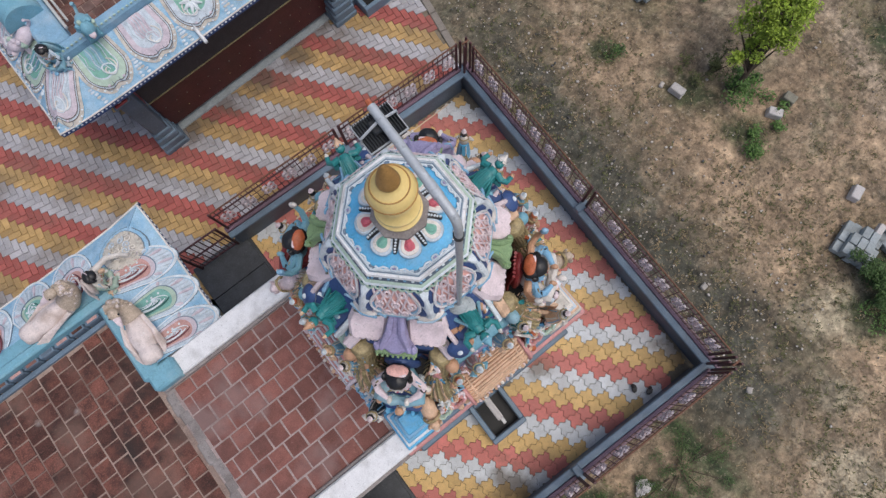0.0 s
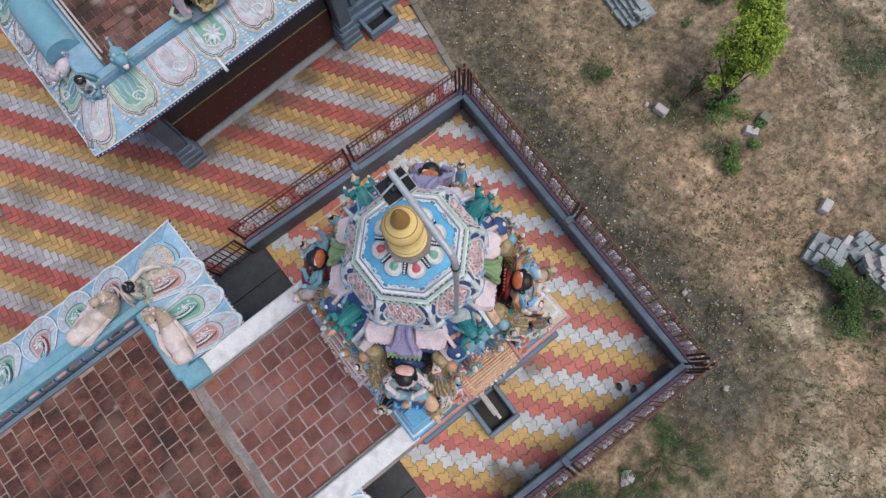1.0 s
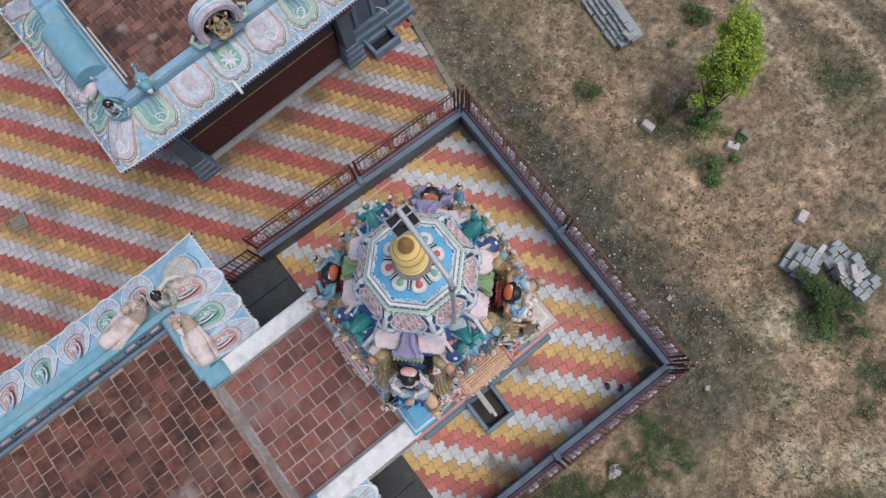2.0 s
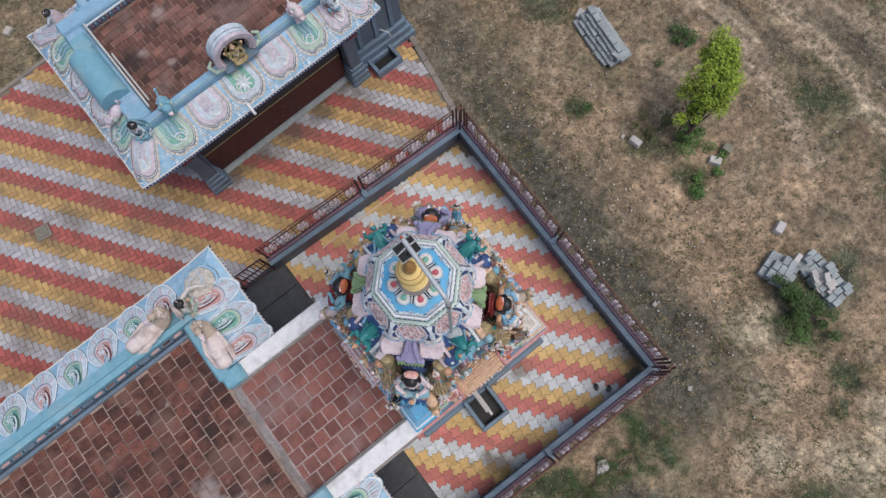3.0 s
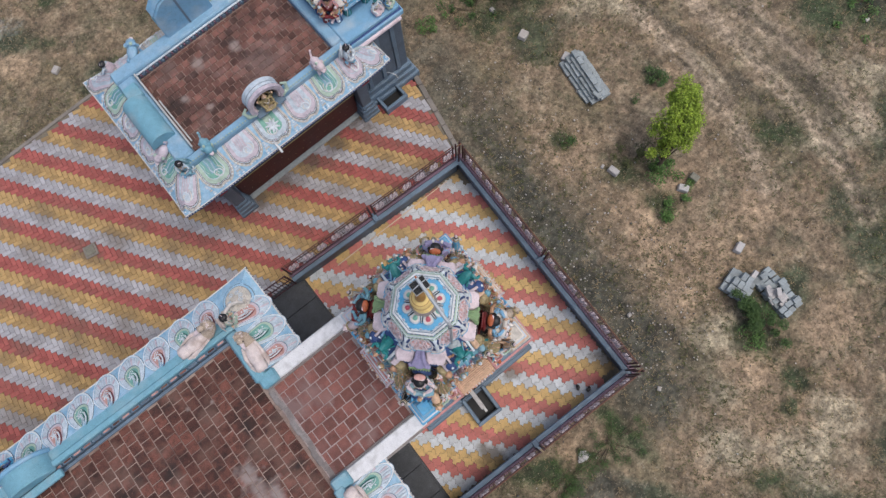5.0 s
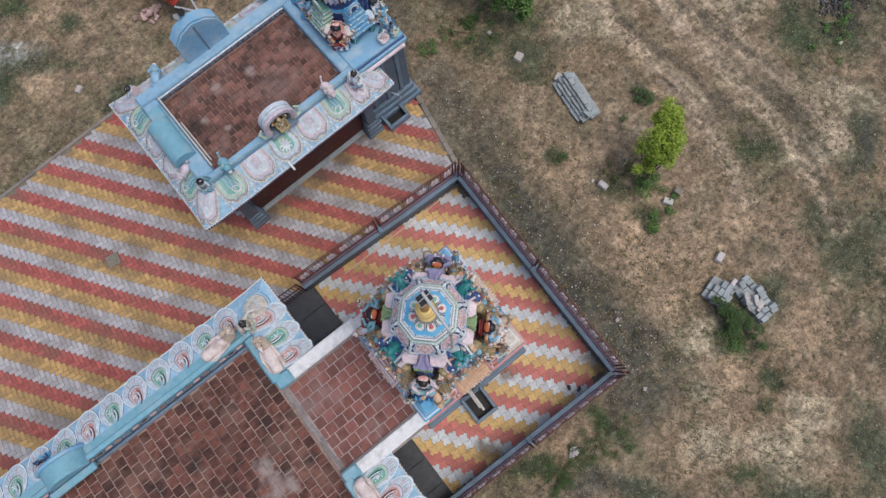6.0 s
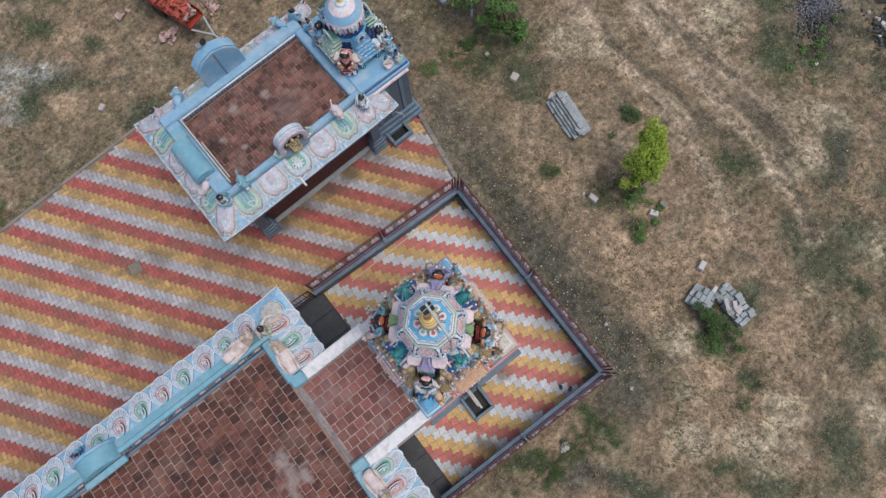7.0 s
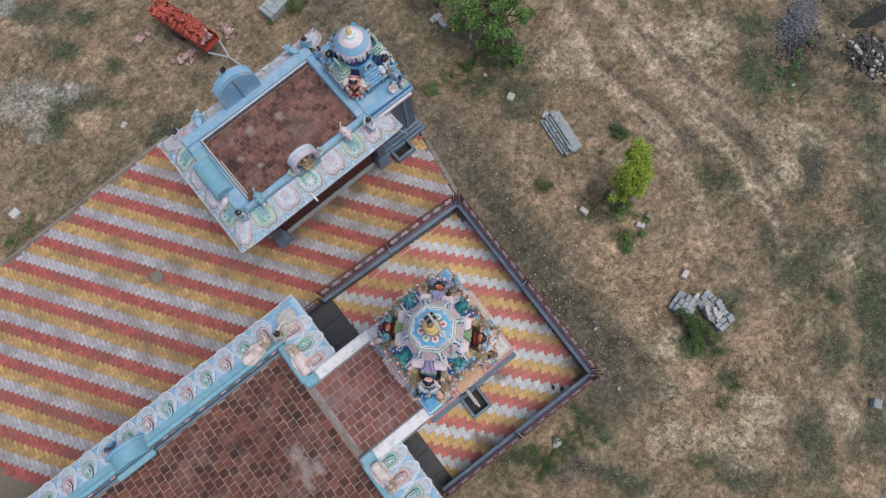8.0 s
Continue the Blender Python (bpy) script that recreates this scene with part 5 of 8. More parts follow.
# ------------------------------------------------------------------ sanctum and main tower
tower = thing("temple_tower", None, "brightly painted sculpted temple tower with octagonal dome", "tower")
T = TEMPLE @ pose(0.04, -0.02, 0)
APO = 1 / math.cos(radians(22.5))
b = Build()
for z0, z1, h in ((0.0, 0.25, 1.95), (0.25, 0.42, 1.85), (0.42, 0.60, 1.75)):
    b.box((0, 0, (z0 + z1) / 2), (2 * h, 2 * h, z1 - z0), M["slate_light"], 0.03, T)
part("plinth", b, tower, "stepped slate-blue plinth")
part("sanctum_wall", Build().box((0, 0, 2.1), (3.1, 3.1, 3.1), M["slate_paint"], 0.03, T), tower)
b = Build()
for z, h, m in ((3.62, 1.62, "slate_light"), (3.74, 1.70, "pink"), (3.86, 1.64, "slate_light"), (3.97, 1.56, "sky")):
    b.box((0, 0, z), (2 * h, 2 * h, 0.11), M[m], 0.025, T)
part("eave_moulding", b, tower, "banded eave moulding in slate, pink and blue")

DIAG = [(-1, -1), (1, -1), (1, 1), (-1, 1)]
# stepped blue corner blocks
for i, (sx, sy) in enumerate(DIAG):
    b = Build()
    for k, (z, w) in enumerate(((4.06, 0.62), (4.16, 0.54), (4.25, 0.46), (4.34, 0.37), (4.43, 0.28))):
        b.box((sx * (1.62 - 0.31), sy * (1.62 - 0.31), z), (w, w, 0.085), M[("blue", "pale", "blue", "sky", "blue")[k] if sx == sy else ("eave_pale", "cream", "blush", "eave_pale", "cream")[k] if sx < 0 else ("eave_cream", "straw", "eave_pale", "cream", "eave_cream")[k]], 0.015, T)
    part("corner_block", b, tower, "stepped bright blue corner block" if sx == sy else "stepped pale grey corner block" if sx < 0 else "stepped pale cream corner block")

# first storey: body, ledge, colonnettes
b = Build()
b.box((0, 0, 4.55), (2.35, 2.35, 1.1), M["deep_blue"], 0.03, T)
part("lower_storey", b, tower)
b = Build()
for z, h, m in ((5.06, 1.10, "pink"), (5.15, 1.17, "cream"), (5.24, 1.10, "sky")):
    b.box((0, 0, z), (2 * h, 2 * h, 0.09), M[m], 0.03, T)
part("storey_ledge", b, tower)
for s in range(4):
    side = T @ pose(0, 0, 0, 0, 0, 90 * s)
    for q in (-0.75, -0.45, 0.45, 0.75):
        b = Build().lathe([(0.07, 4.02), (0.09, 4.06), (0.055, 4.14), (0.05, 4.8), (0.085, 4.9), (0.10, 5.0)], M[("pink", "sky", "mint", "pale")[s]], 10, side @ pose(1.22, q, 0))
        part("colonnette", b, tower)
part("upper_storey", Build().lathe([(1.02, 5.28), (1.0, 6.4), (0.92, 6.8), (0.74, 7.3), (0.66, 7.7)], [M["deep_blue"], M["mid_blue"], M["lilac"], M["pale"]], 8, T, radians(22.5)), tower)
b = Build()
for z, h, m in ((6.02, 0.97, "cream"), (6.10, 1.02, "pink"), (6.18, 0.97, "deep_blue")):
    b.lathe([(h * APO, z - 0.04), (h * APO + 0.02, z), (h * APO, z + 0.04)], M[m], 8, T, radians(22.5))
part("upper_ledge", b, tower, "banded upper ledge")

# barrel roofs over the side niches, one each side, in their own colours
BARRELS = [("straw", "cream"), ("mint", "pink"), ("pink", "pale"), ("straw", "straw")]
for s, (c1, c2) in enumerate(BARRELS):
    side = T @ pose(0, 0, 0, 0, 0, 90 * s)
    b = Build()
    b.box((1.36, 0, 4.45), (0.34, 0.92, 0.9), M["red"], 0.02, side)
    vault = side @ pose(1.43, 0, 4.95) @ Matrix.Diagonal((1.0, 1.0, 1.22, 1))
    b.tube([(0, -0.47, 0), (0, -0.44, 0), (0, 0.44, 0), (0, 0.47, 0)], [0.17, 0.195, 0.195, 0.17], M["skin" if s == 3 else c1], 20, vault)
    n = 15
    for i in range(n):
        am = math.pi * (i + 0.5) / n
        rib = [((0.20 - 0.03 * (abs(y) > 0.42)) * math.cos(am), y, (0.20 - 0.03 * (abs(y) > 0.42)) * math.sin(am)) for y in (-0.46, -0.41, -0.15, 0.1, 0.41, 0.46)]
        b.tube(rib, 0.0165, M[c1 if i % 2 else c2], 6, vault)
    for y in (-0.36, 0.36):
        b.tube([(0.208 * math.cos(a), y, 0.208 * math.sin(a)) for a in [math.pi * i / 12 for i in range(13)]], 0.016, M[c2], 6, vault)
    for q in (-1, 1):
        b.tube([(1.43 + 0.22 * math.cos(a), q * 0.47, 4.94 + 0.28 * math.sin(a)) for a in [math.pi * i / 10 for i in range(11)]], 0.030, M["pink" if s == 3 else "blush"], 6, side)
        b.lathe([(0.155, -0.03), (0.165, 0.0), (0.15, 0.02), (0.115, 0.012), (0.0, 0.004)], [M["straw"], M["straw"], M["straw"], M["red"]], 14, side @ pose(1.43, q * 0.50, 5.06, -38 * q, 0, 0))
    rl = random.Random(70 + s)
    for k in range(26):
        b.ball((1.645 + rl.uniform(-0.015, 0.03), -0.46 + 0.037 * k, 4.92 + rl.uniform(-0.03, 0.03)), (rl.uniform(0.024, 0.045), rl.uniform(0.02, 0.03), rl.uniform(0.03, 0.05)), M[("cream", "straw", "blush", "skin")[k % 4]], 7, 5, side)
    carve(b, 0, 0.013, 11.0)
    part("barrel_roof", b, tower, "ribbed barrel roof over a side niche")
    b = Build()
    for i in range(12):
        y = -0.66 + 0.12 * i
        b.ball((1.58, y, 4.22 + 0.03 * (i % 2)), (0.07, 0.055, 0.07), M[(c1, "blush", "orange")[i % 3]], 8, 5, side)
    part("bead_row", b, tower)

# corner niches: columns, hood, mask
for i, (sx, sy) in enumerate(DIAG):
    d = T @ pose(0, 0, 0, 0, 0, math.degrees(math.atan2(sy, sx)))
    mask = ("lilac", "leafgreen", "lilac", "leafgreen")[i]
    # dark back and black floor plate carry the niche's shade in their colour
    part("niche_back", Build().box((0.93, 0, 6.4), (0.08, 0.66, 1.3), M["black" if i % 2 else "deep_blue"], 0.02, d).box((1.08, 0, 6.06), (0.34, 0.62, 0.06), M["black"], 0.01, d), tower, "niche behind a corner figure, its shade put into dark colours")
    for q in (-1, 1):
        leg = d @ pose(1.40, q * 0.40, 5.45, 0, -16, 0)
        b = Build()
        b.lathe([(0.11, 0.0), (0.15, 0.10), (0.165, 0.45), (0.16, 0.70), (0.11, 0.88), (0.095, 0.95), (0.105, 1.0), (0.10, 1.35), (0.12, 1.44), (0.10, 1.50), (0.02, 1.54)], M["ochre"], 14, leg)
        column = part("column", b, tower, "dull gold fluted column")
        b = Build()
        for k in range(20):
            a = math.tau * k / 20
            b.tube([(0.10 * math.cos(a), 0.10 * math.sin(a), 0.92), (0.155 * math.cos(a + 0.2), 0.155 * math.sin(a + 0.2), 0.72), (0.175 * math.cos(a + 0.4), 0.175 * math.sin(a + 0.4), 0.45), (0.19 * math.cos(a + 0.5), 0.19 * math.sin(a + 0.5), 0.38)], 0.013, M["thatch" if k % 3 else "straw"], 5, leg)
            for j in range(5):
                z, w = 0.36 + 0.13 * j, a + 0.9 * j
                b.tube([(0.15 * math.cos(w), 0.15 * math.sin(w), z + 0.12), (0.20 * math.cos(w + 0.1), 0.20 * math.sin(w + 0.1), z - 0.03)], [0.010, 0.003], M[("thatch", "straw", "thatch", "olive")[(j + k) % 4]], 4, leg)
            b.tube([(0.10 * math.cos(a), 0.10 * math.sin(a), 1.02), (0.10 * math.cos(a + 0.1), 0.10 * math.sin(a + 0.1), 1.36)], 0.010, M["ochre"], 5, leg)
        tagged(part("fluting", b, column), kind="stuff")
    b = Build()
    for q in (-1, 1):
        # a puffed lobe with a ragged lip, hanging from the dome's foot
        lobe = d @ pose(0.64, 0, 7.48, 0, 36, 0)
        edge = [(0.02, 0.09), (0.02, 0.42), (0.16, 0.47)]
        for k in range(11):
            u = k / 10
            edge.append((0.34 + 0.03 * math.sin(math.pi * u) + (0.022 if k % 2 else 0.0), 0.45 - 0.36 * u))
        pts = [(x, q * y) for x, y in edge]
        b.prism(pts if q < 0 else pts[::-1], -0.07, 0.05, M["blush"], lobe, 0.045)
        for k in range(10):
            b.ball((0.345, q * (0.44 - 0.036 * k), -0.02), (0.022, 0.020, 0.045), M[("olive", "blush", "cream")[k % 3]], 7, 5, lobe)
        b.tube([(0.05, q * 0.10, 0.05), (0.08, q * 0.24, 0.065), (0.05, q * 0.41, 0.05)], 0.014, M["olive"], 5, lobe)
    carve(b, 0, 0.010, 11.0)
    part("hood", b, tower, "blush white puffed hood over a corner niche")
    b = Build()
    face = d @ pose(0.68, 0, 7.57, 0, 36, 0) @ (Matrix() if mask == "lilac" else Matrix.Diagonal((0.82, 0.80, 1, 1)))
    b.prism([(0.0, -0.07), (0.16, -0.085), (0.30, -0.12), (0.38, -0.19), (0.43, -0.17), (0.42, -0.10), (0.45, -0.04), (0.45, 0.04), (0.42, 0.10), (0.43, 0.17), (0.38, 0.19), (0.30, 0.12), (0.16, 0.085), (0.0, 0.07)], -0.03, 0.045, M[mask], face, 0.03)
    for y in (-0.07, 0.07):
        b.tube([(0.02, y * 0.6, 0.03), (0.20, y * 0.9, 0.05), (0.40, y * 1.9, 0.03)], [0.03, 0.04, 0.03], M[mask], 8, face)
    for q in (-1, 1):
        b.ball((0.38, q * 0.17, 0.03), (0.05, 0.04, 0.03), M[mask], 8, 5, face)
    carve(b, 0, 0.012, 13.0)
    part("mask", b, tower, "flared sculpted mask")
    if mask == "lilac":
        b = Build().box((1.02, 0, 7.235), (0.10, 0.40, 0.04), M["leafgreen"], 0.012, d)
        for k in range(8):
            b.box((1.075, -0.175 + 0.05 * k, 7.225), (0.03, 0.022, 0.07), M["leafgreen"], 0.006, d)
        part("hood_ledge", b, tower, "green toothed ledge")
    part("seat_block", Build().box((1.38, 0, 5.1), (0.62, 0.52, 1.64), M[("deep_blue", "eave_pale", "red", "deep_blue")[i]], 0.04, d, 0.82), tower)
    b = Build()
    for k in range(7):
        b.box((1.56, -0.30 + 0.10 * k, 5.15), (0.34, 0.055, 0.9 + 0.06 * (k % 2)), M[("blue", "straw", "blush", "olive")[i]], 0.015, d, 0.9)
    part("seat_slats", b, tower)

# side panels in deep blue, below the dome
for s in range(4):
    side = T @ pose(0, 0, 0, 0, 0, 90 * s)
    tilt = side @ pose(0.86, 0, 7.30, 0, 42, 0)
    b = Build().box((0, 0, 0), (0.52, 0.42, 0.06), M["deep_blue"], 0.02, tilt)
    b.box((0.03, -0.235, 0.01), (0.54, 0.05, 0.10), M["blush"], 0.012, tilt)
    b.box((0.03, 0.235, 0.01), (0.54, 0.05, 0.10), M["pale"], 0.012, tilt)
    part("side_panel", b, tower, "sloping deep blue panel")
    b = Build()
    for q in (-1, 1):
        b.box((0, 0, 0), (0.25, 0.12, 0.07), M[("straw", "blush")[(s + (q > 0)) % 2]], 0.04, side @ pose(1.0, q * 0.34, 7.02, q * -20, 40, 0))
        b.ball((1.14, q * 0.40, 6.72), (0.085, 0.075, 0.10), M[("aqua", "skin")[(s + (q > 0)) % 2]], 12, 8, side)
    b.box((1.06, 0, 6.42), (0.22, 0.80, 0.45), M[("pink", "deep_blue", "mint", "aqua")[s]], 0.04, side)
    b.box((1.10, 0, 5.75), (0.22, 0.95, 0.9), M[("sky", "mint", "pink", "lilac")[s]], 0.04, side, 0.85)
    part("side_niche", b, tower)
    b = Build()
    for k in range(9):
        b.box((1.17, -0.44 + 0.11 * k, 5.72), (0.14, 0.045, 0.75), M[("pink", "red", "blush", "blue")[(s + k) % 4]], 0.015, side, 0.85)
    tagged(part("niche_slats", b, tower), kind="stuff")

# octagonal dome

D = T @ pose(0.022, -0.012, 0) @ Matrix.Diagonal((1.03, 1.03, 1, 1))      # the dome stands a little off the sanctum's axis


def octo(profile):
    return [(a * APO, z) for a, z in profile]



def flank(z):
    """The dome's half width at height z, along the lattice."""
    return 0.705 - 0.170 * max(0.0, (z - 7.70) / 0.45) ** 1.5


LATTICE = [7.70, 7.79, 7.88, 7.97, 8.06, 8.15]
dome = part("dome", Build().lathe(octo([(0.56, 7.56), (0.66, 7.62)] + [(flank(z), z) for z in LATTICE]), [M["sky"], M["blush"]] + [M["salmon"]] * 5, 8, D, radians(22.5)), tower, "octagonal dome with pink lattice panels")
b = Build().lathe(octo([(0.50, 8.135), (0.547, 8.145), (0.552, 8.165), (0.535, 8.19), (0.505, 8.20)]), [M["mint"], M["mint"], M["pale"], M["mint"]], 8, D, radians(22.5))
part("moulding", b, dome, "pale mint octagonal moulding")
# the shadow below the rim is coloured in as a dark slate band
part("groove", Build().lathe(octo([(0.515, 8.19), (0.508, 8.208), (0.475, 8.23)]), [M["slate_paint"], M["slate_paint"]], 8, D, radians(22.5)), dome, "groove under the white rim, its shadow coloured in slate")
b = Build().lathe(octo([(0.455, 8.21), (0.488, 8.235), (0.50, 8.27), (0.488, 8.295), (0.470, 8.295), (0.462, 8.272), (0.452, 8.272), (0.444, 8.292), (0.432, 8.288), (0.428, 8.265)]), [M["sky"], M["sky"], M["white"], M["white"], M["pale"], M["slate_light"], M["pale"], M["pale"], M["sky"]], 8, D, radians(22.5))
part("rim", b, dome, "raised white double rim")
b = Build().lathe(octo([(0.435, 8.24), (0.43, 8.275), (0.36, 8.31), (0.29, 8.35), (0.12, 8.40)]), [M["sky"], M["blue"], M["blue"], M["sky"]], 8, D, radians(22.5))
part("crown_field", b, dome, "bright blue octagonal field")


def folded(b, widths, out, m, tf):
    """A plate bent round a corner of the dome; widths from its top to its foot."""
    n = len(widths)
    vs, fs = [], []
    for i, w in enumerate(widths):
        z = 8.135 - 0.425 * i / (n - 1)
        for j, y in enumerate((-w, -w * 0.5, 0.0, w * 0.5, w)):
            o = out if 0 < j < 4 and 0 < i < n - 1 else -0.01
            vs.append((flank(z) * APO - abs(y) * 0.414 + o, y, z + o * 0.4))
    for i in range(n - 1):
        for j in range(4):
            a = i * 5 + j
            fs.append((a, a + 5, a + 6, a + 1))
    b.add(vs, fs, m, tf)


WAIST = (0.125, 0.105, 0.080, 0.066, 0.064, 0.076, 0.102, 0.150, 0.175)
for k in range(8):
    f = D @ pose(0, 0, 0, 0, 0, 45 * k)
    h = 0.655 * math.tan(radians(22.5))
    b = Build()

    def on(y, z, out=0.0):
        """A point on the lattice panel of this face."""
        return (flank(z) + out, y, z)

    # a net of crossing ribs with an eyelet in each mesh
    z0, z1 = 7.71, 8.13
    step = h * 0.56
    lean = lambda w: 1 - 0.24 * w
    for j in (-1.5, -1, -0.5, 0, 0.5, 1):
        for way in (-1, 1):
            pts = []
            for i in range(7):
                w = i / 6
                y = (j + way * (0.5 - abs(w - 0.5))) * step * lean(w)
                pts.append(on(max(-h * 0.8, min(h * 0.8, y)), z0 + (z1 - z0) * w, 0.013))
            if abs(j) < 1.2 or j * way < 0:
                b.tube(pts, 0.0095, M["blush"], 5, f)
    for w, cells, r in ((0.5, (-1, 0, 1), 0.030), (0.16, (-0.5, 0.5), 0.026), (0.84, (-0.5, 0.5), 0.024)):
        for j in cells:
            y, z = j * step * lean(w), z0 + (z1 - z0) * w
            b.tube([on(y + r * math.cos(a), z + r * 1.3 * math.sin(a), 0.012) for a in [math.tau * m / 10 for m in range(10)]], 0.012, M["blush"], 5, f, True)
            b.ball(on(y, z, 0.002), (0.012, r * 0.62, r * 0.85), M["maroon_stroke"], 8, 5, f)
    for z, r, m in ((7.665, 0.02, "sky"), (7.70, 0.013, "pale")):
        x = on(0, z, 0.008)[0]
        b.tube([(x, -h, z), (x, h, z)], r, M[m], 6, f)
    # scalloped mint hem below a dark groove, with pale drops
    for j in range(7):
        c0 = (j - 3) * h * 0.235
        b.tube([(0.545 + 0.022 * math.sin(a), c0 + 0.030 * math.cos(a), 8.158 - 0.030 * math.sin(a)) for a in [math.pi * m / 6 for m in range(7)]], 0.009, M["mint"], 5, f)
        b.ball((0.553, c0, 8.156), (0.012, 0.012, 0.012), M["teal_stroke"], 7, 5, f)
        b.ball((0.498, c0 + 0.02, 8.222), (0.010, 0.014, 0.008), M["pale" if j % 2 else "sky"], 7, 4, f)
    part("lattice", b, dome, "blush lattice over salmon pink")
    c = D @ pose(0, 0, 0, 0, 0, 45 * k + 22.5)
    b = Build()
    folded(b, WAIST, 0.018, M["deep_blue"], c)
    folded(b, [w * g for w, g in zip(WAIST, (0.74, 0.50, 0.36, 0.52, 0.95, 0.62, 0.42, 0.42, 0.50))], 0.036, M["pale"], c)
    for q in (-1, 1):
        for g, r, m, o in ((1.12, 0.013, "sky", 0.006), (0.97, 0.010, "white", 0.018)):
            pts = []
            for i, w in enumerate(WAIST):
                z = 8.14 - 0.425 * i / 8
                pts.append((flank(z) * APO - w * g * 0.414 + o, q * w * g, z))
            b.tube(pts, r, M[m], 6, c)
        # the foot curls outwards
        zc, xc = 7.735, flank(7.735) * APO - 0.062
        b.tube([(xc + 0.03, q * 0.165 + q * 0.034 * math.cos(a), zc + 0.034 * math.sin(a)) for a in [math.pi * m / 5 for m in range(8)]], 0.012, M["sky"], 6, c)
    b.ball((0.745, 0, 7.69), (0.05, 0.12, 0.045), M["cream"], 12, 7, c)
    b.tube([(0.765, -0.13, 7.70), (0.80, 0.0, 7.675), (0.765, 0.13, 7.70)], 0.013, M["sky"], 6, c)
    part("corner_scroll", b, dome, "blue and white scroll at a dome corner")
    b = Build()
    b.tube([(0.425 + 0.018 * math.cos(a), 0.026 * math.sin(a), 8.297) for a in [math.tau * m / 9 for m in range(9)]], 0.009, M["eave_pale"], 5, f, True)
    b.ball((0.425, 0, 8.292), (0.010, 0.015, 0.008), M["lilac"], 7, 4, f)
    for q in (-1, 1):
        b.tube([(0.43, q * 0.045, 8.294), (0.418, q * 0.085, 8.296), (0.434, q * 0.12, 8.294), (0.42, q * 0.15, 8.296)], 0.009, M["pale"], 5, f)
        b.ball((0.428, q * 0.165, 8.292), (0.012, 0.016, 0.008), M["slate_light"], 7, 4, f)
    part("rim_ornament", b, dome)
    # lotus petals
    b = Build()
    heart = M["rose" if k % 2 else "green"]
    pt = c @ pose(0.258, 0, 8.362, 0, 13, 0) @ Matrix.Diagonal((0.86, 0.98, 1, 1))
    for sc, zz, m in ((1.0, 0.0, M["sky"]), (0.94, 0.014, M["eave_pale"]), (0.82, 0.006, M["slate_light"]), (0.76, 0.020, M["cream"]), (0.64, 0.012, M["outline"]), (0.60, 0.016, M["mint" if k % 2 == 0 else "blush"]), (0.50, 0.022, heart)):
        pts = []
        for i in range(18):
            t = math.tau * i / 18
            pts.append((0.132 * sc * math.cos(t), 0.108 * sc * math.sin(t) * (0.86 + 0.26 * math.cos(t))))
        b.prism(pts, -0.03, 0.012 + zz, m, pt, 0.008)
    b.ball((0.0, 0, 0.035), (0.05, 0.03, 0.022), heart, 8, 5, pt)
    b.tube([(0.19, 0, 8.395), (0.26, 0, 8.376), (0.32, 0, 8.352)], [0.030, 0.027, 0.014], M["black"], 7, f)
    for i in range(6):
        b.ball((0.20 + 0.022 * i, 0, 8.424 - 0.007 * i), 0.0105, M["pale"], 6, 4, f)
    carve(b, 0, 0.003, 30.0)
    part("lotus_petal", b, dome, "lotus petal in red or green with white edge")
b = Build()
b.lathe(octo([(0.215, 8.37), (0.215, 8.44), (0.18, 8.46)]), M["grey_mortar"], 8, D, radians(22.5))
part("finial_base", b, tower, "grey octagonal finial base")
FIN = D @ pose(0, 0, 8.45) @ Matrix.Diagonal((0.90, 0.90, 1.06, 1)) @ pose(0, 0, -8.45)
b = Build()
b.lathe([(0.165, 8.45), (0.200, 8.49), (0.205, 8.52), (0.172, 8.54), (0.172, 8.56), (0.196, 8.59), (0.194, 8.62), (0.150, 8.66), (0.135, 8.74), (0.145, 8.80), (0.180, 8.86), (0.196, 8.92), (0.196, 8.96), (0.172, 9.01), (0.150, 9.035), (0.105, 9.06), (0.088, 9.10)], M["gold"], 32, FIN)
part("finial", b, tower, "pale gold pot finial")
# thin brown rings give the gold pot the shaded lines of grooves
for gr, gz in ((0.170, 8.55), (0.152, 9.037), (0.199, 8.94)):
    part("groove", Build().tube([(gr * math.cos(a), gr * math.sin(a), gz) for a in [math.tau * i / 28 for i in range(28)]], 0.006, M["copper"], 6, FIN, True), tower, "thin copper-brown ring drawn as a groove's shaded line")
part("finial_tip", Build().lathe([(0.084, 9.09), (0.092, 9.11), (0.085, 9.15), (0.068, 9.22), (0.040, 9.31), (0.010, 9.36)], M["copper"], 24, FIN), tower, "copper brown cone on the finial")

# figures round the tower: large ones at the corners, smaller ones on the sides
CORNER = [
    dict(skin="cream", dress="aqua", shawl="blush", cloak="deep_blue", flower="salmon", lumps=("straw", "skin", "cream", "pale"), seed=1),
    dict(skin="skin", dress="cream", shawl="sky", cloak="red", flower="orange", lumps=("straw", "cream", "blush", "pale", "black"), arms=4, seed=2),
    dict(skin="cream", dress="lilac", shawl="lilac", cloak="lilac", flower="orange", lumps=("straw", "cream", "olive"), seed=3),
    dict(skin="aqua", dress="red", shawl="aqua", cloak="red", flower="orange", lumps=("pale", "blush", "cream", "sky"), arms=4, seed=4),
]
CORNER_TEXT = ["seated statue in white with orange crown at a tower corner", "seated statue in dark red and white at a tower corner",
               "seated lilac statue with orange crown at a tower corner", "seated statue in red and turquoise at a tower corner"]
ON_TOWER = "statues on the tower"
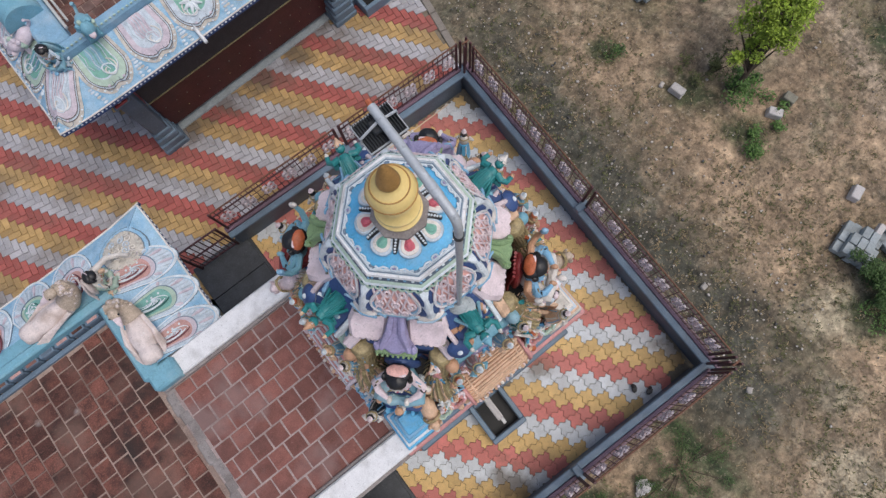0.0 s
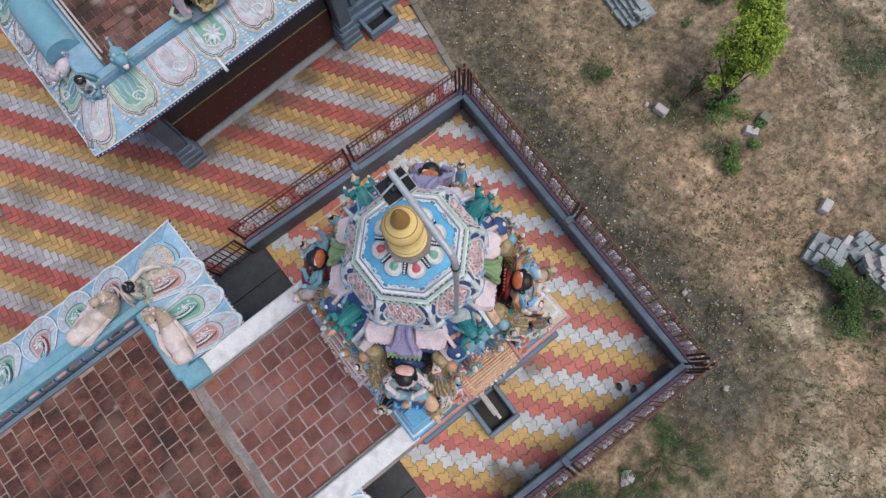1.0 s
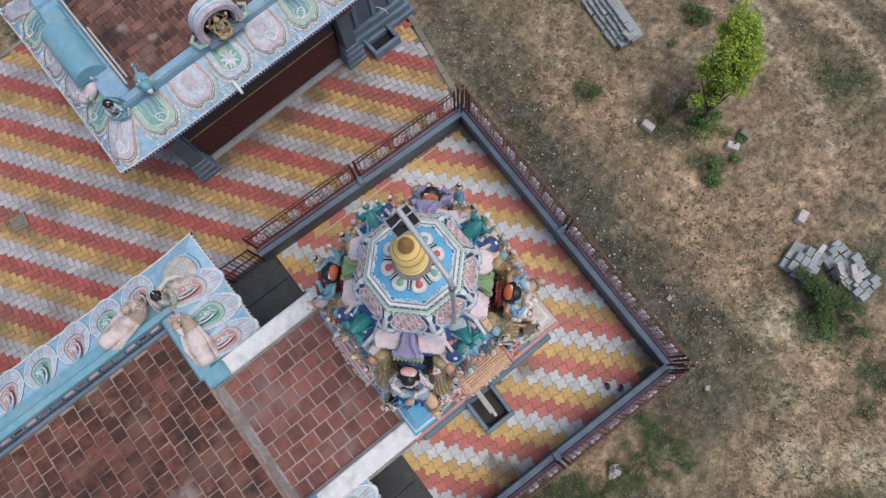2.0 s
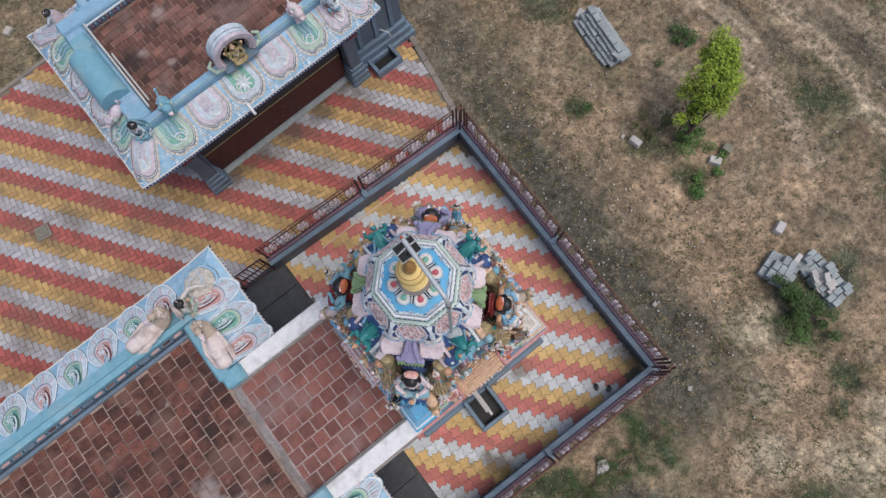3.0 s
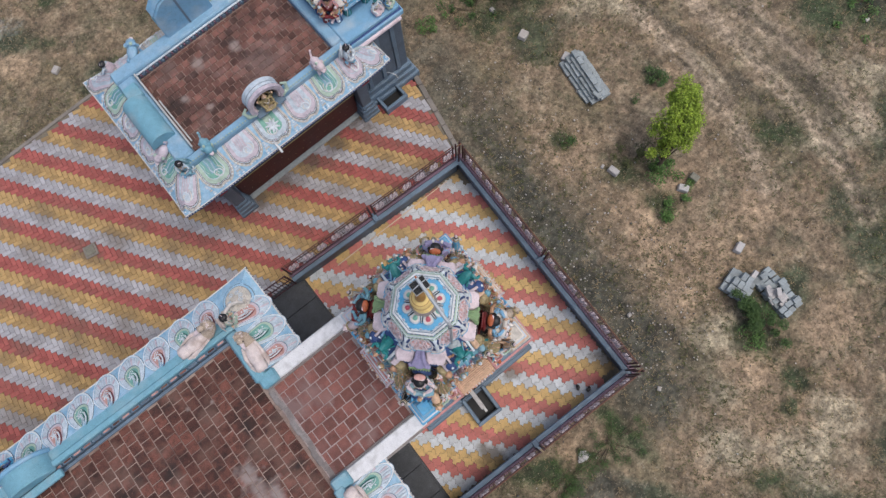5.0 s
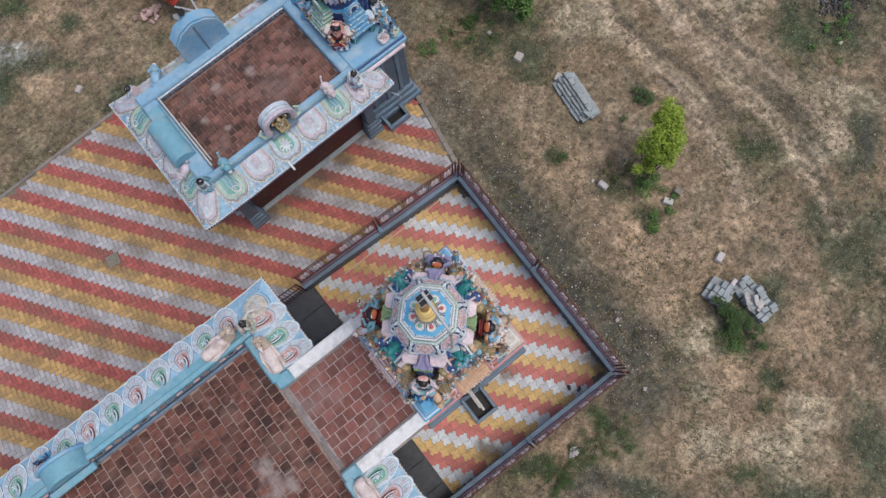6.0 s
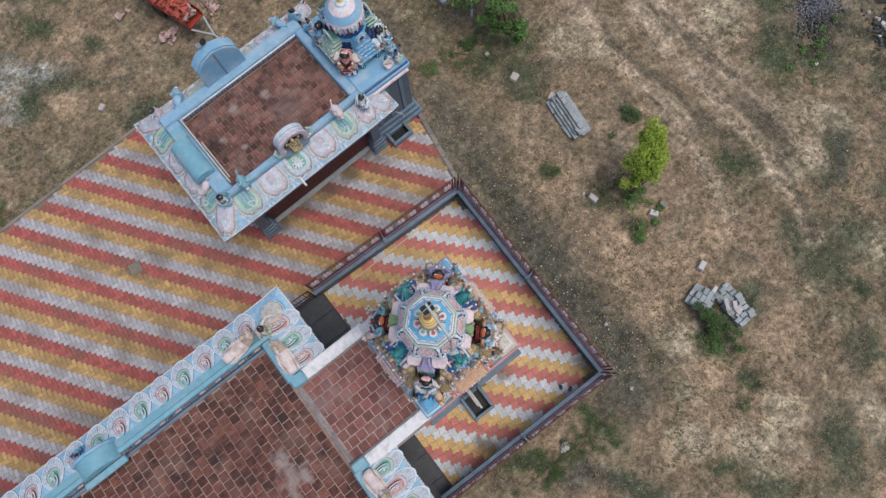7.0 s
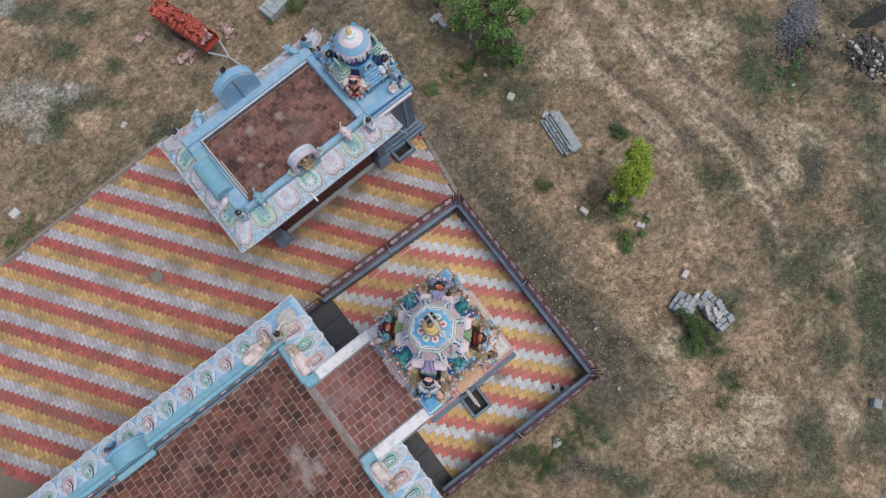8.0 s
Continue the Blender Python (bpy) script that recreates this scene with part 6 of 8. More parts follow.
for i, (sx, sy) in enumerate(DIAG):
    d = T @ pose(0, 0, 0, 0, 0, math.degrees(math.atan2(sy, sx)))
    bb = Build()
    corner_figure(bb, 0.86, **CORNER[i])
    whole("deity_statue", bb, d @ pose(1.27, 0, 6.22), CORNER_TEXT[i], "statue", ON_TOWER)
    bb = Build()
    standing(bb, Matrix(), 0.56, "cream", ("black", "straw", "blue", "cream")[i], "black", "sky")
    whole("attendant_statue", bb, d @ pose(1.66, -0.34, 5.5, 0, 12, 0), "small standing attendant statue beside a corner figure", "statue", ON_TOWER)
    beast = Build()
    body = ("straw", "tan", "cream", "blush")[i]
    beast.ball((0, 0, 0.14), (0.22, 0.12, 0.14), M[body], 10, 7)
    beast.ball((0.22, 0, 0.22), (0.10, 0.09, 0.11), M[body], 9, 6)
    for q in (-1, 1):
        beast.tube([(0.12, q * 0.07, 0.12), (0.14, q * 0.08, 0.0)], 0.035, M["straw"], 6)
        beast.tube([(-0.14, q * 0.07, 0.12), (-0.15, q * 0.08, 0.0)], 0.035, M["straw"], 6)
    beast.ball((0.30, 0, 0.19), (0.06, 0.05, 0.05), M["cream"], 8, 5)
    for q in (-1, 1):
        beast.ball((0.20, q * 0.09, 0.30), (0.03, 0.025, 0.05), M[body], 7, 5)
    beast.tube([(-0.20, 0, 0.18), (-0.30, 0.04, 0.22), (-0.30, 0.10, 0.12)], [0.03, 0.022, 0.03], M[body], 6)
    beast.tube([(0.10 + 0.03 * math.cos(a), 0.12 * math.sin(a), 0.20 + 0.12 * math.cos(a)) for a in [math.tau * j / 10 for j in range(10)]], 0.022, M["ochre"], 5, None, True)
    carve(beast, 0, 0.014)
    whole("beast_statue", beast, d @ pose(1.56, 0.27, 5.62, 0, 20, 30) @ Matrix.Diagonal((0.8, 0.8, 0.8, 1)), "crouching pale beast statue at a tower corner", "statue", ON_TOWER)
for s in range(4):
    side = T @ pose(0, 0, 0, 0, 0, 90 * s)
    bb = leaning(Build(), "teal", ("skin", "cream", "straw", "cream")[s], ("cream", "straw", "skin", "aqua")[s], ("teal", "sky", "teal", "aqua")[s])
    whole("side_statue", bb, side @ pose(0.84, 0.02, 7.32, 0, 64, (4, -12, 8, -5)[s]) @ Matrix.Diagonal((0.46, 0.46, 0.46, 1)), "teal robed statue leaning out over a blue panel", "statue", ON_TOWER)
    shield = Build().lathe([(0.10, 0.0), (0.12, 0.02), (0.10, 0.05), (0.03, 0.075)], [M["pale"], M["deep_blue"], M["deep_blue"]], 14)
    shield.ball((0.0, 0.0, 0.075), (0.03, 0.03, 0.02), M["pale"], 8, 5)
    part("shield", shield, tower, "navy round shield beside a robed statue", m=side @ pose(1.06, -0.24, 7.12, 18, 46, 0))
    for q, sk, dr, hr in ((-0.44, "skin", ("pink", "sky", "orange", "aqua")[s], "orange"), (0.44, "cream", ("aqua", "straw", "sky", "teal")[s], "black"), (0.2, "straw", "sky", "straw"), (-0.2, "aqua", "pink", "cream")):
        bb = Build()
        standing(bb, Matrix(), 0.52, sk, dr, hr, "cream")
        whole("attendant_statue", bb, side @ pose(1.20 + 0.04 * (abs(q) < 0.3), q, 6.18, 0, 14, 0), "small painted attendant statue on a tower ledge", "statue", ON_TOWER)
    for q, col in ((-0.84, "straw"), (-0.62, "blush"), (0.64, "cream"), (0.86, "pale")):
        bb = Build()
        figure(bb, Matrix(), 0.44, col, (("sky", "pink", "blue", "mint")[(s + int(q * 10)) % 4]), ("straw", "cream", "black")[int(abs(q) * 10) % 3], ("straw", "aqua", "blush")[int(abs(q) * 10) % 3], 2)
        whole("attendant_statue", bb, side @ pose(1.40, q, 5.10, 0, 8, 0), "small seated attendant statue on a tower ledge", "statue", ON_TOWER)
    # crowded small relief between the ledges
    rr = random.Random(40 + s)
    b = Build()
    for k in range(330):
        u, y = rr.random(), rr.uniform(-0.85, 0.85)
        m = M[rr.choice(("cream", "blush", "straw", "sky", "blush", "pale", "aqua", "skin", "blue", "mint", "pale", "teal", "blue", "pink", "cream", "orange", "white", "sky", "mid_blue"))]
        spot = side @ pose(1.02 + (0.46 if abs(y) > 0.55 else 0.24) * u, y * (0.62 + 0.42 * u), 6.85 - 1.75 * u, rr.uniform(-40, 40), rr.uniform(10, 70), rr.uniform(0, 180))
        kind = rr.random()
        if kind < 0.35:
            b.ball((0, 0, 0), (rr.uniform(0.025, 0.06), rr.uniform(0.02, 0.045), rr.uniform(0.02, 0.045)), m, 8, 5, spot)
        elif kind < 0.60:
            b.box((0, 0, 0), (rr.uniform(0.05, 0.16), rr.uniform(0.02, 0.05), rr.uniform(0.03, 0.06)), m, 0.010, spot)
        else:
            ln = rr.uniform(0.06, 0.14)
            b.tube([(-ln, 0, 0), (0, 0.03, 0.03), (ln, 0, 0)], [0.016, 0.026, 0.010], m, 6, spot)
    for k in range(22):
        u, y = rr.random(), rr.uniform(-0.24, 0.24)
        m = M[rr.choice(("teal", "aqua", "cream", "straw", "sky", "pale", "skin", "blush"))]
        spot = side @ pose(0.88 + 0.24 * u, y, 7.32 - 0.32 * u, rr.uniform(-40, 40), rr.uniform(20, 60), rr.uniform(0, 180))
        if k % 2:
            b.ball((0, 0, 0), (rr.uniform(0.03, 0.06), rr.uniform(0.025, 0.05), rr.uniform(0.03, 0.05)), m, 8, 5, spot)
        else:
            ln = rr.uniform(0.05, 0.11)
            b.tube([(-ln, 0, 0), (0, 0.03, 0.03), (ln, 0, 0)], [0.018, 0.028, 0.014], m, 6, spot)
    carve(b, 0, 0.012, 16.0)
    tagged(part("side_relief", b, tower, "crowded small painted relief"), kind="stuff")

# ------------------------------------------------------------------ lamp mast on the tower
mast = thing("lamp_mast", pose(0.45, 0.49, 7.6), "galvanised pipe mast with cranked arm and floodlight", "street lamp")
part("pole", Build().tube([(0, 0, -0.2), (0.06, 0.04, 1.4), (0.085, 0.07, 2.2), (0.09, 0.09, 2.28), (0.095, 0.13, 2.31)], [0.024, 0.024, 0.026, 0.028, 0.028], M["grey_metal"], 12), mast)
part("arm", Build().tube([(0.094, 0.12, 2.305), (0.10, 0.18, 2.315), (0.13, 0.5, 2.315), (0.165, 0.87, 2.315)], 0.028, M["grey_metal"], 12), mast)
part("sleeve", Build().tube([(0.105, 0.24, 2.315), (0.115, 0.34, 2.315)], 0.032, M["grey_metal"], 12), mast)
part("collar", Build().tube([(0.08, 0.065, 2.05), (0.082, 0.068, 2.09)], 0.033, M["dark_metal"], 12), mast)
part("foot", Build().ball((0, 0, -0.17), (0.105, 0.09, 0.05), M["block"], 14, 8).ball((0.05, -0.05, -0.19), (0.08, 0.10, 0.03), M["block"], 12, 7), mast, "grey mortar collar round the mast")
part("tip", Build().tube([(0.165, 0.87, 2.315), (0.17, 0.91, 2.32)], 0.016, M["orange"], 8), mast, "orange plug at the pipe end")
LAMP = pose(0.135, 0.785, 2.20, 0, 0, -4)
head = part("floodlight", Build().box((0, 0, 0), (0.25, 0.20, 0.05), M["dark_metal"], 0.012, LAMP), mast, "dark finned floodlight")
fins = Build()
for i in range(15):
    fins.box((-0.115 + 0.0165 * i, 0, 0.035), (0.005, 0.195, 0.03), M["dark_metal"], 0.001, LAMP)
tagged(part("cooling_fins", fins, head), kind="stuff")
part("driver_box", Build().box((0, 0, 0.05), (0.10, 0.09, 0.045), M["dark_metal"], 0.01, LAMP), head)
part("frame", Build().tube([(-0.125, -0.10, 0.02), (0.125, -0.10, 0.02), (0.125, 0.10, 0.02), (-0.125, 0.10, 0.02)], 0.008, M["grey_metal"], 6, LAMP, True), head)
part("bracket", Build().tube([(0.01, 0.785, 2.20), (0.01, 0.785, 2.26), (0.135, 0.785, 2.30), (0.26, 0.785, 2.26), (0.26, 0.785, 2.20)], 0.009, M["grey_metal"], 6), mast)

# ------------------------------------------------------------------ smaller pavilion
S = SHRINE
shrine = thing("temple_pavilion", None, "smaller temple pavilion with tiled roof and painted eaves", "building")
part("plinth", Build().box((0.1, 0.08, 0.05), (5.0, 4.04, 0.14), M["block"], 0.03, S), shrine, "worn concrete plinth")
part("wall", Build().box((0.1, 0.05, 1.75), (4.6, 3.75, 3.0), M["maroon_wall"], 0.03, S), shrine, "oxblood red pavilion wall")
part("frieze", Build().box((0.1, -1.835, 2.30), (4.58, 0.03, 1.74), M["dull_black"], 0.004, S), shrine, "black painted band above the gold line")
trimb = Build()
trimb.box((0.1, -1.85, 1.42), (4.58, 0.05, 0.018), M["ochre"], 0.004, S)
part("gold_line", trimb, shrine, "thin gold line on the red wall")
studs = Build()
for i in range(15):
    studs.ball((-2.0 + 0.29 * i, -1.835, 0.97), (0.012, 0.012, 0.012), M["olive"], 6, 4, S)
    studs.ball((-1.86 + 0.29 * i, -1.835, 0.6), (0.010, 0.012, 0.010), M["ochre"], 6, 4, S)
tagged(part("wall_studs", studs, shrine, "row of small white studs"), kind="stuff")
for x, wd in ((-2.42, 0.62), (2.62, 0.62)):
    b = Build()
    for z, k, h in ((0.12, 1.0, 0.24), (0.34, 0.92, 0.22), (0.55, 0.82, 0.2), (0.74, 0.70, 0.18)):
        b.box((x, -1.95, z), (wd * k, wd * k, h), M["slate_light"], 0.03, S)
    pillar = part("pillar", Build().box((x, -1.95, 1.8), (0.36, 0.36, 2.1), M["slate_paint"], 0.03, S), shrine, "slate-blue square pillar")
    part("foot", b, pillar, "stepped slate-blue pillar foot")
    b = Build()
    b.box((x, -1.95, 2.75), (0.5, 0.5, 0.25), M["slate_light"], 0.03, S)
    b.box((x, -2.30, 2.72), (0.34, 0.5, 0.06), M["slate_paint"], 0.01, S)
    b.box((x, -2.45, 2.78), (0.26, 0.22, 0.05), M["red"], 0.01, S)
    b.tube([(x + 0.07 * math.cos(a), -2.45 + 0.06 * math.sin(a), 2.81) for a in [math.tau * i / 10 for i in range(10)]], 0.018, M["pale"], 6, S, True)
    part("capital", b, pillar, "bracketed slate-blue capital")
SR_PAR, SR_TILE, SR_RIM = 3.76, 3.46, 3.02
IX0, IX1, IY0, IY1 = -2.25, 2.42, -1.58, 1.40
OX, OY, CW = 2.76, 1.83, 0.78
part("roof_slab", Build().box((0, 0, 3.18), (2 * OX, 2 * OY, 0.36), M["slate_paint"], 0.02, S), shrine)
sroof = part("roof", Build().box(((IX0 + IX1) / 2, (IY0 + IY1) / 2, 3.40), (IX1 - IX0, IY1 - IY0, 0.1), M["tile_joint"], 0.01, S), shrine, "mortar bed of the tiled roof")
zc, zh = (SR_PAR + 3.2) / 2, SR_PAR - 3.2
for cx, cy, sx, sy, m in ((0, (IY0 - OY) / 2, 2 * OX, OY + IY0, "powder"), (0, (IY1 + OY) / 2, 2 * OX, OY - IY1, "powder"), ((IX0 - OX) / 2, (IY0 + IY1) / 2, OX + IX0, IY1 - IY0 - 0.004, "powder"), ((IX1 + OX) / 2, (IY0 + IY1) / 2, OX - IX1, IY1 - IY0 - 0.004, "powder")):
    part("parapet", Build().box((cx, cy, zc), (sx, sy, zh), M[m], 0.05, S), shrine, "pale aqua parapet beside the roof")
b = Build()
for i in range(44):
    b.box((-2.2 + 0.105 * i, IY1 - 0.05, SR_TILE + 0.08), (0.07, 0.06, 0.12), M["purple_paint" if i % 2 else "slate_light"], 0.01, S)
b.box(((IX0 + IX1) / 2, IY1 - 0.03, SR_TILE + 0.18), (IX1 - IX0, 0.05, 0.04), M["pale"], 0.01, S)
part("cell_course", b, shrine, "small moulded cells under the parapet")
b = Build()
b.tube([(IX0 + 0.06, IY1 - 0.1, SR_PAR + 0.04), (IX0 + 0.06, IY0 + 0.1, SR_PAR + 0.04)], 0.028, M["tarnish"], 8, S)
b.tube([(IX0 + 0.14, 0.2, SR_PAR + 0.04), (IX0 + 0.14, IY0 + 0.3, SR_PAR - 0.05)], 0.022, M["tarnish"], 8, S)
part("pipe", b, shrine, "white plastic pipe along the parapet")


def beads(owner, tf, length, m):
    row = Build()
    for i in range(int(length / 0.09)):
        row.ball((-length / 2 + 0.09 * (i + 0.5), 0, 0), (0.028, 0.02, 0.022), m, 6, 4, tf)
    return tagged(part("bead_row", row, owner), kind="stuff")


beads(shrine, S @ pose(0, -OY + 0.03, SR_PAR + 0.01), 5.6, M["mint"])
south = S @ pose(0, -OY, 0) @ Matrix.Diagonal((1, -1, 1, 1))
cornice_side(shrine, south, -OX, OX, 1.0, 1.0, CW, 3.55, 3.55 - SR_RIM,
             [(-2.15, 0.46, "green"), (-1.18, 0.48, "white"), (-0.2, 0.48, "lotus"), (0.78, 0.48, "white"), (1.72, 0.44, "green"), (2.52, 0.36, "pink")], True, 0.12)
north = S @ pose(0, OY, 0)
cornice_side(shrine, north, -OX, OX, 1.0, 1.0, CW, 3.55, 3.55 - SR_RIM,
             [(-2.15, 0.46, "white"), (-1.2, 0.46, "cream"), (-0.25, 0.46, "white"), (0.7, 0.46, "cream"), (1.65, 0.46, "white"), (2.5, 0.38, "pink")], True, 0.12)
west = S @ pose(-OX, 0, 0) @ Matrix(((0, -1, 0, 0), (1, 0, 0, 0), (0, 0, 1, 0), (0, 0, 0, 1)))
cornice_side(shrine, west, -OY, OY, 1.0, 1.0, CW, 3.55, 3.55 - SR_RIM,
             [(-1.36, 0.42, "green"), (-0.48, 0.44, "white"), (0.42, 0.44, "white"), (1.32, 0.44, "green")], True, 0.12)
east = S @ pose(OX, 0, 0) @ Matrix(((0, 1, 0, 0), (1, 0, 0, 0), (0, 0, 1, 0), (0, 0, 0, 1)))
cornice_side(shrine, east, -OY, -1.40, 1.0, 0.0, CW, 3.55, 3.55 - SR_RIM, [(-1.75, 0.33, "green")], True, 0.12)
for sx, sy in ((-1, -1), (1, -1), (-1, 1), (1, 1)):
    corner = S @ pose(sx * OX, sy * OY, 0, 0, 0, math.degrees(math.atan2(sy, sx)) - 90)
    part("corner_petal", petal(corner_surface(CW, 3.55, 3.55 - SR_RIM, 0.12), 0.0, 0.36, "white", corner, 0.90), shrine, "pale petal on the eave corner")
# rain spout through the south eave
part("spout", Build().tube([(-0.45, -OY + 0.1, 3.30), (-0.45, -OY - CW - 0.22, 3.12)], 0.035, M["white"], 10, S), shrine, "white rain spout")

# vaulted block on the west parapet
b = Build()
n = 14
ring = [(-2.72 + 0.36 * math.cos(math.pi * i / n) + 0.05, 3.74 + 0.36 * math.sin(math.pi * i / n)) for i in range(n + 1)]
vs = [(x, y, z) for y in (-0.86, 0.56) for x, z in ring]
k = n + 1
b.add(vs, [(i, i + 1, k + i + 1, k + i) for i in range(n)] + [tuple(range(n, -1, -1)), tuple(range(k, 2 * k))], M["aqua"], S)
b.box((-2.52, 0.82, 3.82), (0.42, 0.46, 0.22), M["aqua"], 0.03, S)
part("vault", b, shrine, "smooth pale aqua vaulted block")
# arched back of the gable on the north parapet
b = Build()
pts = [(-0.76, 0.0), (-0.76, 0.62), (-0.70, 0.90), (-0.42, 1.18), (0.0, 1.32), (0.42, 1.18), (0.70, 0.90), (0.76, 0.62), (0.76, 0.0)]
gt = S @ pose(-0.10, 1.78, 3.70, 90, 0, 0)
b.prism(pts, -0.16, 0.16, M["sky"], gt, 0.03, M["aqua"])
b.prism([(x * 1.03, z * 1.03 + 0.015) for x, z in pts[2:-2]] + [(x * 0.93, z * 0.93) for x, z in reversed(pts[2:-2])], -0.2, 0.13, M["sky"], gt)
b.box((0.0, 0.6, 0.165), (0.06, 1.2, 0.02), M["slate_light"], 0.005, gt)
part("gable", b, shrine, "sky blue arched gable back")
b = Build()
b.tube([(-0.12, 1.95, 4.9), (-0.14, 2.05, 5.2)], 0.02, M["dark_metal"], 6, S)
b.lathe([(0.03, 0), (0.10, 0.12), (0.11, 0.13)], M["dark_metal"], 10, S @ pose(-0.14, 2.05, 5.17, 70, 0, 20))
b.lathe([(0.03, 0), (0.08, 0.10), (0.09, 0.11)], M["grey_metal"], 10, S @ pose(-0.22, 2.02, 5.15, 70, 0, -40))
whole("horn_loudspeaker", b, None, "small dark horn loudspeakers on the gable", "loudspeaker")

# horseshoe niche on the south parapet
niche = thing("parapet_niche", S @ pose(0.08, -1.72, SR_PAR - 0.02), "pale horseshoe niche with a gilded statue inside", "niche")
b = Build()
arch = [(0.44 * math.cos(a), 0.32 + 0.44 * math.sin(a)) for a in [radians(-30 + 240 * i / 20) for i in range(21)]]
for r, y0, y1, m in ((1.10, -0.16, 0.16, "blush"), (1.22, -0.20, -0.10, "eave_blush"), (1.16, -0.06, 0.02, "eave_pale"), (1.18, 0.04, 0.18, "eave_pale")):
    inner = [(x * (r - 0.24), 0.32 + (z - 0.32) * (r - 0.24)) for x, z in arch]
    outer = [(x * r, 0.32 + (z - 0.32) * r) for x, z in arch]
    vs = [(x, y0, z) for x, z in outer] + [(x, y1, z) for x, z in outer] + [(x, y1, z) for x, z in inner] + [(x, y0, z) for x, z in inner]
    q = len(arch)
    b.add(vs, [((j * q + i), (j * q + i + 1), ((j + 1) % 4) * q + i + 1, ((j + 1) % 4) * q + i) for j in range(4) for i in range(q - 1)] + [(0, q, 2 * q, 3 * q), (q - 1, 4 * q - 1, 3 * q - 1, 2 * q - 1)], M[m])
part("arch", b, niche, "pale lilac ribbed arch")
b = Build()
b.lathe([(0.42, -0.02), (0.42, 0.02)], M["black"], 20, pose(0, 0.10, 0.32, 90, 0, 0))
b.box((0, -0.1, 0.02), (0.9, 0.4, 0.05), M["slate_light"], 0.015)
part("back", b, niche)
b = Build()
for q in (-1, 1):
    part("scroll", Build().tube([(q * 0.44, -0.16, 0.12), (q * 0.62, -0.12, 0.10), (q * 0.68, -0.05, 0.28), (q * 0.56, 0.0, 0.34)], [0.07, 0.06, 0.05, 0.03], M["mint"], 8), niche)
b = Build()
figure(b, pose(0, 0, 0, 0, 0, -90), 0.62, "ochre", "ochre", "ochre", "straw", 4, "ochre", "tan")
whole("niche_statue", b, S @ pose(0.08, -1.86, SR_PAR + 0.02), "gilded dancing statue inside the parapet niche", "statue", "statues on the pavilion")

# corner figures and animals on the parapet
for x, y, z, a, dr in ((-2.66, -1.76, 3.60, -135, "aqua"), (2.56, -2.02, 3.62, -45, "pale"), (-2.68, 2.16, 3.30, 135, "blush"), (2.78, 1.88, 3.52, 45, "sky")):
    bb = Build()
    corner_figure(bb, 0.62, "pale" if dr != "aqua" else "tan", dr, "eave_pale", dr, "black", ("aqua", "eave_pale", "sky"), 2, int(a))
    whole("parapet_statue", bb, S @ pose(x, y, z, 0, 8, a), "seated statue with black hair at a parapet corner", "statue", "statues on the pavilion")


def lion(m, body, label):
    bb = Build()
    bb.ball((0, 0, 0.17), (0.24, 0.13, 0.14), M[body], 12, 8)
    bb.ball((0.20, 0, 0.26), (0.13, 0.12, 0.14), M[body], 12, 8)
    for i in range(10):
        t = math.tau * i / 10
        bb.ball((0.14, 0.13 * math.cos(t), 0.26 + 0.13 * math.sin(t)), 0.05, M["mint" if i % 3 == 0 else body], 7, 5)
    bb.ball((0.32, 0, 0.22), (0.07, 0.06, 0.05), M["blush"], 8, 6)
    for sx, sy in ((0.16, 0.09), (0.16, -0.09), (-0.14, 0.10), (-0.14, -0.10)):
        bb.tube([(sx, sy, 0.16), (sx + 0.03, sy, 0.03), (sx + 0.08, sy, 0.02)], 0.045, M[body], 7)
    bb.tube([(-0.22, 0, 0.18), (-0.32, 0.05, 0.28), (-0.28, 0.06, 0.38)], [0.03, 0.025, 0.035], M[body], 6)
    carve(bb, 0, 0.014)
    whole("lion_statue", bb, m, label, "statue", "statues on the pavilion")


lion(S @ pose(-1.88, -1.76, SR_PAR, 0, 0, -90), "aqua", "small pale lion statue on the parapet")
lion(S @ pose(1.75, -1.82, SR_PAR, 0, 0, -90), "blush", "small pale lion statue on the parapet")
lion(S @ pose(-2.86, -1.02, SR_PAR - 0.22, 0, 12, 205) @ Matrix.Diagonal((0.95, 0.95, 0.95, 1)), "eave_blush", "blush lion statue on the west parapet")
lion(S @ pose(-1.87, 2.02, SR_PAR - 0.20, 0, 0, 60) @ Matrix.Diagonal((1.15, 1.15, 0.7, 1)), "powder", "powder blue bull statue on the north parapet")
lion(S @ pose(2.28, 2.0, SR_PAR - 0.16, 0, 0, 120) @ Matrix.Diagonal((1.0, 1.0, 0.7, 1)), "powder", "powder blue bull statue on the north parapet")

# ------------------------------------------------------------------ small tower behind the pavilion
T2 = pose(4.66, 10.22, 0, 0, 0, -2.0)
small = thing("small_temple_tower", None, "small blue sculpted temple tower with round dome", "tower")
b = Build()
for z0, z1, h in ((0.0, 0.3, 1.16), (0.3, 0.55, 1.08), (0.55, 0.8, 1.0)):
    b.box((0, 0, (z0 + z1) / 2), (2 * h, 2 * h + 1.3, z1 - z0), M["slate_light"], 0.03, T2)
part("plinth", b, small, "stepped slate-blue plinth")
part("sanctum_wall", Build().box((0, 0, 2.05), (1.86, 3.1, 2.6), M["slate_paint"], 0.03, T2), small)
b = Build()
for x in (-0.55, 0.0, 0.55):
    b.box((x, -1.57, 2.0), (0.14, 0.06, 2.3), M["slate_light"], 0.015, T2)
part("pilaster", b, small)
b = Build()
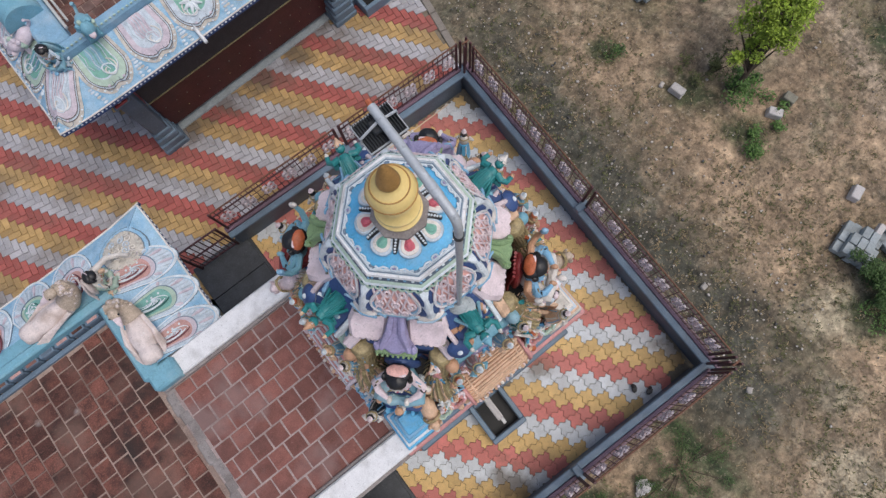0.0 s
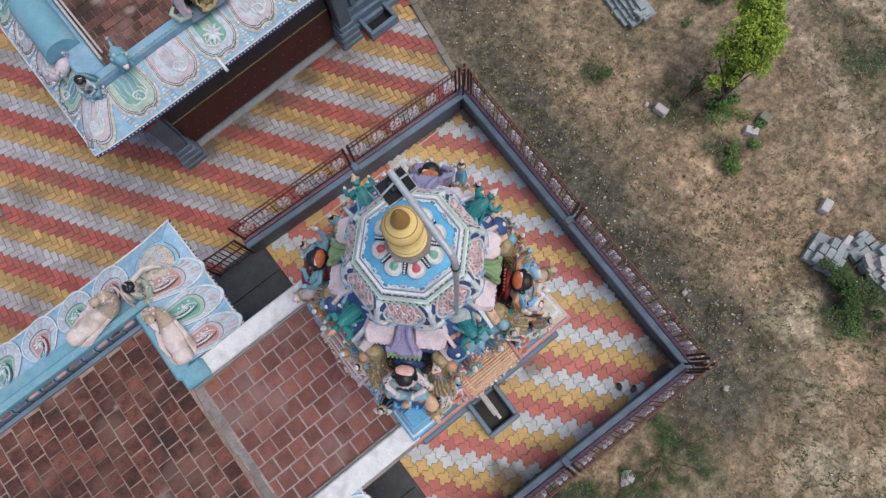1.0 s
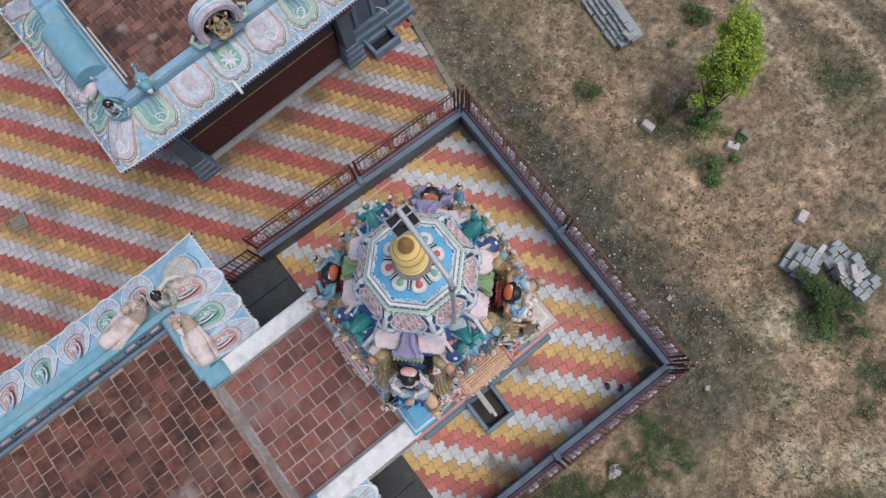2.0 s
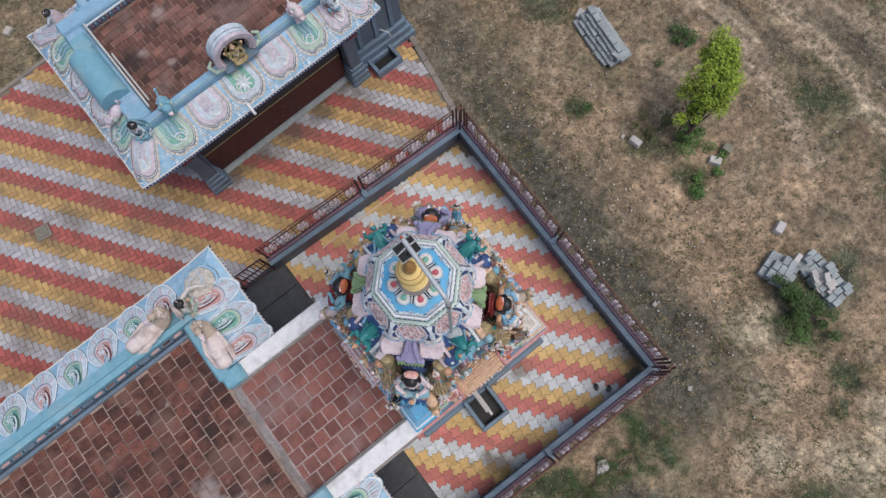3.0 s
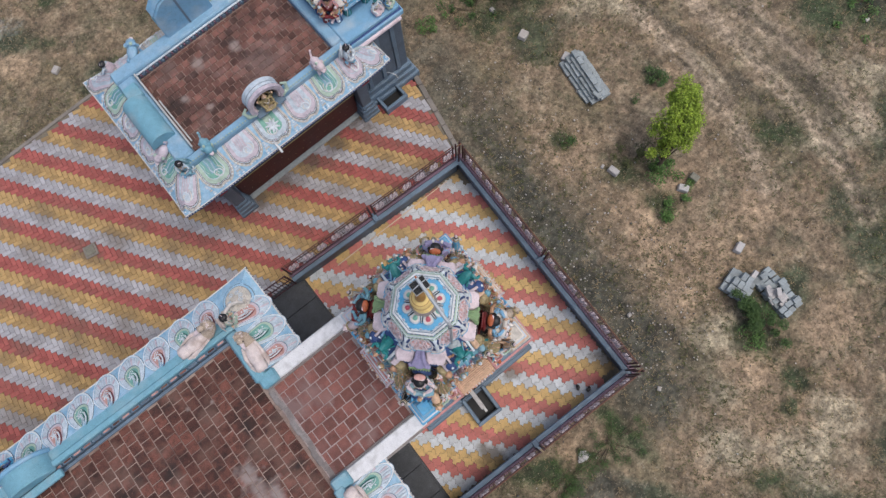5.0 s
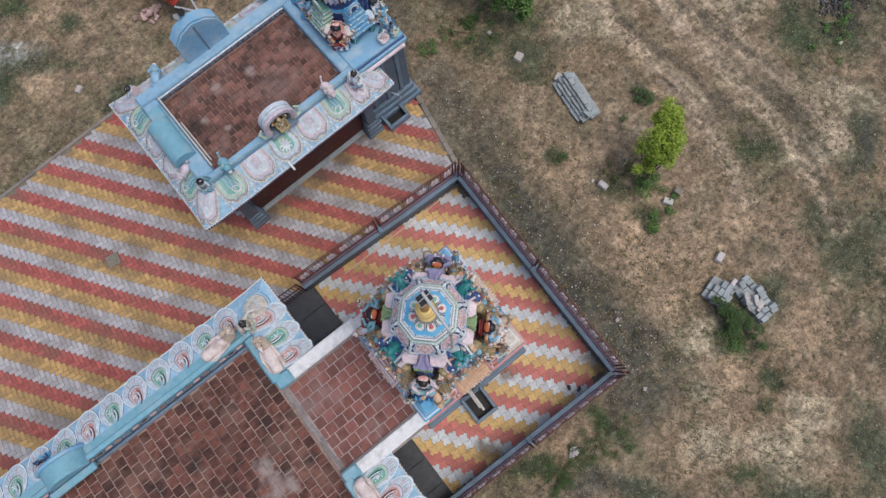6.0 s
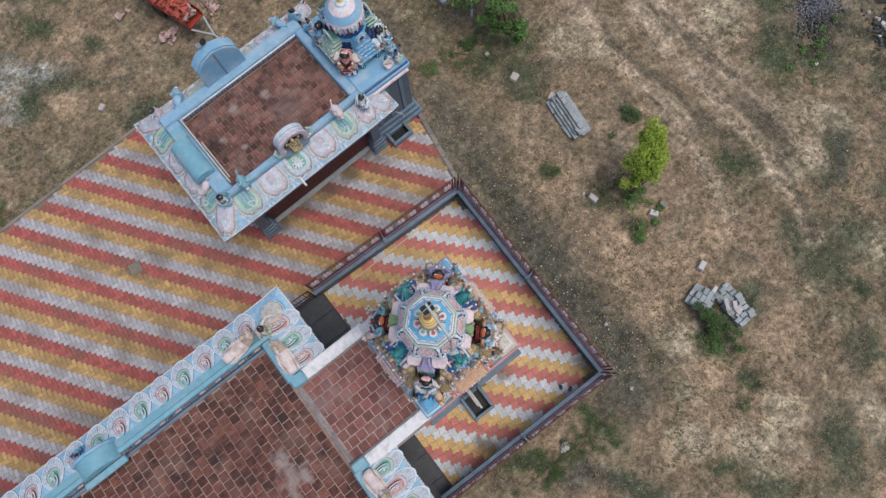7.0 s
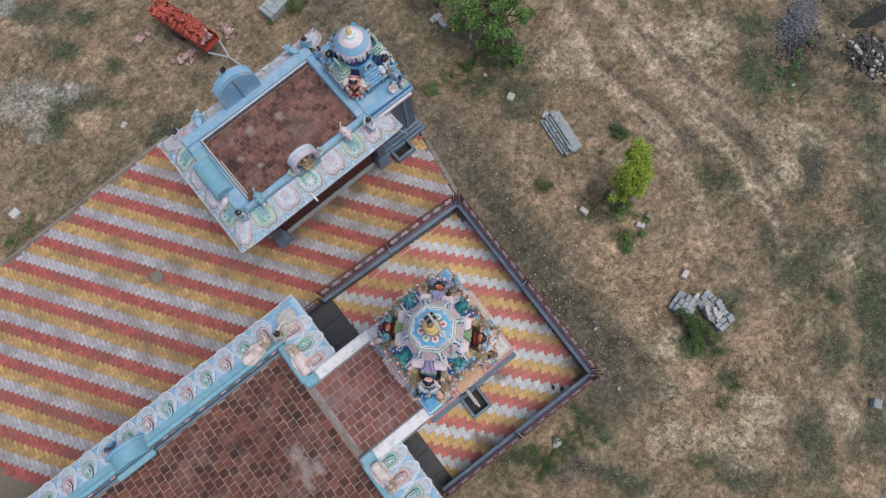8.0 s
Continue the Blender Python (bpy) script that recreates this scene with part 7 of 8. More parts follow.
b.tube([(-0.6, -1.68, 3.42), (0.86, -1.68, 3.42)], 0.085, M["blush"], 12, T2)
b.tube([(0.93, -1.62, 3.42), (0.93, 1.6, 3.42)], 0.085, M["blush"], 12, T2)
part("eave_roll", b, small, "pale salmon rounded eave roll")
b = Build()
b.box((0, 0, 3.56), (2.0, 3.4, 0.2), M["sky"], 0.04, T2)
b.box((0, 0, 3.72), (1.84, 3.2, 0.14), M["sky"], 0.03, T2)
b.box((0, 0, 3.655), (1.92, 3.3, 0.02), M["deep_blue"], 0.004, T2)
part("roof_slab", b, small, "blue moulded roof slab")
part("lower_storey", Build().box((0, 0.0, 4.05), (1.35, 1.6, 0.6), M["deep_blue"], 0.04, T2, 0.9), small)
part("upper_storey", Build().lathe([(0.60, 4.3), (0.54, 4.65), (0.56, 4.72), (0.52, 4.8), (0.46, 5.2)], [M["deep_blue"], M["eave_pale"], M["blue"], M["deep_blue"]], 16, T2), small)
sd = part("dome", Build().lathe([(0.48, 5.10), (0.575, 5.16), (0.60, 5.32), (0.60, 5.46), (0.575, 5.52), (0.50, 5.60), (0.40, 5.70), (0.27, 5.79), (0.18, 5.84), (0.161, 5.90), (0.087, 5.95)],
                                 [M["blush"], M["pale"], M["pale"], M["blush"], M["sky"], M["sky"], M["blush"], M["pale"], M["pale"], M["pale"]], 32, T2), small, "round blue dome with a pleated band")
b = Build()
for i in range(28):
    a = math.tau * i / 28
    b.box((0, 0, 0), (0.06, 0.055, 0.30), M[("pale", "maroon_stroke", "blush", "pale", "lilac", "maroon_stroke", "pale")[i % 7]], 0.012, T2 @ pose(0.597 * math.cos(a), 0.597 * math.sin(a), 5.29, 0, 0, math.degrees(a)))
tagged(part("pleats", b, sd, "pleated white and pink band"), kind="stuff")
b = Build().lathe([(0.078, 5.92), (0.096, 5.97), (0.070, 6.02), (0.087, 6.08), (0.061, 6.15), (0.026, 6.2), (0.030, 6.26), (0.005, 6.4)], M["gold"], 16, T2)
part("finial", b, small, "small gold finial")
for s in range(4):
    side = T2 @ pose(0, 0, 0, 0, 0, 90 * s)
    b = Build()
    main, edge = (("teal", "mint"), ("blue", "sky"), ("green", "mint"), ("blue", "sky"))[s]
    for k in range(6):
        w = 0.84 - 0.07 * k
        b.box((0.84 - 0.055 * k, 0, 4.16 + 0.115 * k), (0.36, w, 0.075), M[edge], 0.015, side)
        b.box((0.82 - 0.055 * k, 0, 4.218 + 0.115 * k), (0.30, w - 0.08, 0.05), M[main], 0.01, side)
        for i in range(7):
            b.ball((1.02 - 0.055 * k, -w / 2 + w * (i + 0.5) / 7, 4.19 + 0.115 * k), (0.022, 0.03, 0.028), M[("pale", edge, "sky")[(i + k) % 3]], 6, 4, side)
    for r, m in ((0.19, edge), (0.13, "pale")):
        b.tube([(0.74, r * math.cos(a), 4.92 + r * math.sin(a)) for a in [radians(-35 + 250 * i / 14) for i in range(15)]], 0.035, M[m], 7, side)
    b.ball((0.72, 0, 4.92), (0.05, 0.10, 0.10), M["deep_blue"], 10, 6, side)
    carve(b, 0, 0.010)
    part("side_niche", b, small, "tiered niche roof in blue and green")
SMALL = [
    dict(skin="skin", dress="red", shawl="pink", cloak="salmon", flower="salmon", lumps=("cream", "pale", "blush"), seed=21),
    dict(skin="pale", dress="blue", shawl="pale", cloak="deep_blue", flower="black", lumps=("pale", "sky", "cream"), seed=22),
    dict(skin="aqua", dress="teal", shawl="mint", cloak="deep_blue", flower="teal", lumps=("sky", "green", "cream"), seed=23),
    dict(skin="sky", dress="blue", shawl="sky", cloak="deep_blue", flower="black", lumps=("sky", "pale", "deep_blue"), arms=4, seed=24),
]
SMALL_TEXT = ["salmon and red seated statue at a small tower corner", "white and blue seated statue at a small tower corner",
              "teal seated statue at a small tower corner", "light blue seated statue at a small tower corner"]
for i, (sx, sy) in enumerate(DIAG):
    a = math.degrees(math.atan2(sy, sx))
    bb = Build()
    corner_figure(bb, 0.86, **SMALL[i])
    whole("deity_statue", bb, T2 @ pose(0, 0, 0, 0, 0, a) @ pose(0.92, 0, 3.98, 0, 4, 0), SMALL_TEXT[i], "statue", "statues on the small tower")
    for q in (-1, 1):
        part("cream_disc", Build().lathe([(0.15, -0.03), (0.16, 0.0), (0.13, 0.035), (0.02, 0.045)], M["cream" if i == 0 else "eave_pale"], 14, T2 @ pose(0, 0, 0, 0, 0, a) @ pose(0.86, q * 0.30, 4.36, 0, 30, 0)), small, "round cream shield beside a corner figure")
for s in range(4):
    side = T2 @ pose(0, 0, 0, 0, 0, 90 * s)
    for q in (-0.62, -0.3, 0.32, 0.66):
        bb = Build()
        standing(bb, Matrix(), 0.66, ("skin", "pale", "aqua")[int(abs(q) * 10) % 3], ("red", "deep_blue", "teal", "pink")[(s + int(abs(q) * 10)) % 4], ("black", "straw")[q > 0.5], "sky")
        whole("attendant_statue", bb, side @ pose(0.88, q, 3.8, 0, 6, 0), "small standing statue on the small tower ledge", "statue", "statues on the small tower")

for k, (x, y) in enumerate([(0.35, -1.32), (0.72, -0.95), (-0.75, 1.3), (0.0, 1.4), (0.7, 1.25), (0.85, 0.35), (0.8, -0.5), (-0.35, 1.1), (0.4, 1.05), (0.82, 0.8), (-0.85, 0.75), (0.70, -1.35)]):
    bb = Build()
    figure(bb, Matrix(), 0.62, ("pale", "aqua", "sky", "sky", "aqua", "mid_blue")[k % 6], ("blush", "sky", "blue", "mint")[k % 4], "black", ("teal", "blue", "black")[k % 3], 2 + 2 * (k % 2), None, "blush")
    whole("attendant_statue", bb, T2 @ pose(x, y, 3.79, 0, 6, math.degrees(math.atan2(y, x))), "small painted seated statue on the blue roof slab", "statue", "statues on the small tower")

# ------------------------------------------------------------------ swans on the hall parapet


def swan(m, label):
    bb = Build()
    bb.ball((-0.08, 0, 0.10), (0.44, 0.155, 0.16), M["swan"], 20, 12)
    bb.ball((-0.42, 0, 0.12), (0.17, 0.14, 0.13), M["swan"], 14, 9)
    for q in (-1, 1):
        bb.ball((-0.45, q * 0.07, 0.10), (0.13, 0.07, 0.11), M["swan"], 10, 7)
        for i in range(5):
            bb.tube([(0.16 - 0.06 * i, q * (0.15 - 0.004 * i), 0.19 - 0.03 * i), (-0.12 - 0.06 * i, q * 0.19, 0.16 - 0.03 * i), (-0.34 - 0.04 * i, q * 0.15, 0.12 - 0.02 * i)], [0.025, 0.036, 0.014], M["swan"], 6)
    neck = [(0.22, 0, 0.15), (0.36, 0.0, 0.27), (0.43, 0.01, 0.40), (0.42, 0.02, 0.50), (0.34, 0.03, 0.54)]
    bb.tube(neck, [0.15, 0.125, 0.10, 0.085, 0.07], M["tan"], 14)
    for i in range(120):
        t, a = rng.random(), rng.uniform(0, math.tau)
        k = min(3, int(t * 4))
        p, q2 = Vector(neck[k]), Vector(neck[k + 1])
        c = p.lerp(q2, t * 4 - k)
        r = 0.14 - 0.065 * t
        bb.ball((c.x + r * 0.6 * math.sin(a), c.y + r * math.cos(a), c.z + r * 0.6 * math.sin(a)), (0.030, 0.022, 0.026), M["tan" if i % 3 else "swan"], 6, 4)
    bb.ball((0.26, 0.03, 0.54), (0.10, 0.07, 0.07), M["tan"], 10, 7)
    for q in (-1, 1):
        bb.ball((0.22, 0.03 + q * 0.055, 0.56), 0.016, M["black"], 7, 5)
    bb.tube([(0.19, 0.03, 0.53), (0.10, 0.03, 0.51), (0.03, 0.03, 0.47)], [0.05, 0.035, 0.012], M["blush"], 8)
    carve(bb, 0, 0.012, 9.0)
    whole("swan_statue", bb, m, label, "statue", "bird statues on the hall roof")


swan(TEMPLE @ pose(-4.50, 3.20, HALL_PAR - 0.04, 0, 0, 3) @ Matrix.Diagonal((1.05, 1.15, 1.05, 1)), "large cream bird statue on the hall parapet")
swan(TEMPLE @ pose(-3.68, 2.20, HALL_PAR - 0.04, 0, 0, 84) @ Matrix.Diagonal((0.95, 1.15, 0.95, 1)), "large cream bird statue on the east parapet")
swan(TEMPLE @ pose(-3.68, -2.20, HALL_PAR - 0.04, 0, 0, -84) @ Matrix.Diagonal((0.95, 1.15, 0.95, 1)), "large cream bird statue on the south parapet end")
bb = Build()
corner_figure(bb, 0.62, "cream", "mint", "eave_cream", "swan", "black", ("cream", "straw", "mint"), 2, 9)
bb.tube([(0.05, 0.10, 0.36), (0.28, 0.24, 0.22), (0.46, 0.20, 0.14), (0.56, 0.10, 0.16)], [0.05, 0.045, 0.035, 0.03], M["cream"], 9)
bb.ball((0.18, -0.06, 0.52), (0.05, 0.035, 0.06), M["straw"], 8, 6)
whole("corner_statue", bb, TEMPLE @ pose(-3.78, 3.16, HALL_PAR - 0.04, 0, 10, 4), "seated statue with black hair at the hall corner", "statue")

# half-round niche further along the hall parapet
hn = thing("hall_parapet_niche", TEMPLE @ pose(-9.35, 3.05, HALL_PAR - 0.05), "aqua arched niche block on the hall parapet", "niche")
b = Build()
arc = [(0.56 * math.cos(math.pi * i / 14), 0.50 * math.sin(math.pi * i / 14)) for i in range(15)]
b.prism(arc, -0.30, 0.22, M["aqua"], pose(0, 0, 0, 90, 0, 0), 0.04)
part("arch", b, hn)
b = Build()
b.tube([(0.60 * math.cos(math.pi * i / 14), 0.30, 0.53 * math.sin(math.pi * i / 14)) for i in range(15)], 0.06, M["sky"], 8)
part("arch_moulding", b, hn)
part("foot", Build().box((0, -0.34, 0.02), (1.3, 0.2, 0.12), M["aqua"], 0.03), hn)
bb = Build()
figure(bb, Matrix(), 0.6, "deep_blue", "blue", "black", "deep_blue", 2, None, "sky")
whole("niche_statue", bb, TEMPLE @ pose(-9.75, 3.62, HALL_PAR - 0.25, 0, 0, 90), "dark blue statue before the arched niche", "statue")

# ------------------------------------------------------------------ water troughs and small fittings


def trough(m, w, d, h, label, pipe):
    t = thing("water_trough", m, label, "trough", "concrete water troughs")
    th = 0.11
    b = Build()
    b.box((0, -d / 2 + th / 2, h / 2), (w, th, h), M["slate_light"], 0.02)
    b.box((0, d / 2 - th / 2, h / 2), (w, th, h), M["slate_light"], 0.02)
    b.box((-w / 2 + th / 2, 0, h / 2), (th, d - 2 * th, h), M["slate_light"], 0.02)
    b.box((w / 2 - th / 2, 0, h / 2), (th, d - 2 * th, h), M["slate_light"], 0.02)
    part("basin", b, t)
    # thin black sheet added over the inner walls so the basin looks dark
    iw, ih = w / 2 - th - 0.003, d / 2 - th - 0.003
    ring = [(-iw, -ih), (iw, -ih), (iw, ih), (-iw, ih)]
    k = 0.975
    b = Build().add([(x, y, z) for z in (0.08, h - 0.05) for x, y in ring] + [(x * k, y * k, z) for z in (0.08, h - 0.05) for x, y in ring], [(12 + i, 12 + (i + 1) % 4, 8 + (i + 1) % 4, 8 + i) for i in range(4)] + [(4 + i, 4 + (i + 1) % 4, 12 + (i + 1) % 4, 12 + i) for i in range(4)], M["dull_black"])
    part("lining", b, t, "added black lining that darkens the basin's inner walls", smooth=False)
    part("bed", Build().box((0, 0, 0.03), (w - 2 * th, d - 2 * th, 0.05), M["granite"], 0.01), t)
    part("water", Build().box((0, 0, 0.068), (w - 2 * th - 0.01, d - 2 * th - 0.01, 0.03), M["water"], 0.004), t, "still dark water")
    if pipe:
        part("spout", Build().box((0, d / 2 - 0.32, h + 0.35), (0.13, 0.62, 0.1), M["pale_block"], 0.02).box((0.02, d / 2 - 0.6, h + 0.31), (0.07, 0.3, 0.04), M["tarnish"], 0.01), t, "pale stone spout over the basin")
    return t


trough(pose(0.09, -0.97, 0.06, 0, 0, -4.0), 0.82, 1.0, 0.36, "slate-painted concrete trough with dark water beside the tower", True)
trough(pose(4.44, 8.33, 0.04, 0, 0, -1.0), 0.88, 0.80, 0.34, "slate-painted concrete trough beside the pavilion", False)
whole("water_pipe", Build().tube([(4.66, 8.72, 0.1), (4.66, 8.70, 1.0), (4.74, 8.62, 1.08), (4.86, 8.40, 1.06), (4.88, 8.36, 0.9)], 0.018, M["grey_metal"], 8), None, "thin bent steel water pipe over the trough", "pipe")
b = Build()
b.box((0, 0, 0.02), (0.42, 0.42, 0.06), M["concrete"], 0.015)
b.box((0, 0, 0.055), (0.3, 0.3, 0.03), M["olive"], 0.01)
whole("drain_cover", b, pose(-6.13, 10.74, 0.10, 0, 0, -12), "small square concrete drain cover in the pavement", "drain cover")
whole("bamboo_pole", Build().tube([(3.92, 4.90, 0.122), (2.4, 4.965, 0.124), (0.9, 5.03, 0.124), (-0.47, 5.09, 0.122)], [0.014, 0.018, 0.019, 0.021], M["bamboo"], 8), None, "thin pale bamboo pole lying along the yard wall", "pole")
for x, y, a in ((2.77, -2.75, 10), (2.57, -2.51, 50), (-1.75, -0.25, 0)):
    b = Build()
    b.ball((0, 0, 0.06), (0.09, 0.06, 0.06), M["dark_stone"], 8, 6)
    b.ball((0.05, 0.03, 0.08), (0.05, 0.04, 0.05), M["black"], 7, 5)
    whole("dark_debris", b, pose(x, y, 0.11, 0, 0, a), "small dark lump of debris on the pavement", "debris", "debris in the yard")

# ------------------------------------------------------------------ trees and bushes


def leaf_cloud(b, clumps, per, size, m, seed):
    """Small bent leaves scattered through overlapping clumps."""
    r = random.Random(seed)
    for cx, cy, cz, rad in clumps:
        for _ in range(per):
            d = Vector((r.gauss(0, 1), r.gauss(0, 1), r.gauss(0, 1)))
            d = d.normalized() * rad * r.random() ** 0.45
            p = Vector((cx, cy, cz)) + Vector((d.x, d.y, d.z * 0.8))
            s = size * r.uniform(0.6, 1.3)
            t = Matrix.Translation(p) @ Euler((r.uniform(-0.9, 0.9), r.uniform(-0.9, 0.9), r.uniform(0, 6.28))).to_matrix().to_4x4()
            b.add([(-s, 0, 0), (0, -s * 0.42, s * 0.12), (s, 0, -s * 0.1), (0, s * 0.42, s * 0.12)], [(0, 1, 2), (0, 2, 3)], m, t)


def tree(m, label, trunk, clumps, per, size, leaf, seed, limb_r=0.03):
    t = thing("tree", m, label, "tree")
    tb = Build().tube(trunk, [0.075 * (1 - 0.6 * i / (len(trunk) - 1)) for i in range(len(trunk))], M["bark"], 9)
    top = Vector(trunk[-1])
    for k, (cx, cy, cz, rad) in enumerate(clumps):
        s = Vector(trunk[1 + k % (len(trunk) - 1)])
        e = Vector((cx, cy, cz))
        tb.tube([s, s.lerp(e, 0.5) + Vector((0, 0, 0.08)), e], [limb_r, limb_r * 0.7, limb_r * 0.3], M["bark"], 6)
    part("trunk", tb, t)
    cb = Build()
    leaf_cloud(cb, clumps, per, size, M[leaf], seed)
    part("crown", cb, t, smooth=False)
    return t


r = random.Random(11)
crown = []
for _ in range(74):
    p, q = max(-0.85, min(0.85, r.gauss(0, 0.40))), max(-0.62, min(0.42, r.gauss(-0.10, 0.25)))
    crown.append((0.92 + 0.7 * (p + q), 0.50 + 0.7 * (p - q), 2.05 + 0.2 * p + r.uniform(-0.4, 0.4), r.uniform(0.16, 0.30)))
for _ in range(6):
    crown.append((r.gauss(0.12, 0.18), r.gauss(0.48, 0.18), r.uniform(1.0, 1.5), r.uniform(0.12, 0.22)))
tree(pose(9.08, 0.74, 0), "young yellow-green tree on the sandy ground", [(0, 0, -0.05), (0.12, 0.04, 0.6), (0.30, 0.14, 1.2), (0.55, 0.28, 1.9)], crown, 150, 0.042, "leaf", 5)
r2 = random.Random(23)
crown2 = [(r2.uniform(-0.9, 1.5), r2.uniform(-1.2, 1.3), r2.uniform(1.6, 2.9), r2.uniform(0.22, 0.42)) for _ in range(34)]
crown2 += [(r2.uniform(-0.75, -0.2), r2.uniform(-1.75, -0.9), r2.uniform(0.9, 1.6), r2.uniform(0.16, 0.30)) for _ in range(12)]
crown2 += [(r2.uniform(-1.3, -0.3), r2.uniform(0.2, 1.6), r2.uniform(1.2, 2.2), r2.uniform(0.2, 0.36)) for _ in range(14)]
crown2 += [(r2.uniform(-1.2, -0.4), r2.uniform(-0.6, 0.4), r2.uniform(0.5, 1.3), r2.uniform(0.14, 0.26)) for _ in range(10)]
tree(pose(10.6, 9.4, 0), "spreading mid-green tree beside the block pile", [(0, 0, -0.05), (0.05, 0.05, 0.8), (0.1, 0.1, 1.5), (0.2, 0.1, 2.2)], crown2, 90, 0.075, "leaf_mid", 9)
crown3 = [(r2.uniform(-0.8, 0.8), r2.uniform(-0.6, 0.8), r2.uniform(0.9, 1.9), r2.uniform(0.2, 0.34)) for _ in range(16)]
tree(pose(9.9, 12.4, 0), "low mid-green tree behind the block pile", [(0, 0, -0.05), (0.05, 0.0, 0.5), (0.0, 0.1, 1.1)], crown3, 80, 0.07, "leaf_mid", 10)


def bush(m, spread, high, count, per, leaf, size, seed, label):
    rr = random.Random(seed)
    t = thing("bush", m, label, "bush", "bushes on the field")
    cl = [(rr.gauss(0, spread[0] * 0.45), rr.gauss(0, spread[1] * 0.45), rr.uniform(0.05, high), rr.uniform(0.12, 0.24)) for _ in range(count)]
    sb = Build()
    for cx, cy, cz, _ in cl[: max(4, count // 2)]:
        sb.tube([(cx * 0.2, cy * 0.2, -0.03), (cx * 0.7, cy * 0.7, cz * 0.6), (cx, cy, cz)], [0.014, 0.01, 0.004], M["bark"], 5)
    part("stems", sb, t)
    cb = Build()
    leaf_cloud(cb, cl, per, size, M[leaf], seed)
    part("foliage", cb, t, smooth=False)


bush(pose(9.10, 0.70, 0), (0.62, 0.5), 0.45, 14, 90, "leaf_mid", 0.04, 31, "dark green undergrowth at the foot of a tree")
bush(pose(9.05, 1.45, 0), (0.6, 0.6), 0.6, 13, 55, "weed", 0.04, 32, "sparse olive undergrowth beside a tree")
bush(pose(8.72, -0.42, 0), (0.8, 0.35), 0.18, 12, 70, "leaf_mid", 0.04, 33, "low green weeds on sandy soil")
bush(pose(8.05, -4.45, 0), (0.46, 0.90), 0.55, 26, 220, "leaf_dark", 0.032, 34, "dense dark green bush among concrete blocks")
bush(pose(7.5, -4.9, 0), (0.35, 0.3), 0.2, 5, 50, "leaf_mid", 0.035, 35, "small green weed on sandy soil")
bush(pose(8.75, 9.0, 0), (1.3, 0.7), 0.2, 14, 60, "leaf_dark", 0.045, 36, "patch of dark green weeds")
bush(pose(7.0, 9.6, 0), (0.7, 0.5), 0.15, 8, 50, "leaf_mid", 0.04, 37, "small green weed beside the pavilion")
bush(pose(0.6, -4.2, 0), (1.3, 0.8), 0.10, 26, 150, "leaf_dark", 0.018, 38, "low green weeds outside the yard wall")
bush(pose(2.2, -4.3, 0), (1.5, 0.7), 0.07, 26, 140, "leaf_dark", 0.017, 39, "low green weeds outside the yard wall")
bush(pose(4.9, 16.5, 0), (1.0, 0.6), 0.3, 10, 60, "leaf_dark", 0.05, 40, "dark green weeds beside a block pile")
bush(pose(7.83, 3.36, 0), (0.4, 0.3), 0.15, 5, 45, "leaf_dark", 0.035, 41, "small dark green weed on sandy soil")
bush(pose(11.35, 3.05, 0), (0.8, 0.5), 0.25, 10, 55, "leaf_dark", 0.04, 42, "small dark green weed on sandy soil")
bush(pose(-9.4, 16.0, 0), (0.8, 0.5), 0.15, 8, 50, "leaf_mid", 0.04, 43, "low green weeds at the pavement edge")
bush(pose(18.9, 0.2, 0), (1.6, 1.0), 0.15, 12, 50, "leaf_mid", 0.05, 44, "patch of green weeds near a stone heap")

# ------------------------------------------------------------------ blocks, bricks and stones


def block_pile(m, nx, ny, nz, size, label, jitter=0.02, missing=0.0, material="block", seed=1, name="block_pile"):
    """A stack of blocks, each one a part."""
    rr = random.Random(seed)
    p = thing(name, m, label, "block pile", "stacks of building blocks")
    mesh = Build().box((0, 0, 0), (size[0] * 0.96, size[1] * 0.94, size[2] * 0.96), M[material], 0.008).mesh("block")
    for k in range(nz):
        for i in range(nx):
            for j in range(ny):
                if k == nz - 1 and (rr.random() < missing or (ny > 3 and j in (0, ny - 1))):
                    continue
                part("block", mesh, p, m=pose((i - nx / 2 + 0.5) * size[0] + rr.uniform(-jitter, jitter), (j - ny / 2 + 0.5) * size[1] + rr.uniform(-jitter, jitter), (k + 0.5) * size[2], 0, 0, rr.uniform(-60, 60) * jitter))
    return p



def gable_stack(m, long, courses, size, label, seed):
    """Blocks laid up to a ridge, each one a part."""
    rr = random.Random(seed)
    p = thing("block_pile", m, label, "block pile", "stacks of building blocks")
    mesh = Build().box((0, 0, 0), (size[0] * 0.95, size[1] * 0.94, size[2] * 0.96), M["block"], 0.008).mesh("block")
    for k in range(courses):
        across = courses - k
        for j in range(across):
            for i in range(long):
                if k and rr.random() < 0.03:
                    continue
                shift = 0.25 * size[0] * (1 if k % 2 else -1)
                part("block", mesh, p, m=pose((i - long / 2 + 0.5) * size[0] + shift + rr.uniform(-0.02, 0.02), (j - across / 2 + 0.5) * size[1] + rr.uniform(-0.012, 0.012), (k + 0.5) * size[2], rr.uniform(-2, 2), rr.uniform(-2, 2), rr.uniform(-4, 4)))
    for x, y, z, a in ((-0.5 * long * size[0] + 0.1, 0.16, 0.34, 70), (0.5 * long * size[0] - 0.1, -0.12, 0.40, 20), (0.5 * long * size[0] + 0.02, 0.05, 0.30, 100)):
        part("block", mesh, p, m=pose(x, y, z, 4, 3, a))


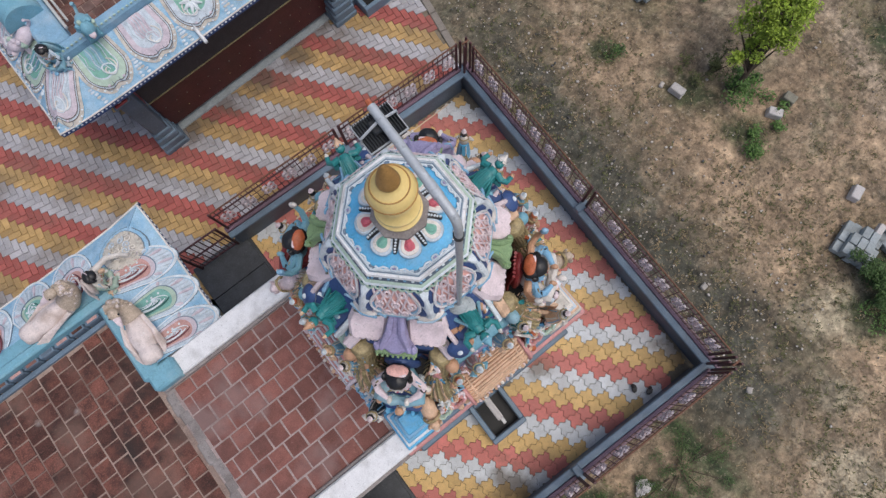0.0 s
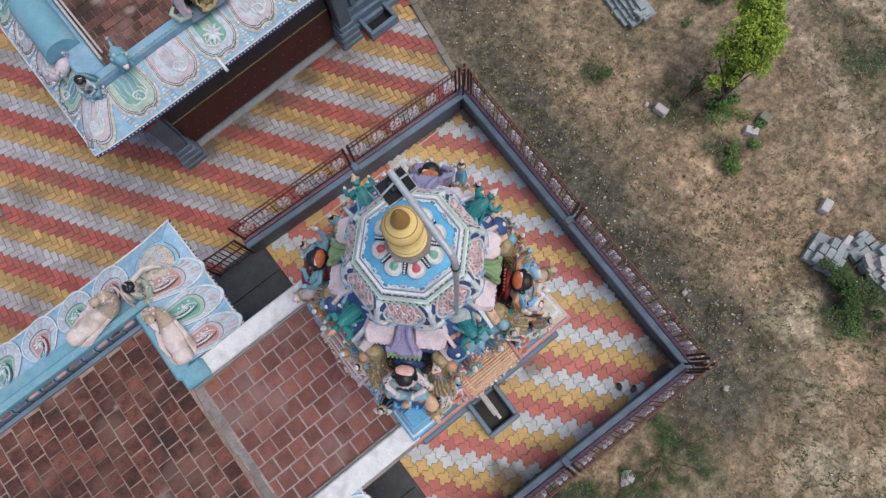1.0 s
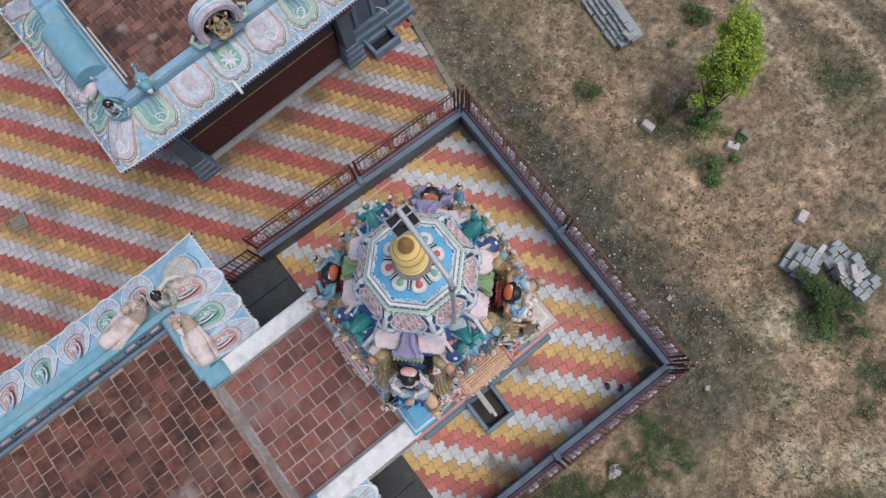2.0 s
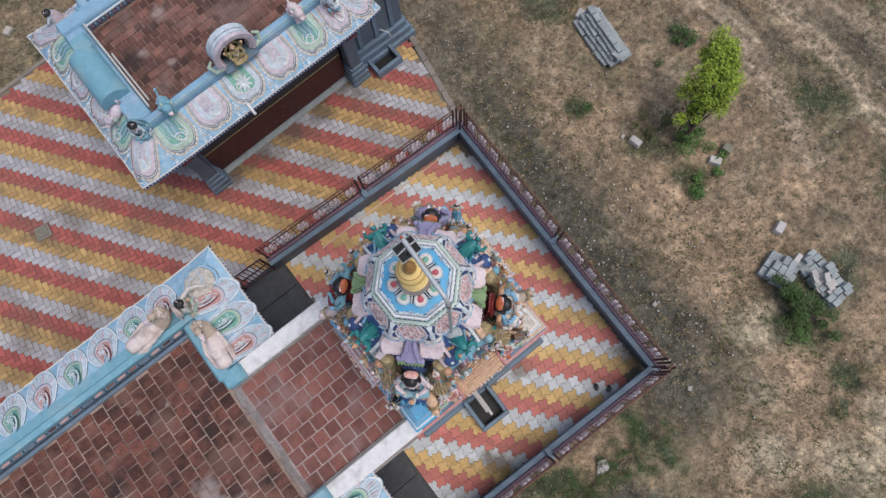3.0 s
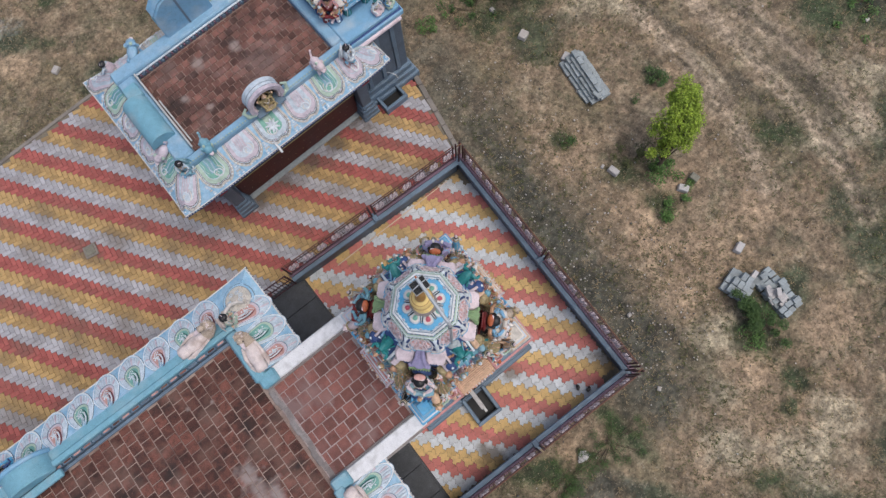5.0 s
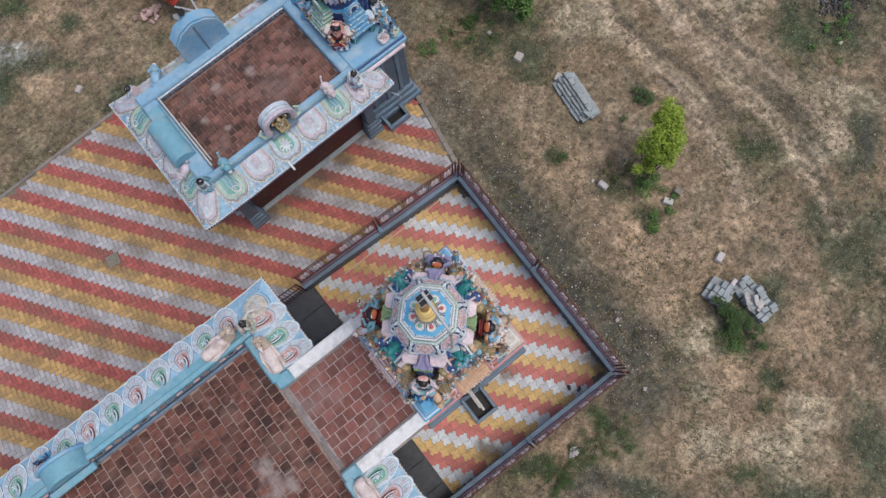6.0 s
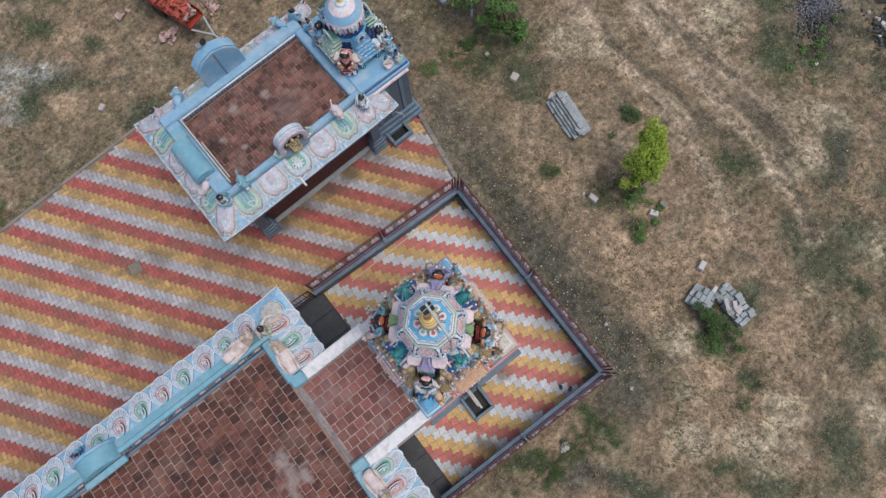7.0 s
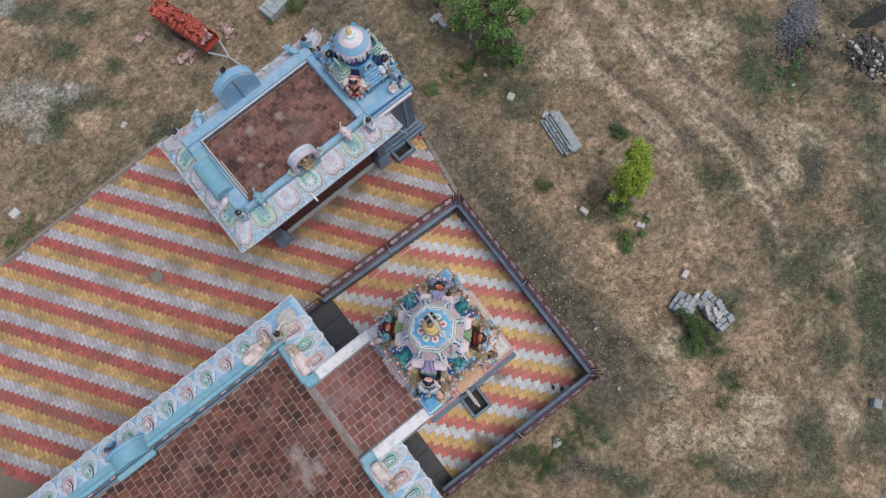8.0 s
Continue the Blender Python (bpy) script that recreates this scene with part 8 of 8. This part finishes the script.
gable_stack(pose(9.72, 4.52, 0, 0, 0, -102), 6, 5, (0.285, 0.185, 0.105), "ridged stack of grey concrete blocks on dry ground", 3)
block_pile(pose(9.95, 5.62, 0, 0, 0, 20), 2, 1, 1, (0.32, 0.20, 0.17), "few loose concrete blocks beside the stack", 0.03, 0.2, "pale_block", 4)
block_pile(pose(8.32, -3.52, 0, 0, 0, 12), 3, 5, 2, (0.27, 0.17, 0.15), "small stack of grey concrete blocks beside a bush", 0.02, 0.1, seed=5)
block_pile(pose(4.55, 17.05, 0, 0, 0, 10), 5, 2, 2, (0.21, 0.40, 0.19), "stack of grey concrete blocks behind the pavilion", 0.02, 0.1, seed=6)


def block_heap(m, count, spread, label, material, size, seed, high=0.35):
    rr = random.Random(seed)
    p = thing("block_heap", m, label, "block heap", "tumbled heaps of blocks")
    mesh = Build().box((0, 0, 0), size, M[material], 0.008).mesh("block")
    for i in range(count):
        x, y = rr.gauss(0, spread[0] * 0.42), rr.gauss(0, spread[1] * 0.42)
        f = max(0.0, 1 - math.hypot(x / spread[0], y / spread[1]))
        part("block", mesh, p, m=pose(x, y, size[2] * 0.45 + high * f * rr.uniform(0.1, 0.9), rr.uniform(-14, 14), rr.uniform(-14, 14), rr.choice((0, 0, 90, 45)) + rr.uniform(-22, 22)))


block_pile(pose(9.02, -4.40, 0, 0, 0, 84), 9, 3, 2, (0.16, 0.255, 0.15), "ragged stack of pale grey concrete blocks", 0.035, 0.35, "block", 7)
block_heap(pose(8.86, -4.45, 0.12, 0, 0, 0), 14, (0.32, 0.8), "pale blocks lying on top of a ragged stack", "pale_block", (0.24, 0.14, 0.12), 8, 0.45)
block_heap(pose(0.3, 17.8, 0), 22, (0.55, 0.35), "loose pinkish bricks dropped on the ground", "rubble_brick", (0.22, 0.11, 0.07), 9, 0.12)
block_heap(pose(2.4, 17.7, 0), 14, (0.4, 0.5), "loose broken bricks beside the trailer", "rubble_brick", (0.22, 0.11, 0.07), 10, 0.1)
block_heap(pose(-0.6, 19.9, 0), 5, (0.3, 0.3), "few loose bricks on the ground", "rubble_brick", (0.22, 0.11, 0.07), 12, 0.05)
block_heap(pose(9.35, 11.75, 0), 4, (0.3, 0.35), "few concrete blocks lying under a tree", "block", (0.40, 0.2, 0.18), 13, 0.1)


def stone(m, size, material, label, name="stone_block"):
    whole(name, Build().box((0, 0, size[2] / 2 - 0.01), size, M[material], 0.02, None, 0.94), m, label, "stone", "single stones on the field")


for x, y, a, mt, sz in ((8.12, 1.60, 8, "pale_block", (0.21, 0.36, 0.2)), (9.34, -0.27, 30, "pale_block", (0.22, 0.34, 0.2)), (9.85, -0.25, 10, "olive", (0.24, 0.3, 0.2)), (9.22, -2.74, 16, "pale_block", (0.36, 0.22, 0.2)),
                        (4.36, -4.12, 40, "pebble", (0.14, 0.12, 0.08)), (9.30, 7.10, 20, "pebble", (0.34, 0.3, 0.18)), (-3.5, 17.0, 30, "pebble", (0.3, 0.22, 0.12)),
                        (10.86, -10.5, 30, "block", (0.36, 0.30, 0.25)), (-9.05, 16.8, 10, "pale_block", (0.42, 0.36, 0.15)), (9.2, 8.55, 0, "pebble", (0.16, 0.2, 0.08)), (5.25, -2.0, 0, "pebble", (0.15, 0.12, 0.08)),
                        (8.0, 1.95, 20, "pebble", (0.16, 0.1, 0.07)), (18.2, -0.2, 0, "pebble", (0.16, 0.12, 0.08)), (21.3, -0.75, 10, "pale_block", (0.2, 0.17, 0.15))):
    stone(pose(x, y, 0, 0, 0, a), sz, mt, "pale stone lying on the sandy ground")
b = Build()
b.ball((0, 0, 0.05), (0.19, 0.13, 0.055), M["pale_block"], 26, 16)
carve(b, 0, 0.075, 9.0)
b.v = [(x, y, max(0.004, z)) for x, y, z in b.v]
whole("crumpled_sack", b, pose(1.33, -4.03, 0.0), "crumpled pale sack lying outside the yard wall", "sack", smooth=False)
b = Build().tube([(0, 0, 0), (0.02, 0.02, 0.55), (0.02, 0.03, 1.05)], 0.05, M["white"], 8)
whole("white_post", b, pose(9.9, 10.25, 0), "short white marker post near the trees", "post")


def rubble(m, count, spread, size, material, label, name, seed, high):
    rr = random.Random(seed)
    bb = Build()
    for i in range(count):
        x, y = rr.gauss(0, spread[0] * 0.45), rr.gauss(0, spread[1] * 0.45)
        f = max(0.0, 1 - math.hypot(x / spread[0], y / spread[1]))
        s = size * rr.uniform(0.5, 1.5)
        bb.box((0, 0, 0), (s, s * rr.uniform(0.6, 1.0), s * 0.7), M[material], s * 0.2, pose(x, y, high * f * rr.random() + 0.02, rr.uniform(-40, 40), rr.uniform(-40, 40), rr.uniform(0, 180)))
    whole(name, bb, m, label, "stones", kind="stuff")


rubble(pose(20.5, 1.6, 0, 0, 0, 20), 2400, (1.5, 0.75), 0.042, "gravel", "heap of crushed grey stone", "gravel_heap", 51, 0.5)
rubble(pose(19.9, 1.2, 0, 0, 0, 20), 420, (1.5, 0.7), 0.08, "dark_stone", "dark rubble along the gravel heap", "rubble_strip", 52, 0.2)
rubble(pose(21.5, -1.5, 0, 0, 0, 100), 420, (1.2, 0.8), 0.12, "dark_stone", "dark rubble at the water's edge", "rubble_bank", 53, 0.25)
rubble(pose(21.5, -1.6, 0, 0, 0, 100), 60, (1.2, 0.7), 0.14, "pebble", "pale stones at the water's edge", "pale_rubble", 54, 0.25)
b = Build()
b.prism([(22.95 + 0.95 * math.cos(t) * (1 + 0.2 * math.sin(3 * t)), -0.35 + 0.42 * math.sin(t) * (1 + 0.3 * math.cos(2 * t)) - 0.25 * math.cos(t)) for t in [math.tau * i / 28 for i in range(28)]], -0.02, 0.03, M["water_dark"])
whole("pond", b, None, "small dark muddy pool at the edge of the field", "water", kind="structure")

# ------------------------------------------------------------------ brick trailer
tr = thing("farm_trailer", pose(1.10, 18.38, 0, 0, 0, -76), "old red farm trailer loaded with bricks", "trailer")
b = Build()
b.box((0, 0, 0.72), (3.0, 0.80, 0.08), M["trailer_red"], 0.015)
part("bed", b, tr)
for y in (-0.39, 0.39):
    part("side_board", Build().box((0, y, 0.93), (3.0, 0.04, 0.36), M["trailer_red"], 0.01), tr)
part("tail_board", Build().box((-1.5, 0, 0.93), (0.04, 0.74, 0.36), M["trailer_red"], 0.01), tr)
for y in (-0.6, 0.6):
    w = part("wheel", Build().lathe([(0.16, -0.09), (0.33, -0.09), (0.36, -0.05), (0.36, 0.05), (0.33, 0.09), (0.16, 0.09)], M["black"], 20, pose(-0.4, y * 0.56, 0.36, 90, 0, 0)), tr, "black rubber wheel")
part("tow_bar", Build().tube([(1.5, -0.35, 0.66), (2.3, 0.0, 0.56), (3.2, 0.0, 0.5)], 0.04, M["grey_metal"], 8).tube([(1.5, 0.35, 0.66), (2.3, 0.0, 0.56)], 0.04, M["grey_metal"], 8), tr, "bare steel tow bar")
load = thing("brick_load", pose(1.10, 18.38, 0.76, 0, 0, -76), "loose load of red fired bricks on the trailer", "brick heap")
bm_ = Build().box((0, 0, 0), (0.22, 0.11, 0.075), M["brick"], 0.006).mesh("brick")
rr = random.Random(77)
for i in range(300):
    x, y = rr.uniform(-1.45, 1.3), rr.uniform(-0.36, 0.36)
    part("brick", bm_, load, m=pose(x, y, 0.10 + rr.uniform(0.05, 0.56) * (1 - abs(y) * 0.7), rr.uniform(-18, 18), rr.uniform(-18, 18), rr.uniform(0, 180)))
pale_brick = Build().box((0, 0, 0), (0.20, 0.10, 0.07), M["rubble_brick"], 0.006).mesh("brick")
for i in range(26):
    part("brick", pale_brick, load, "broken pinkish brick", m=pose(rr.uniform(0.95, 1.42), rr.uniform(-0.28, 0.28), 0.10 + rr.uniform(0.0, 0.40), rr.uniform(-25, 25), rr.uniform(-25, 25), rr.uniform(0, 180)))
b = Build().tube([(0, 0, 0.08), (1.1, 0.25, 0.2)], 0.035, M["wood"], 6).tube([(0.1, 0.2, 0.08), (0.8, -0.1, 0.14)], 0.03, M["wood"], 6)
whole("timber_poles", b, pose(2.25, 17.2, 0, 0, 0, 80), "two weathered timber poles beside the trailer", "poles")

# ------------------------------------------------------------------ turf and pebbles


def free_ground(x, y):
    if -30 < x < 5.6 and 5.0 < y < 15.5:
        return False
    p = YARD.inverted() @ Vector((x, y, 0))
    if -12 < p.x < 0.35 and -8.2 < p.y < 0.5:
        return False
    if x < -1.5 and -4 < y < 6:
        return False
    return not (3.2 < x < 6.0 and 7.8 < y < 12.6)


def turf(name, count, m, blade, seed, gate, label):
    rr = random.Random(seed)
    bb = Build()
    done = 0
    while done < count:
        x, y = rr.uniform(-13, 25), rr.uniform(-13, 23)
        if not free_ground(x, y) or noise.noise(Vector((x * 0.25, y * 0.25, seed))) < gate + rr.uniform(-0.15, 0.15):
            done += 0.2
            continue
        done += 1
        for _ in range(rr.randint(3, 6)):
            a, l = rr.uniform(0, 6.28), blade * rr.uniform(0.5, 1.4)
            px, py = x + rr.gauss(0, 0.05), y + rr.gauss(0, 0.05)
            dx, dy = math.cos(a), math.sin(a)
            w = 0.012
            bb.add([(px - dy * w, py + dx * w, 0), (px + dy * w, py - dx * w, 0), (px + dx * l * 0.7, py + dy * l * 0.7, l * 0.6)], [(0, 1, 2)], m)
    whole(name, bb, None, label, "grass", kind="stuff", smooth=False)


turf("dry_grass", 13000, M["straw_grass"], 0.10, 61, -0.2, "dry straw-coloured grass tufts over the field")
turf("green_grass", 14000, M["weed"], 0.10, 62, 0.0, "dull green grass tufts over the field")
rr = random.Random(90)
bb = Build()
bd = Build()
for i in range(3200):
    x, y = rr.uniform(-12, 24), rr.uniform(-12, 23)
    if rr.random() < 0.4:
        p = YARD @ Vector((abs(rr.gauss(0, 2.2)) + 0.3, rr.uniform(-9, 3), 0))
        x, y = p.x, p.y
    if not free_ground(x, y):
        continue
    s = 0.012 * rr.choice((1, 1, 1, 1.5, 2.2)) * rr.uniform(0.6, 1.3)
    (bb if rr.random() < 0.55 else bd).box((0, 0, 0), (2 * s, 1.5 * s, s), M["pebble"], s * 0.35, pose(x, y, s * 0.3 + 0.01, 0, 0, rr.uniform(0, 180)))
whole("pebbles", bb, None, "pale pebbles and litter scattered over the soil", "pebbles", kind="stuff")
bd.mats = [M["dark_stone"]]
whole("dark_pebbles", bd, None, "dark clods scattered over the soil", "pebbles", kind="stuff")

# ------------------------------------------------------------------ pavements, laid piece by piece
PAVE = 0.10
outer_pave = thing("pavement_outer", None, "striped pavement of red, yellow and grey blocks", "pavement", kind="structure")


def on_outer(x, y):
    if y > 15.22 or x < -17.5:
        return False
    if x > 4.80 + (y - 5.4) * 0.235 - 0.05:
        return False
    q = YARD.inverted() @ Vector((x, y, 0))
    if q.x > -LEN_A - 0.05 and q.y < WALL_T + 0.04:
        return False
    t = TEMPLE.inverted() @ Vector((x, y, 0))
    if t.x < -1.4 and t.y < 3.45:
        return False
    s = SHRINE.inverted() @ Vector((x, y, 0))
    if -2.2 < s.x < 2.5 and s.y > -1.75:
        return False
    if s.x > 2.5 and s.y > -1.7:
        return False
    return s.x < -2.2 or s.y < -1.7


b = Build()
b.prism([(-18.0, 4.6), (-2.3, 4.6), (-1.9, 5.5), (4.55, 5.15), (4.95, 5.3), (5.45, 7.5), (5.3, 8.6), (5.3, 9.4), (-2.0, 9.4), (-2.0, 15.28), (-18.0, 15.28)], -0.05, PAVE - 0.022, M["joint"])
part("bed", b, outer_pave, "sandy joint bed")
b = Build()
b.box((-10.2, 15.33, 0.05), (15.6, 0.13, 0.16), M["concrete"], 0.02)
part("kerb", b, outer_pave, "concrete edging")
for i in range(6):
    b = Build().box((0, 0, 0.05), (0.18, 0.545, 0.16), M["concrete"], 0.02, pose(4.86 + 0.555 * i * 0.228, 5.35 + 0.555 * i * 0.974, 0.0, 0, 0, -13.2) @ pose(0, 0.27, 0))
    part("kerb", b, outer_pave, "concrete edging")
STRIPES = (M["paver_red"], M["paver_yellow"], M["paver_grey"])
# herringbone: one row of blocks each way makes a stripe; the lattice is a little longer along the stripes
UNIT, STRETCH = 1.1890 * math.sqrt(2) / 12, 1.09
band_turn = radians(-57.16 + 45)
es, ew = Vector((math.cos(band_turn), math.sin(band_turn))), Vector((-math.sin(band_turn), math.cos(band_turn)))
grad = Vector((-0.70663, -0.45608))
base = grad.normalized() * ((2.5 / 12 - 3.63) / grad.length)
across, along = (es + ew) / 2, (es - ew) / 2 * STRETCH
shear_x, shear_y = (across + along), (across - along)
SHEAR = Matrix(((shear_x.x, shear_y.x, 0, 0), (shear_x.y, shear_y.y, 0, 0), (0, 0, 1, 0), (0, 0, 0, 1)))
BLOCK = ((2 * UNIT - 0.007, UNIT - 0.007, 0.05), (UNIT - 0.007, 2 * UNIT - 0.007, 0.05))
block_meshes = [[Build().box((0, 0, 0), size, m, 0.006, SHEAR).mesh("paver") for size in BLOCK] for m in STRIPES]
spots = []
for row in range(-60, 80):
    for k in range(-130, 130):
        # lower corner of a block on the lattice; rows turn from one way to the other
        a0, b0 = k, 2 * row - k
        way = row % 2
        ca, cb = (a0 + 1.0, b0 + 0.5) if way == 0 else (a0 + 0.5, b0 + 1.0)
        p = base + across * (UNIT * (ca + cb)) + along * (UNIT * (ca - cb + 0.6))
        if -17.6 < p.x < 5.6 and 4.6 < p.y < 15.3 and on_outer(p.x, p.y):
            spots.append((p.x, p.y, way, (-(row // 2)) % 3))
spots.sort(key=lambda q: math.hypot(q[0] - 1.2, q[1] - 6.6))
rest = Build()
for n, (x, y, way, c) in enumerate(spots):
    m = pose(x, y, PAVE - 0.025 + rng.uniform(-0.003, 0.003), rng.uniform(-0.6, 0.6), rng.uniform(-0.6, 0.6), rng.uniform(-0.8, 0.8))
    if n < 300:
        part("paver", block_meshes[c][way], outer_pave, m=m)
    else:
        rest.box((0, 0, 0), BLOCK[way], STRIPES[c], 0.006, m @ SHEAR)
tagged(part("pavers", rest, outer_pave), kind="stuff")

yard = thing("pavement_yard", None, "striped yard of interlocking star-shaped paving blocks", "pavement", kind="structure")
b = Build().prism([(0.1, 0.1), (-LEN_A - 1.6, 0.1), (-LEN_A - 1.6, -LEN_B - 0.1), (0.1, -LEN_B - 0.1)][::-1], -0.05, PAVE - 0.022, M["joint"], YARD)
part("bed", b, yard, "sandy joint bed")
A = 0.35257 / math.sqrt(2)
ORDER = "rygrygrygryrgyrgyrgyrgyrgyrgyrgyrgy"
yard_turn = radians(-50.74 + 45)
e1, e2 = Vector((math.cos(yard_turn), math.sin(yard_turn))), Vector((-math.sin(yard_turn), math.cos(yard_turn)))


def yard_index(x, y):
    return -2.19614 * x - 1.79494 * y + 16.0092


g2 = Vector((-2.19614, -1.79494))
start = g2.normalized() * ((0.25 - yard_index(0, 0)) / g2.length)
EDGE = [(0.0, 0.0), (0.16, 0.0), (0.25, 0.135), (0.40, 0.09), (0.50, 0.0), (0.60, -0.09), (0.75, -0.135), (0.84, 0.0)]


def star_outline(s):
    """A square with each side waved out and in, so that neighbours lock."""
    out = []
    for side in range(4):
        c, sn = math.cos(side * math.pi / 2), math.sin(side * math.pi / 2)
        for t, o in EDGE:
            x, y = (t - 0.5) * s, -s * 0.5 + o * s
            # bumps lean outwards on the first half of a side and inwards on the second
            out.append((x * c - y * sn, x * sn + y * c))
    return [(x * 0.972, y * 0.972) for x, y in out]


OUT = star_outline(A)
YARD_STRIPES = (M["yard_red"], M["yard_yellow"], M["yard_grey"])
star_meshes = {}
for key, m in zip("ryg", YARD_STRIPES):
    bb = Build()
    bb.prism(OUT, -0.025, 0.025, m, None, 0.006)
    star_meshes[key] = bb.mesh("paver")


def on_yard(x, y):
    q = YARD.inverted() @ Vector((x, y, 0))
    if not (-LEN_A - 1.5 < q.x < 0.03 and -LEN_B - 0.03 < q.y < 0.03):
        return False
    t = TEMPLE.inverted() @ Vector((x, y, 0))
    if t.x < (-2.22 if t.y > 0 else -2.64) or (abs(t.x) < 1.9 and abs(t.y) < 1.9) or (t.x < 0 and abs(t.y) < 1.68):
        return False
    return not (-0.33 < x - 0.08 < 0.33 and -0.44 < y + 0.97 < 0.44)


spots = []
for i in range(-60, 60):
    for j in range(-60, 60):
        p = start + e1 * (i * A) + e2 * (j * A)
        if on_yard(p.x, p.y):
            spots.append((p.x, p.y))
spots.sort(key=lambda s: math.hypot(s[0] - 2.2, s[1] + 0.8))
rest = Build()
for n, (x, y) in enumerate(spots):
    key = ORDER[max(0, min(len(ORDER) - 1, round(yard_index(x, y)) + 3))]
    m = pose(x, y, PAVE - 0.025 + rng.uniform(-0.003, 0.003), rng.uniform(-0.5, 0.5), rng.uniform(-0.5, 0.5), math.degrees(yard_turn) + rng.uniform(-0.7, 0.7))
    if n < 300:
        part("paver", star_meshes[key], yard, m=m)
    else:
        rest.prism(OUT, -0.025, 0.025, YARD_STRIPES["ryg".index(key)], m, 0.006)
tagged(part("pavers", rest, yard), kind="stuff")

# ------------------------------------------------------------------ roof tiles
tile_field(vroof, TEMPLE, -3.84, -1.66, -1.25, 1.25, 3.885, (-2.0, 0.0), True, clay="tile_pink")
tile_field(roof, TEMPLE, -14.5, -4.07, -2.9, HY - 0.315, HALL_TILE - 0.01, (-4.2, 1.0), False, 0.252, 0.022)
tile_field(sroof, SHRINE, IX0 + 0.02, IX1 - 0.02, IY0 + 0.02, IY1 - 0.1, SR_TILE - 0.008, (0, 0), True, 0.20, 0.014, clay="tile_old")
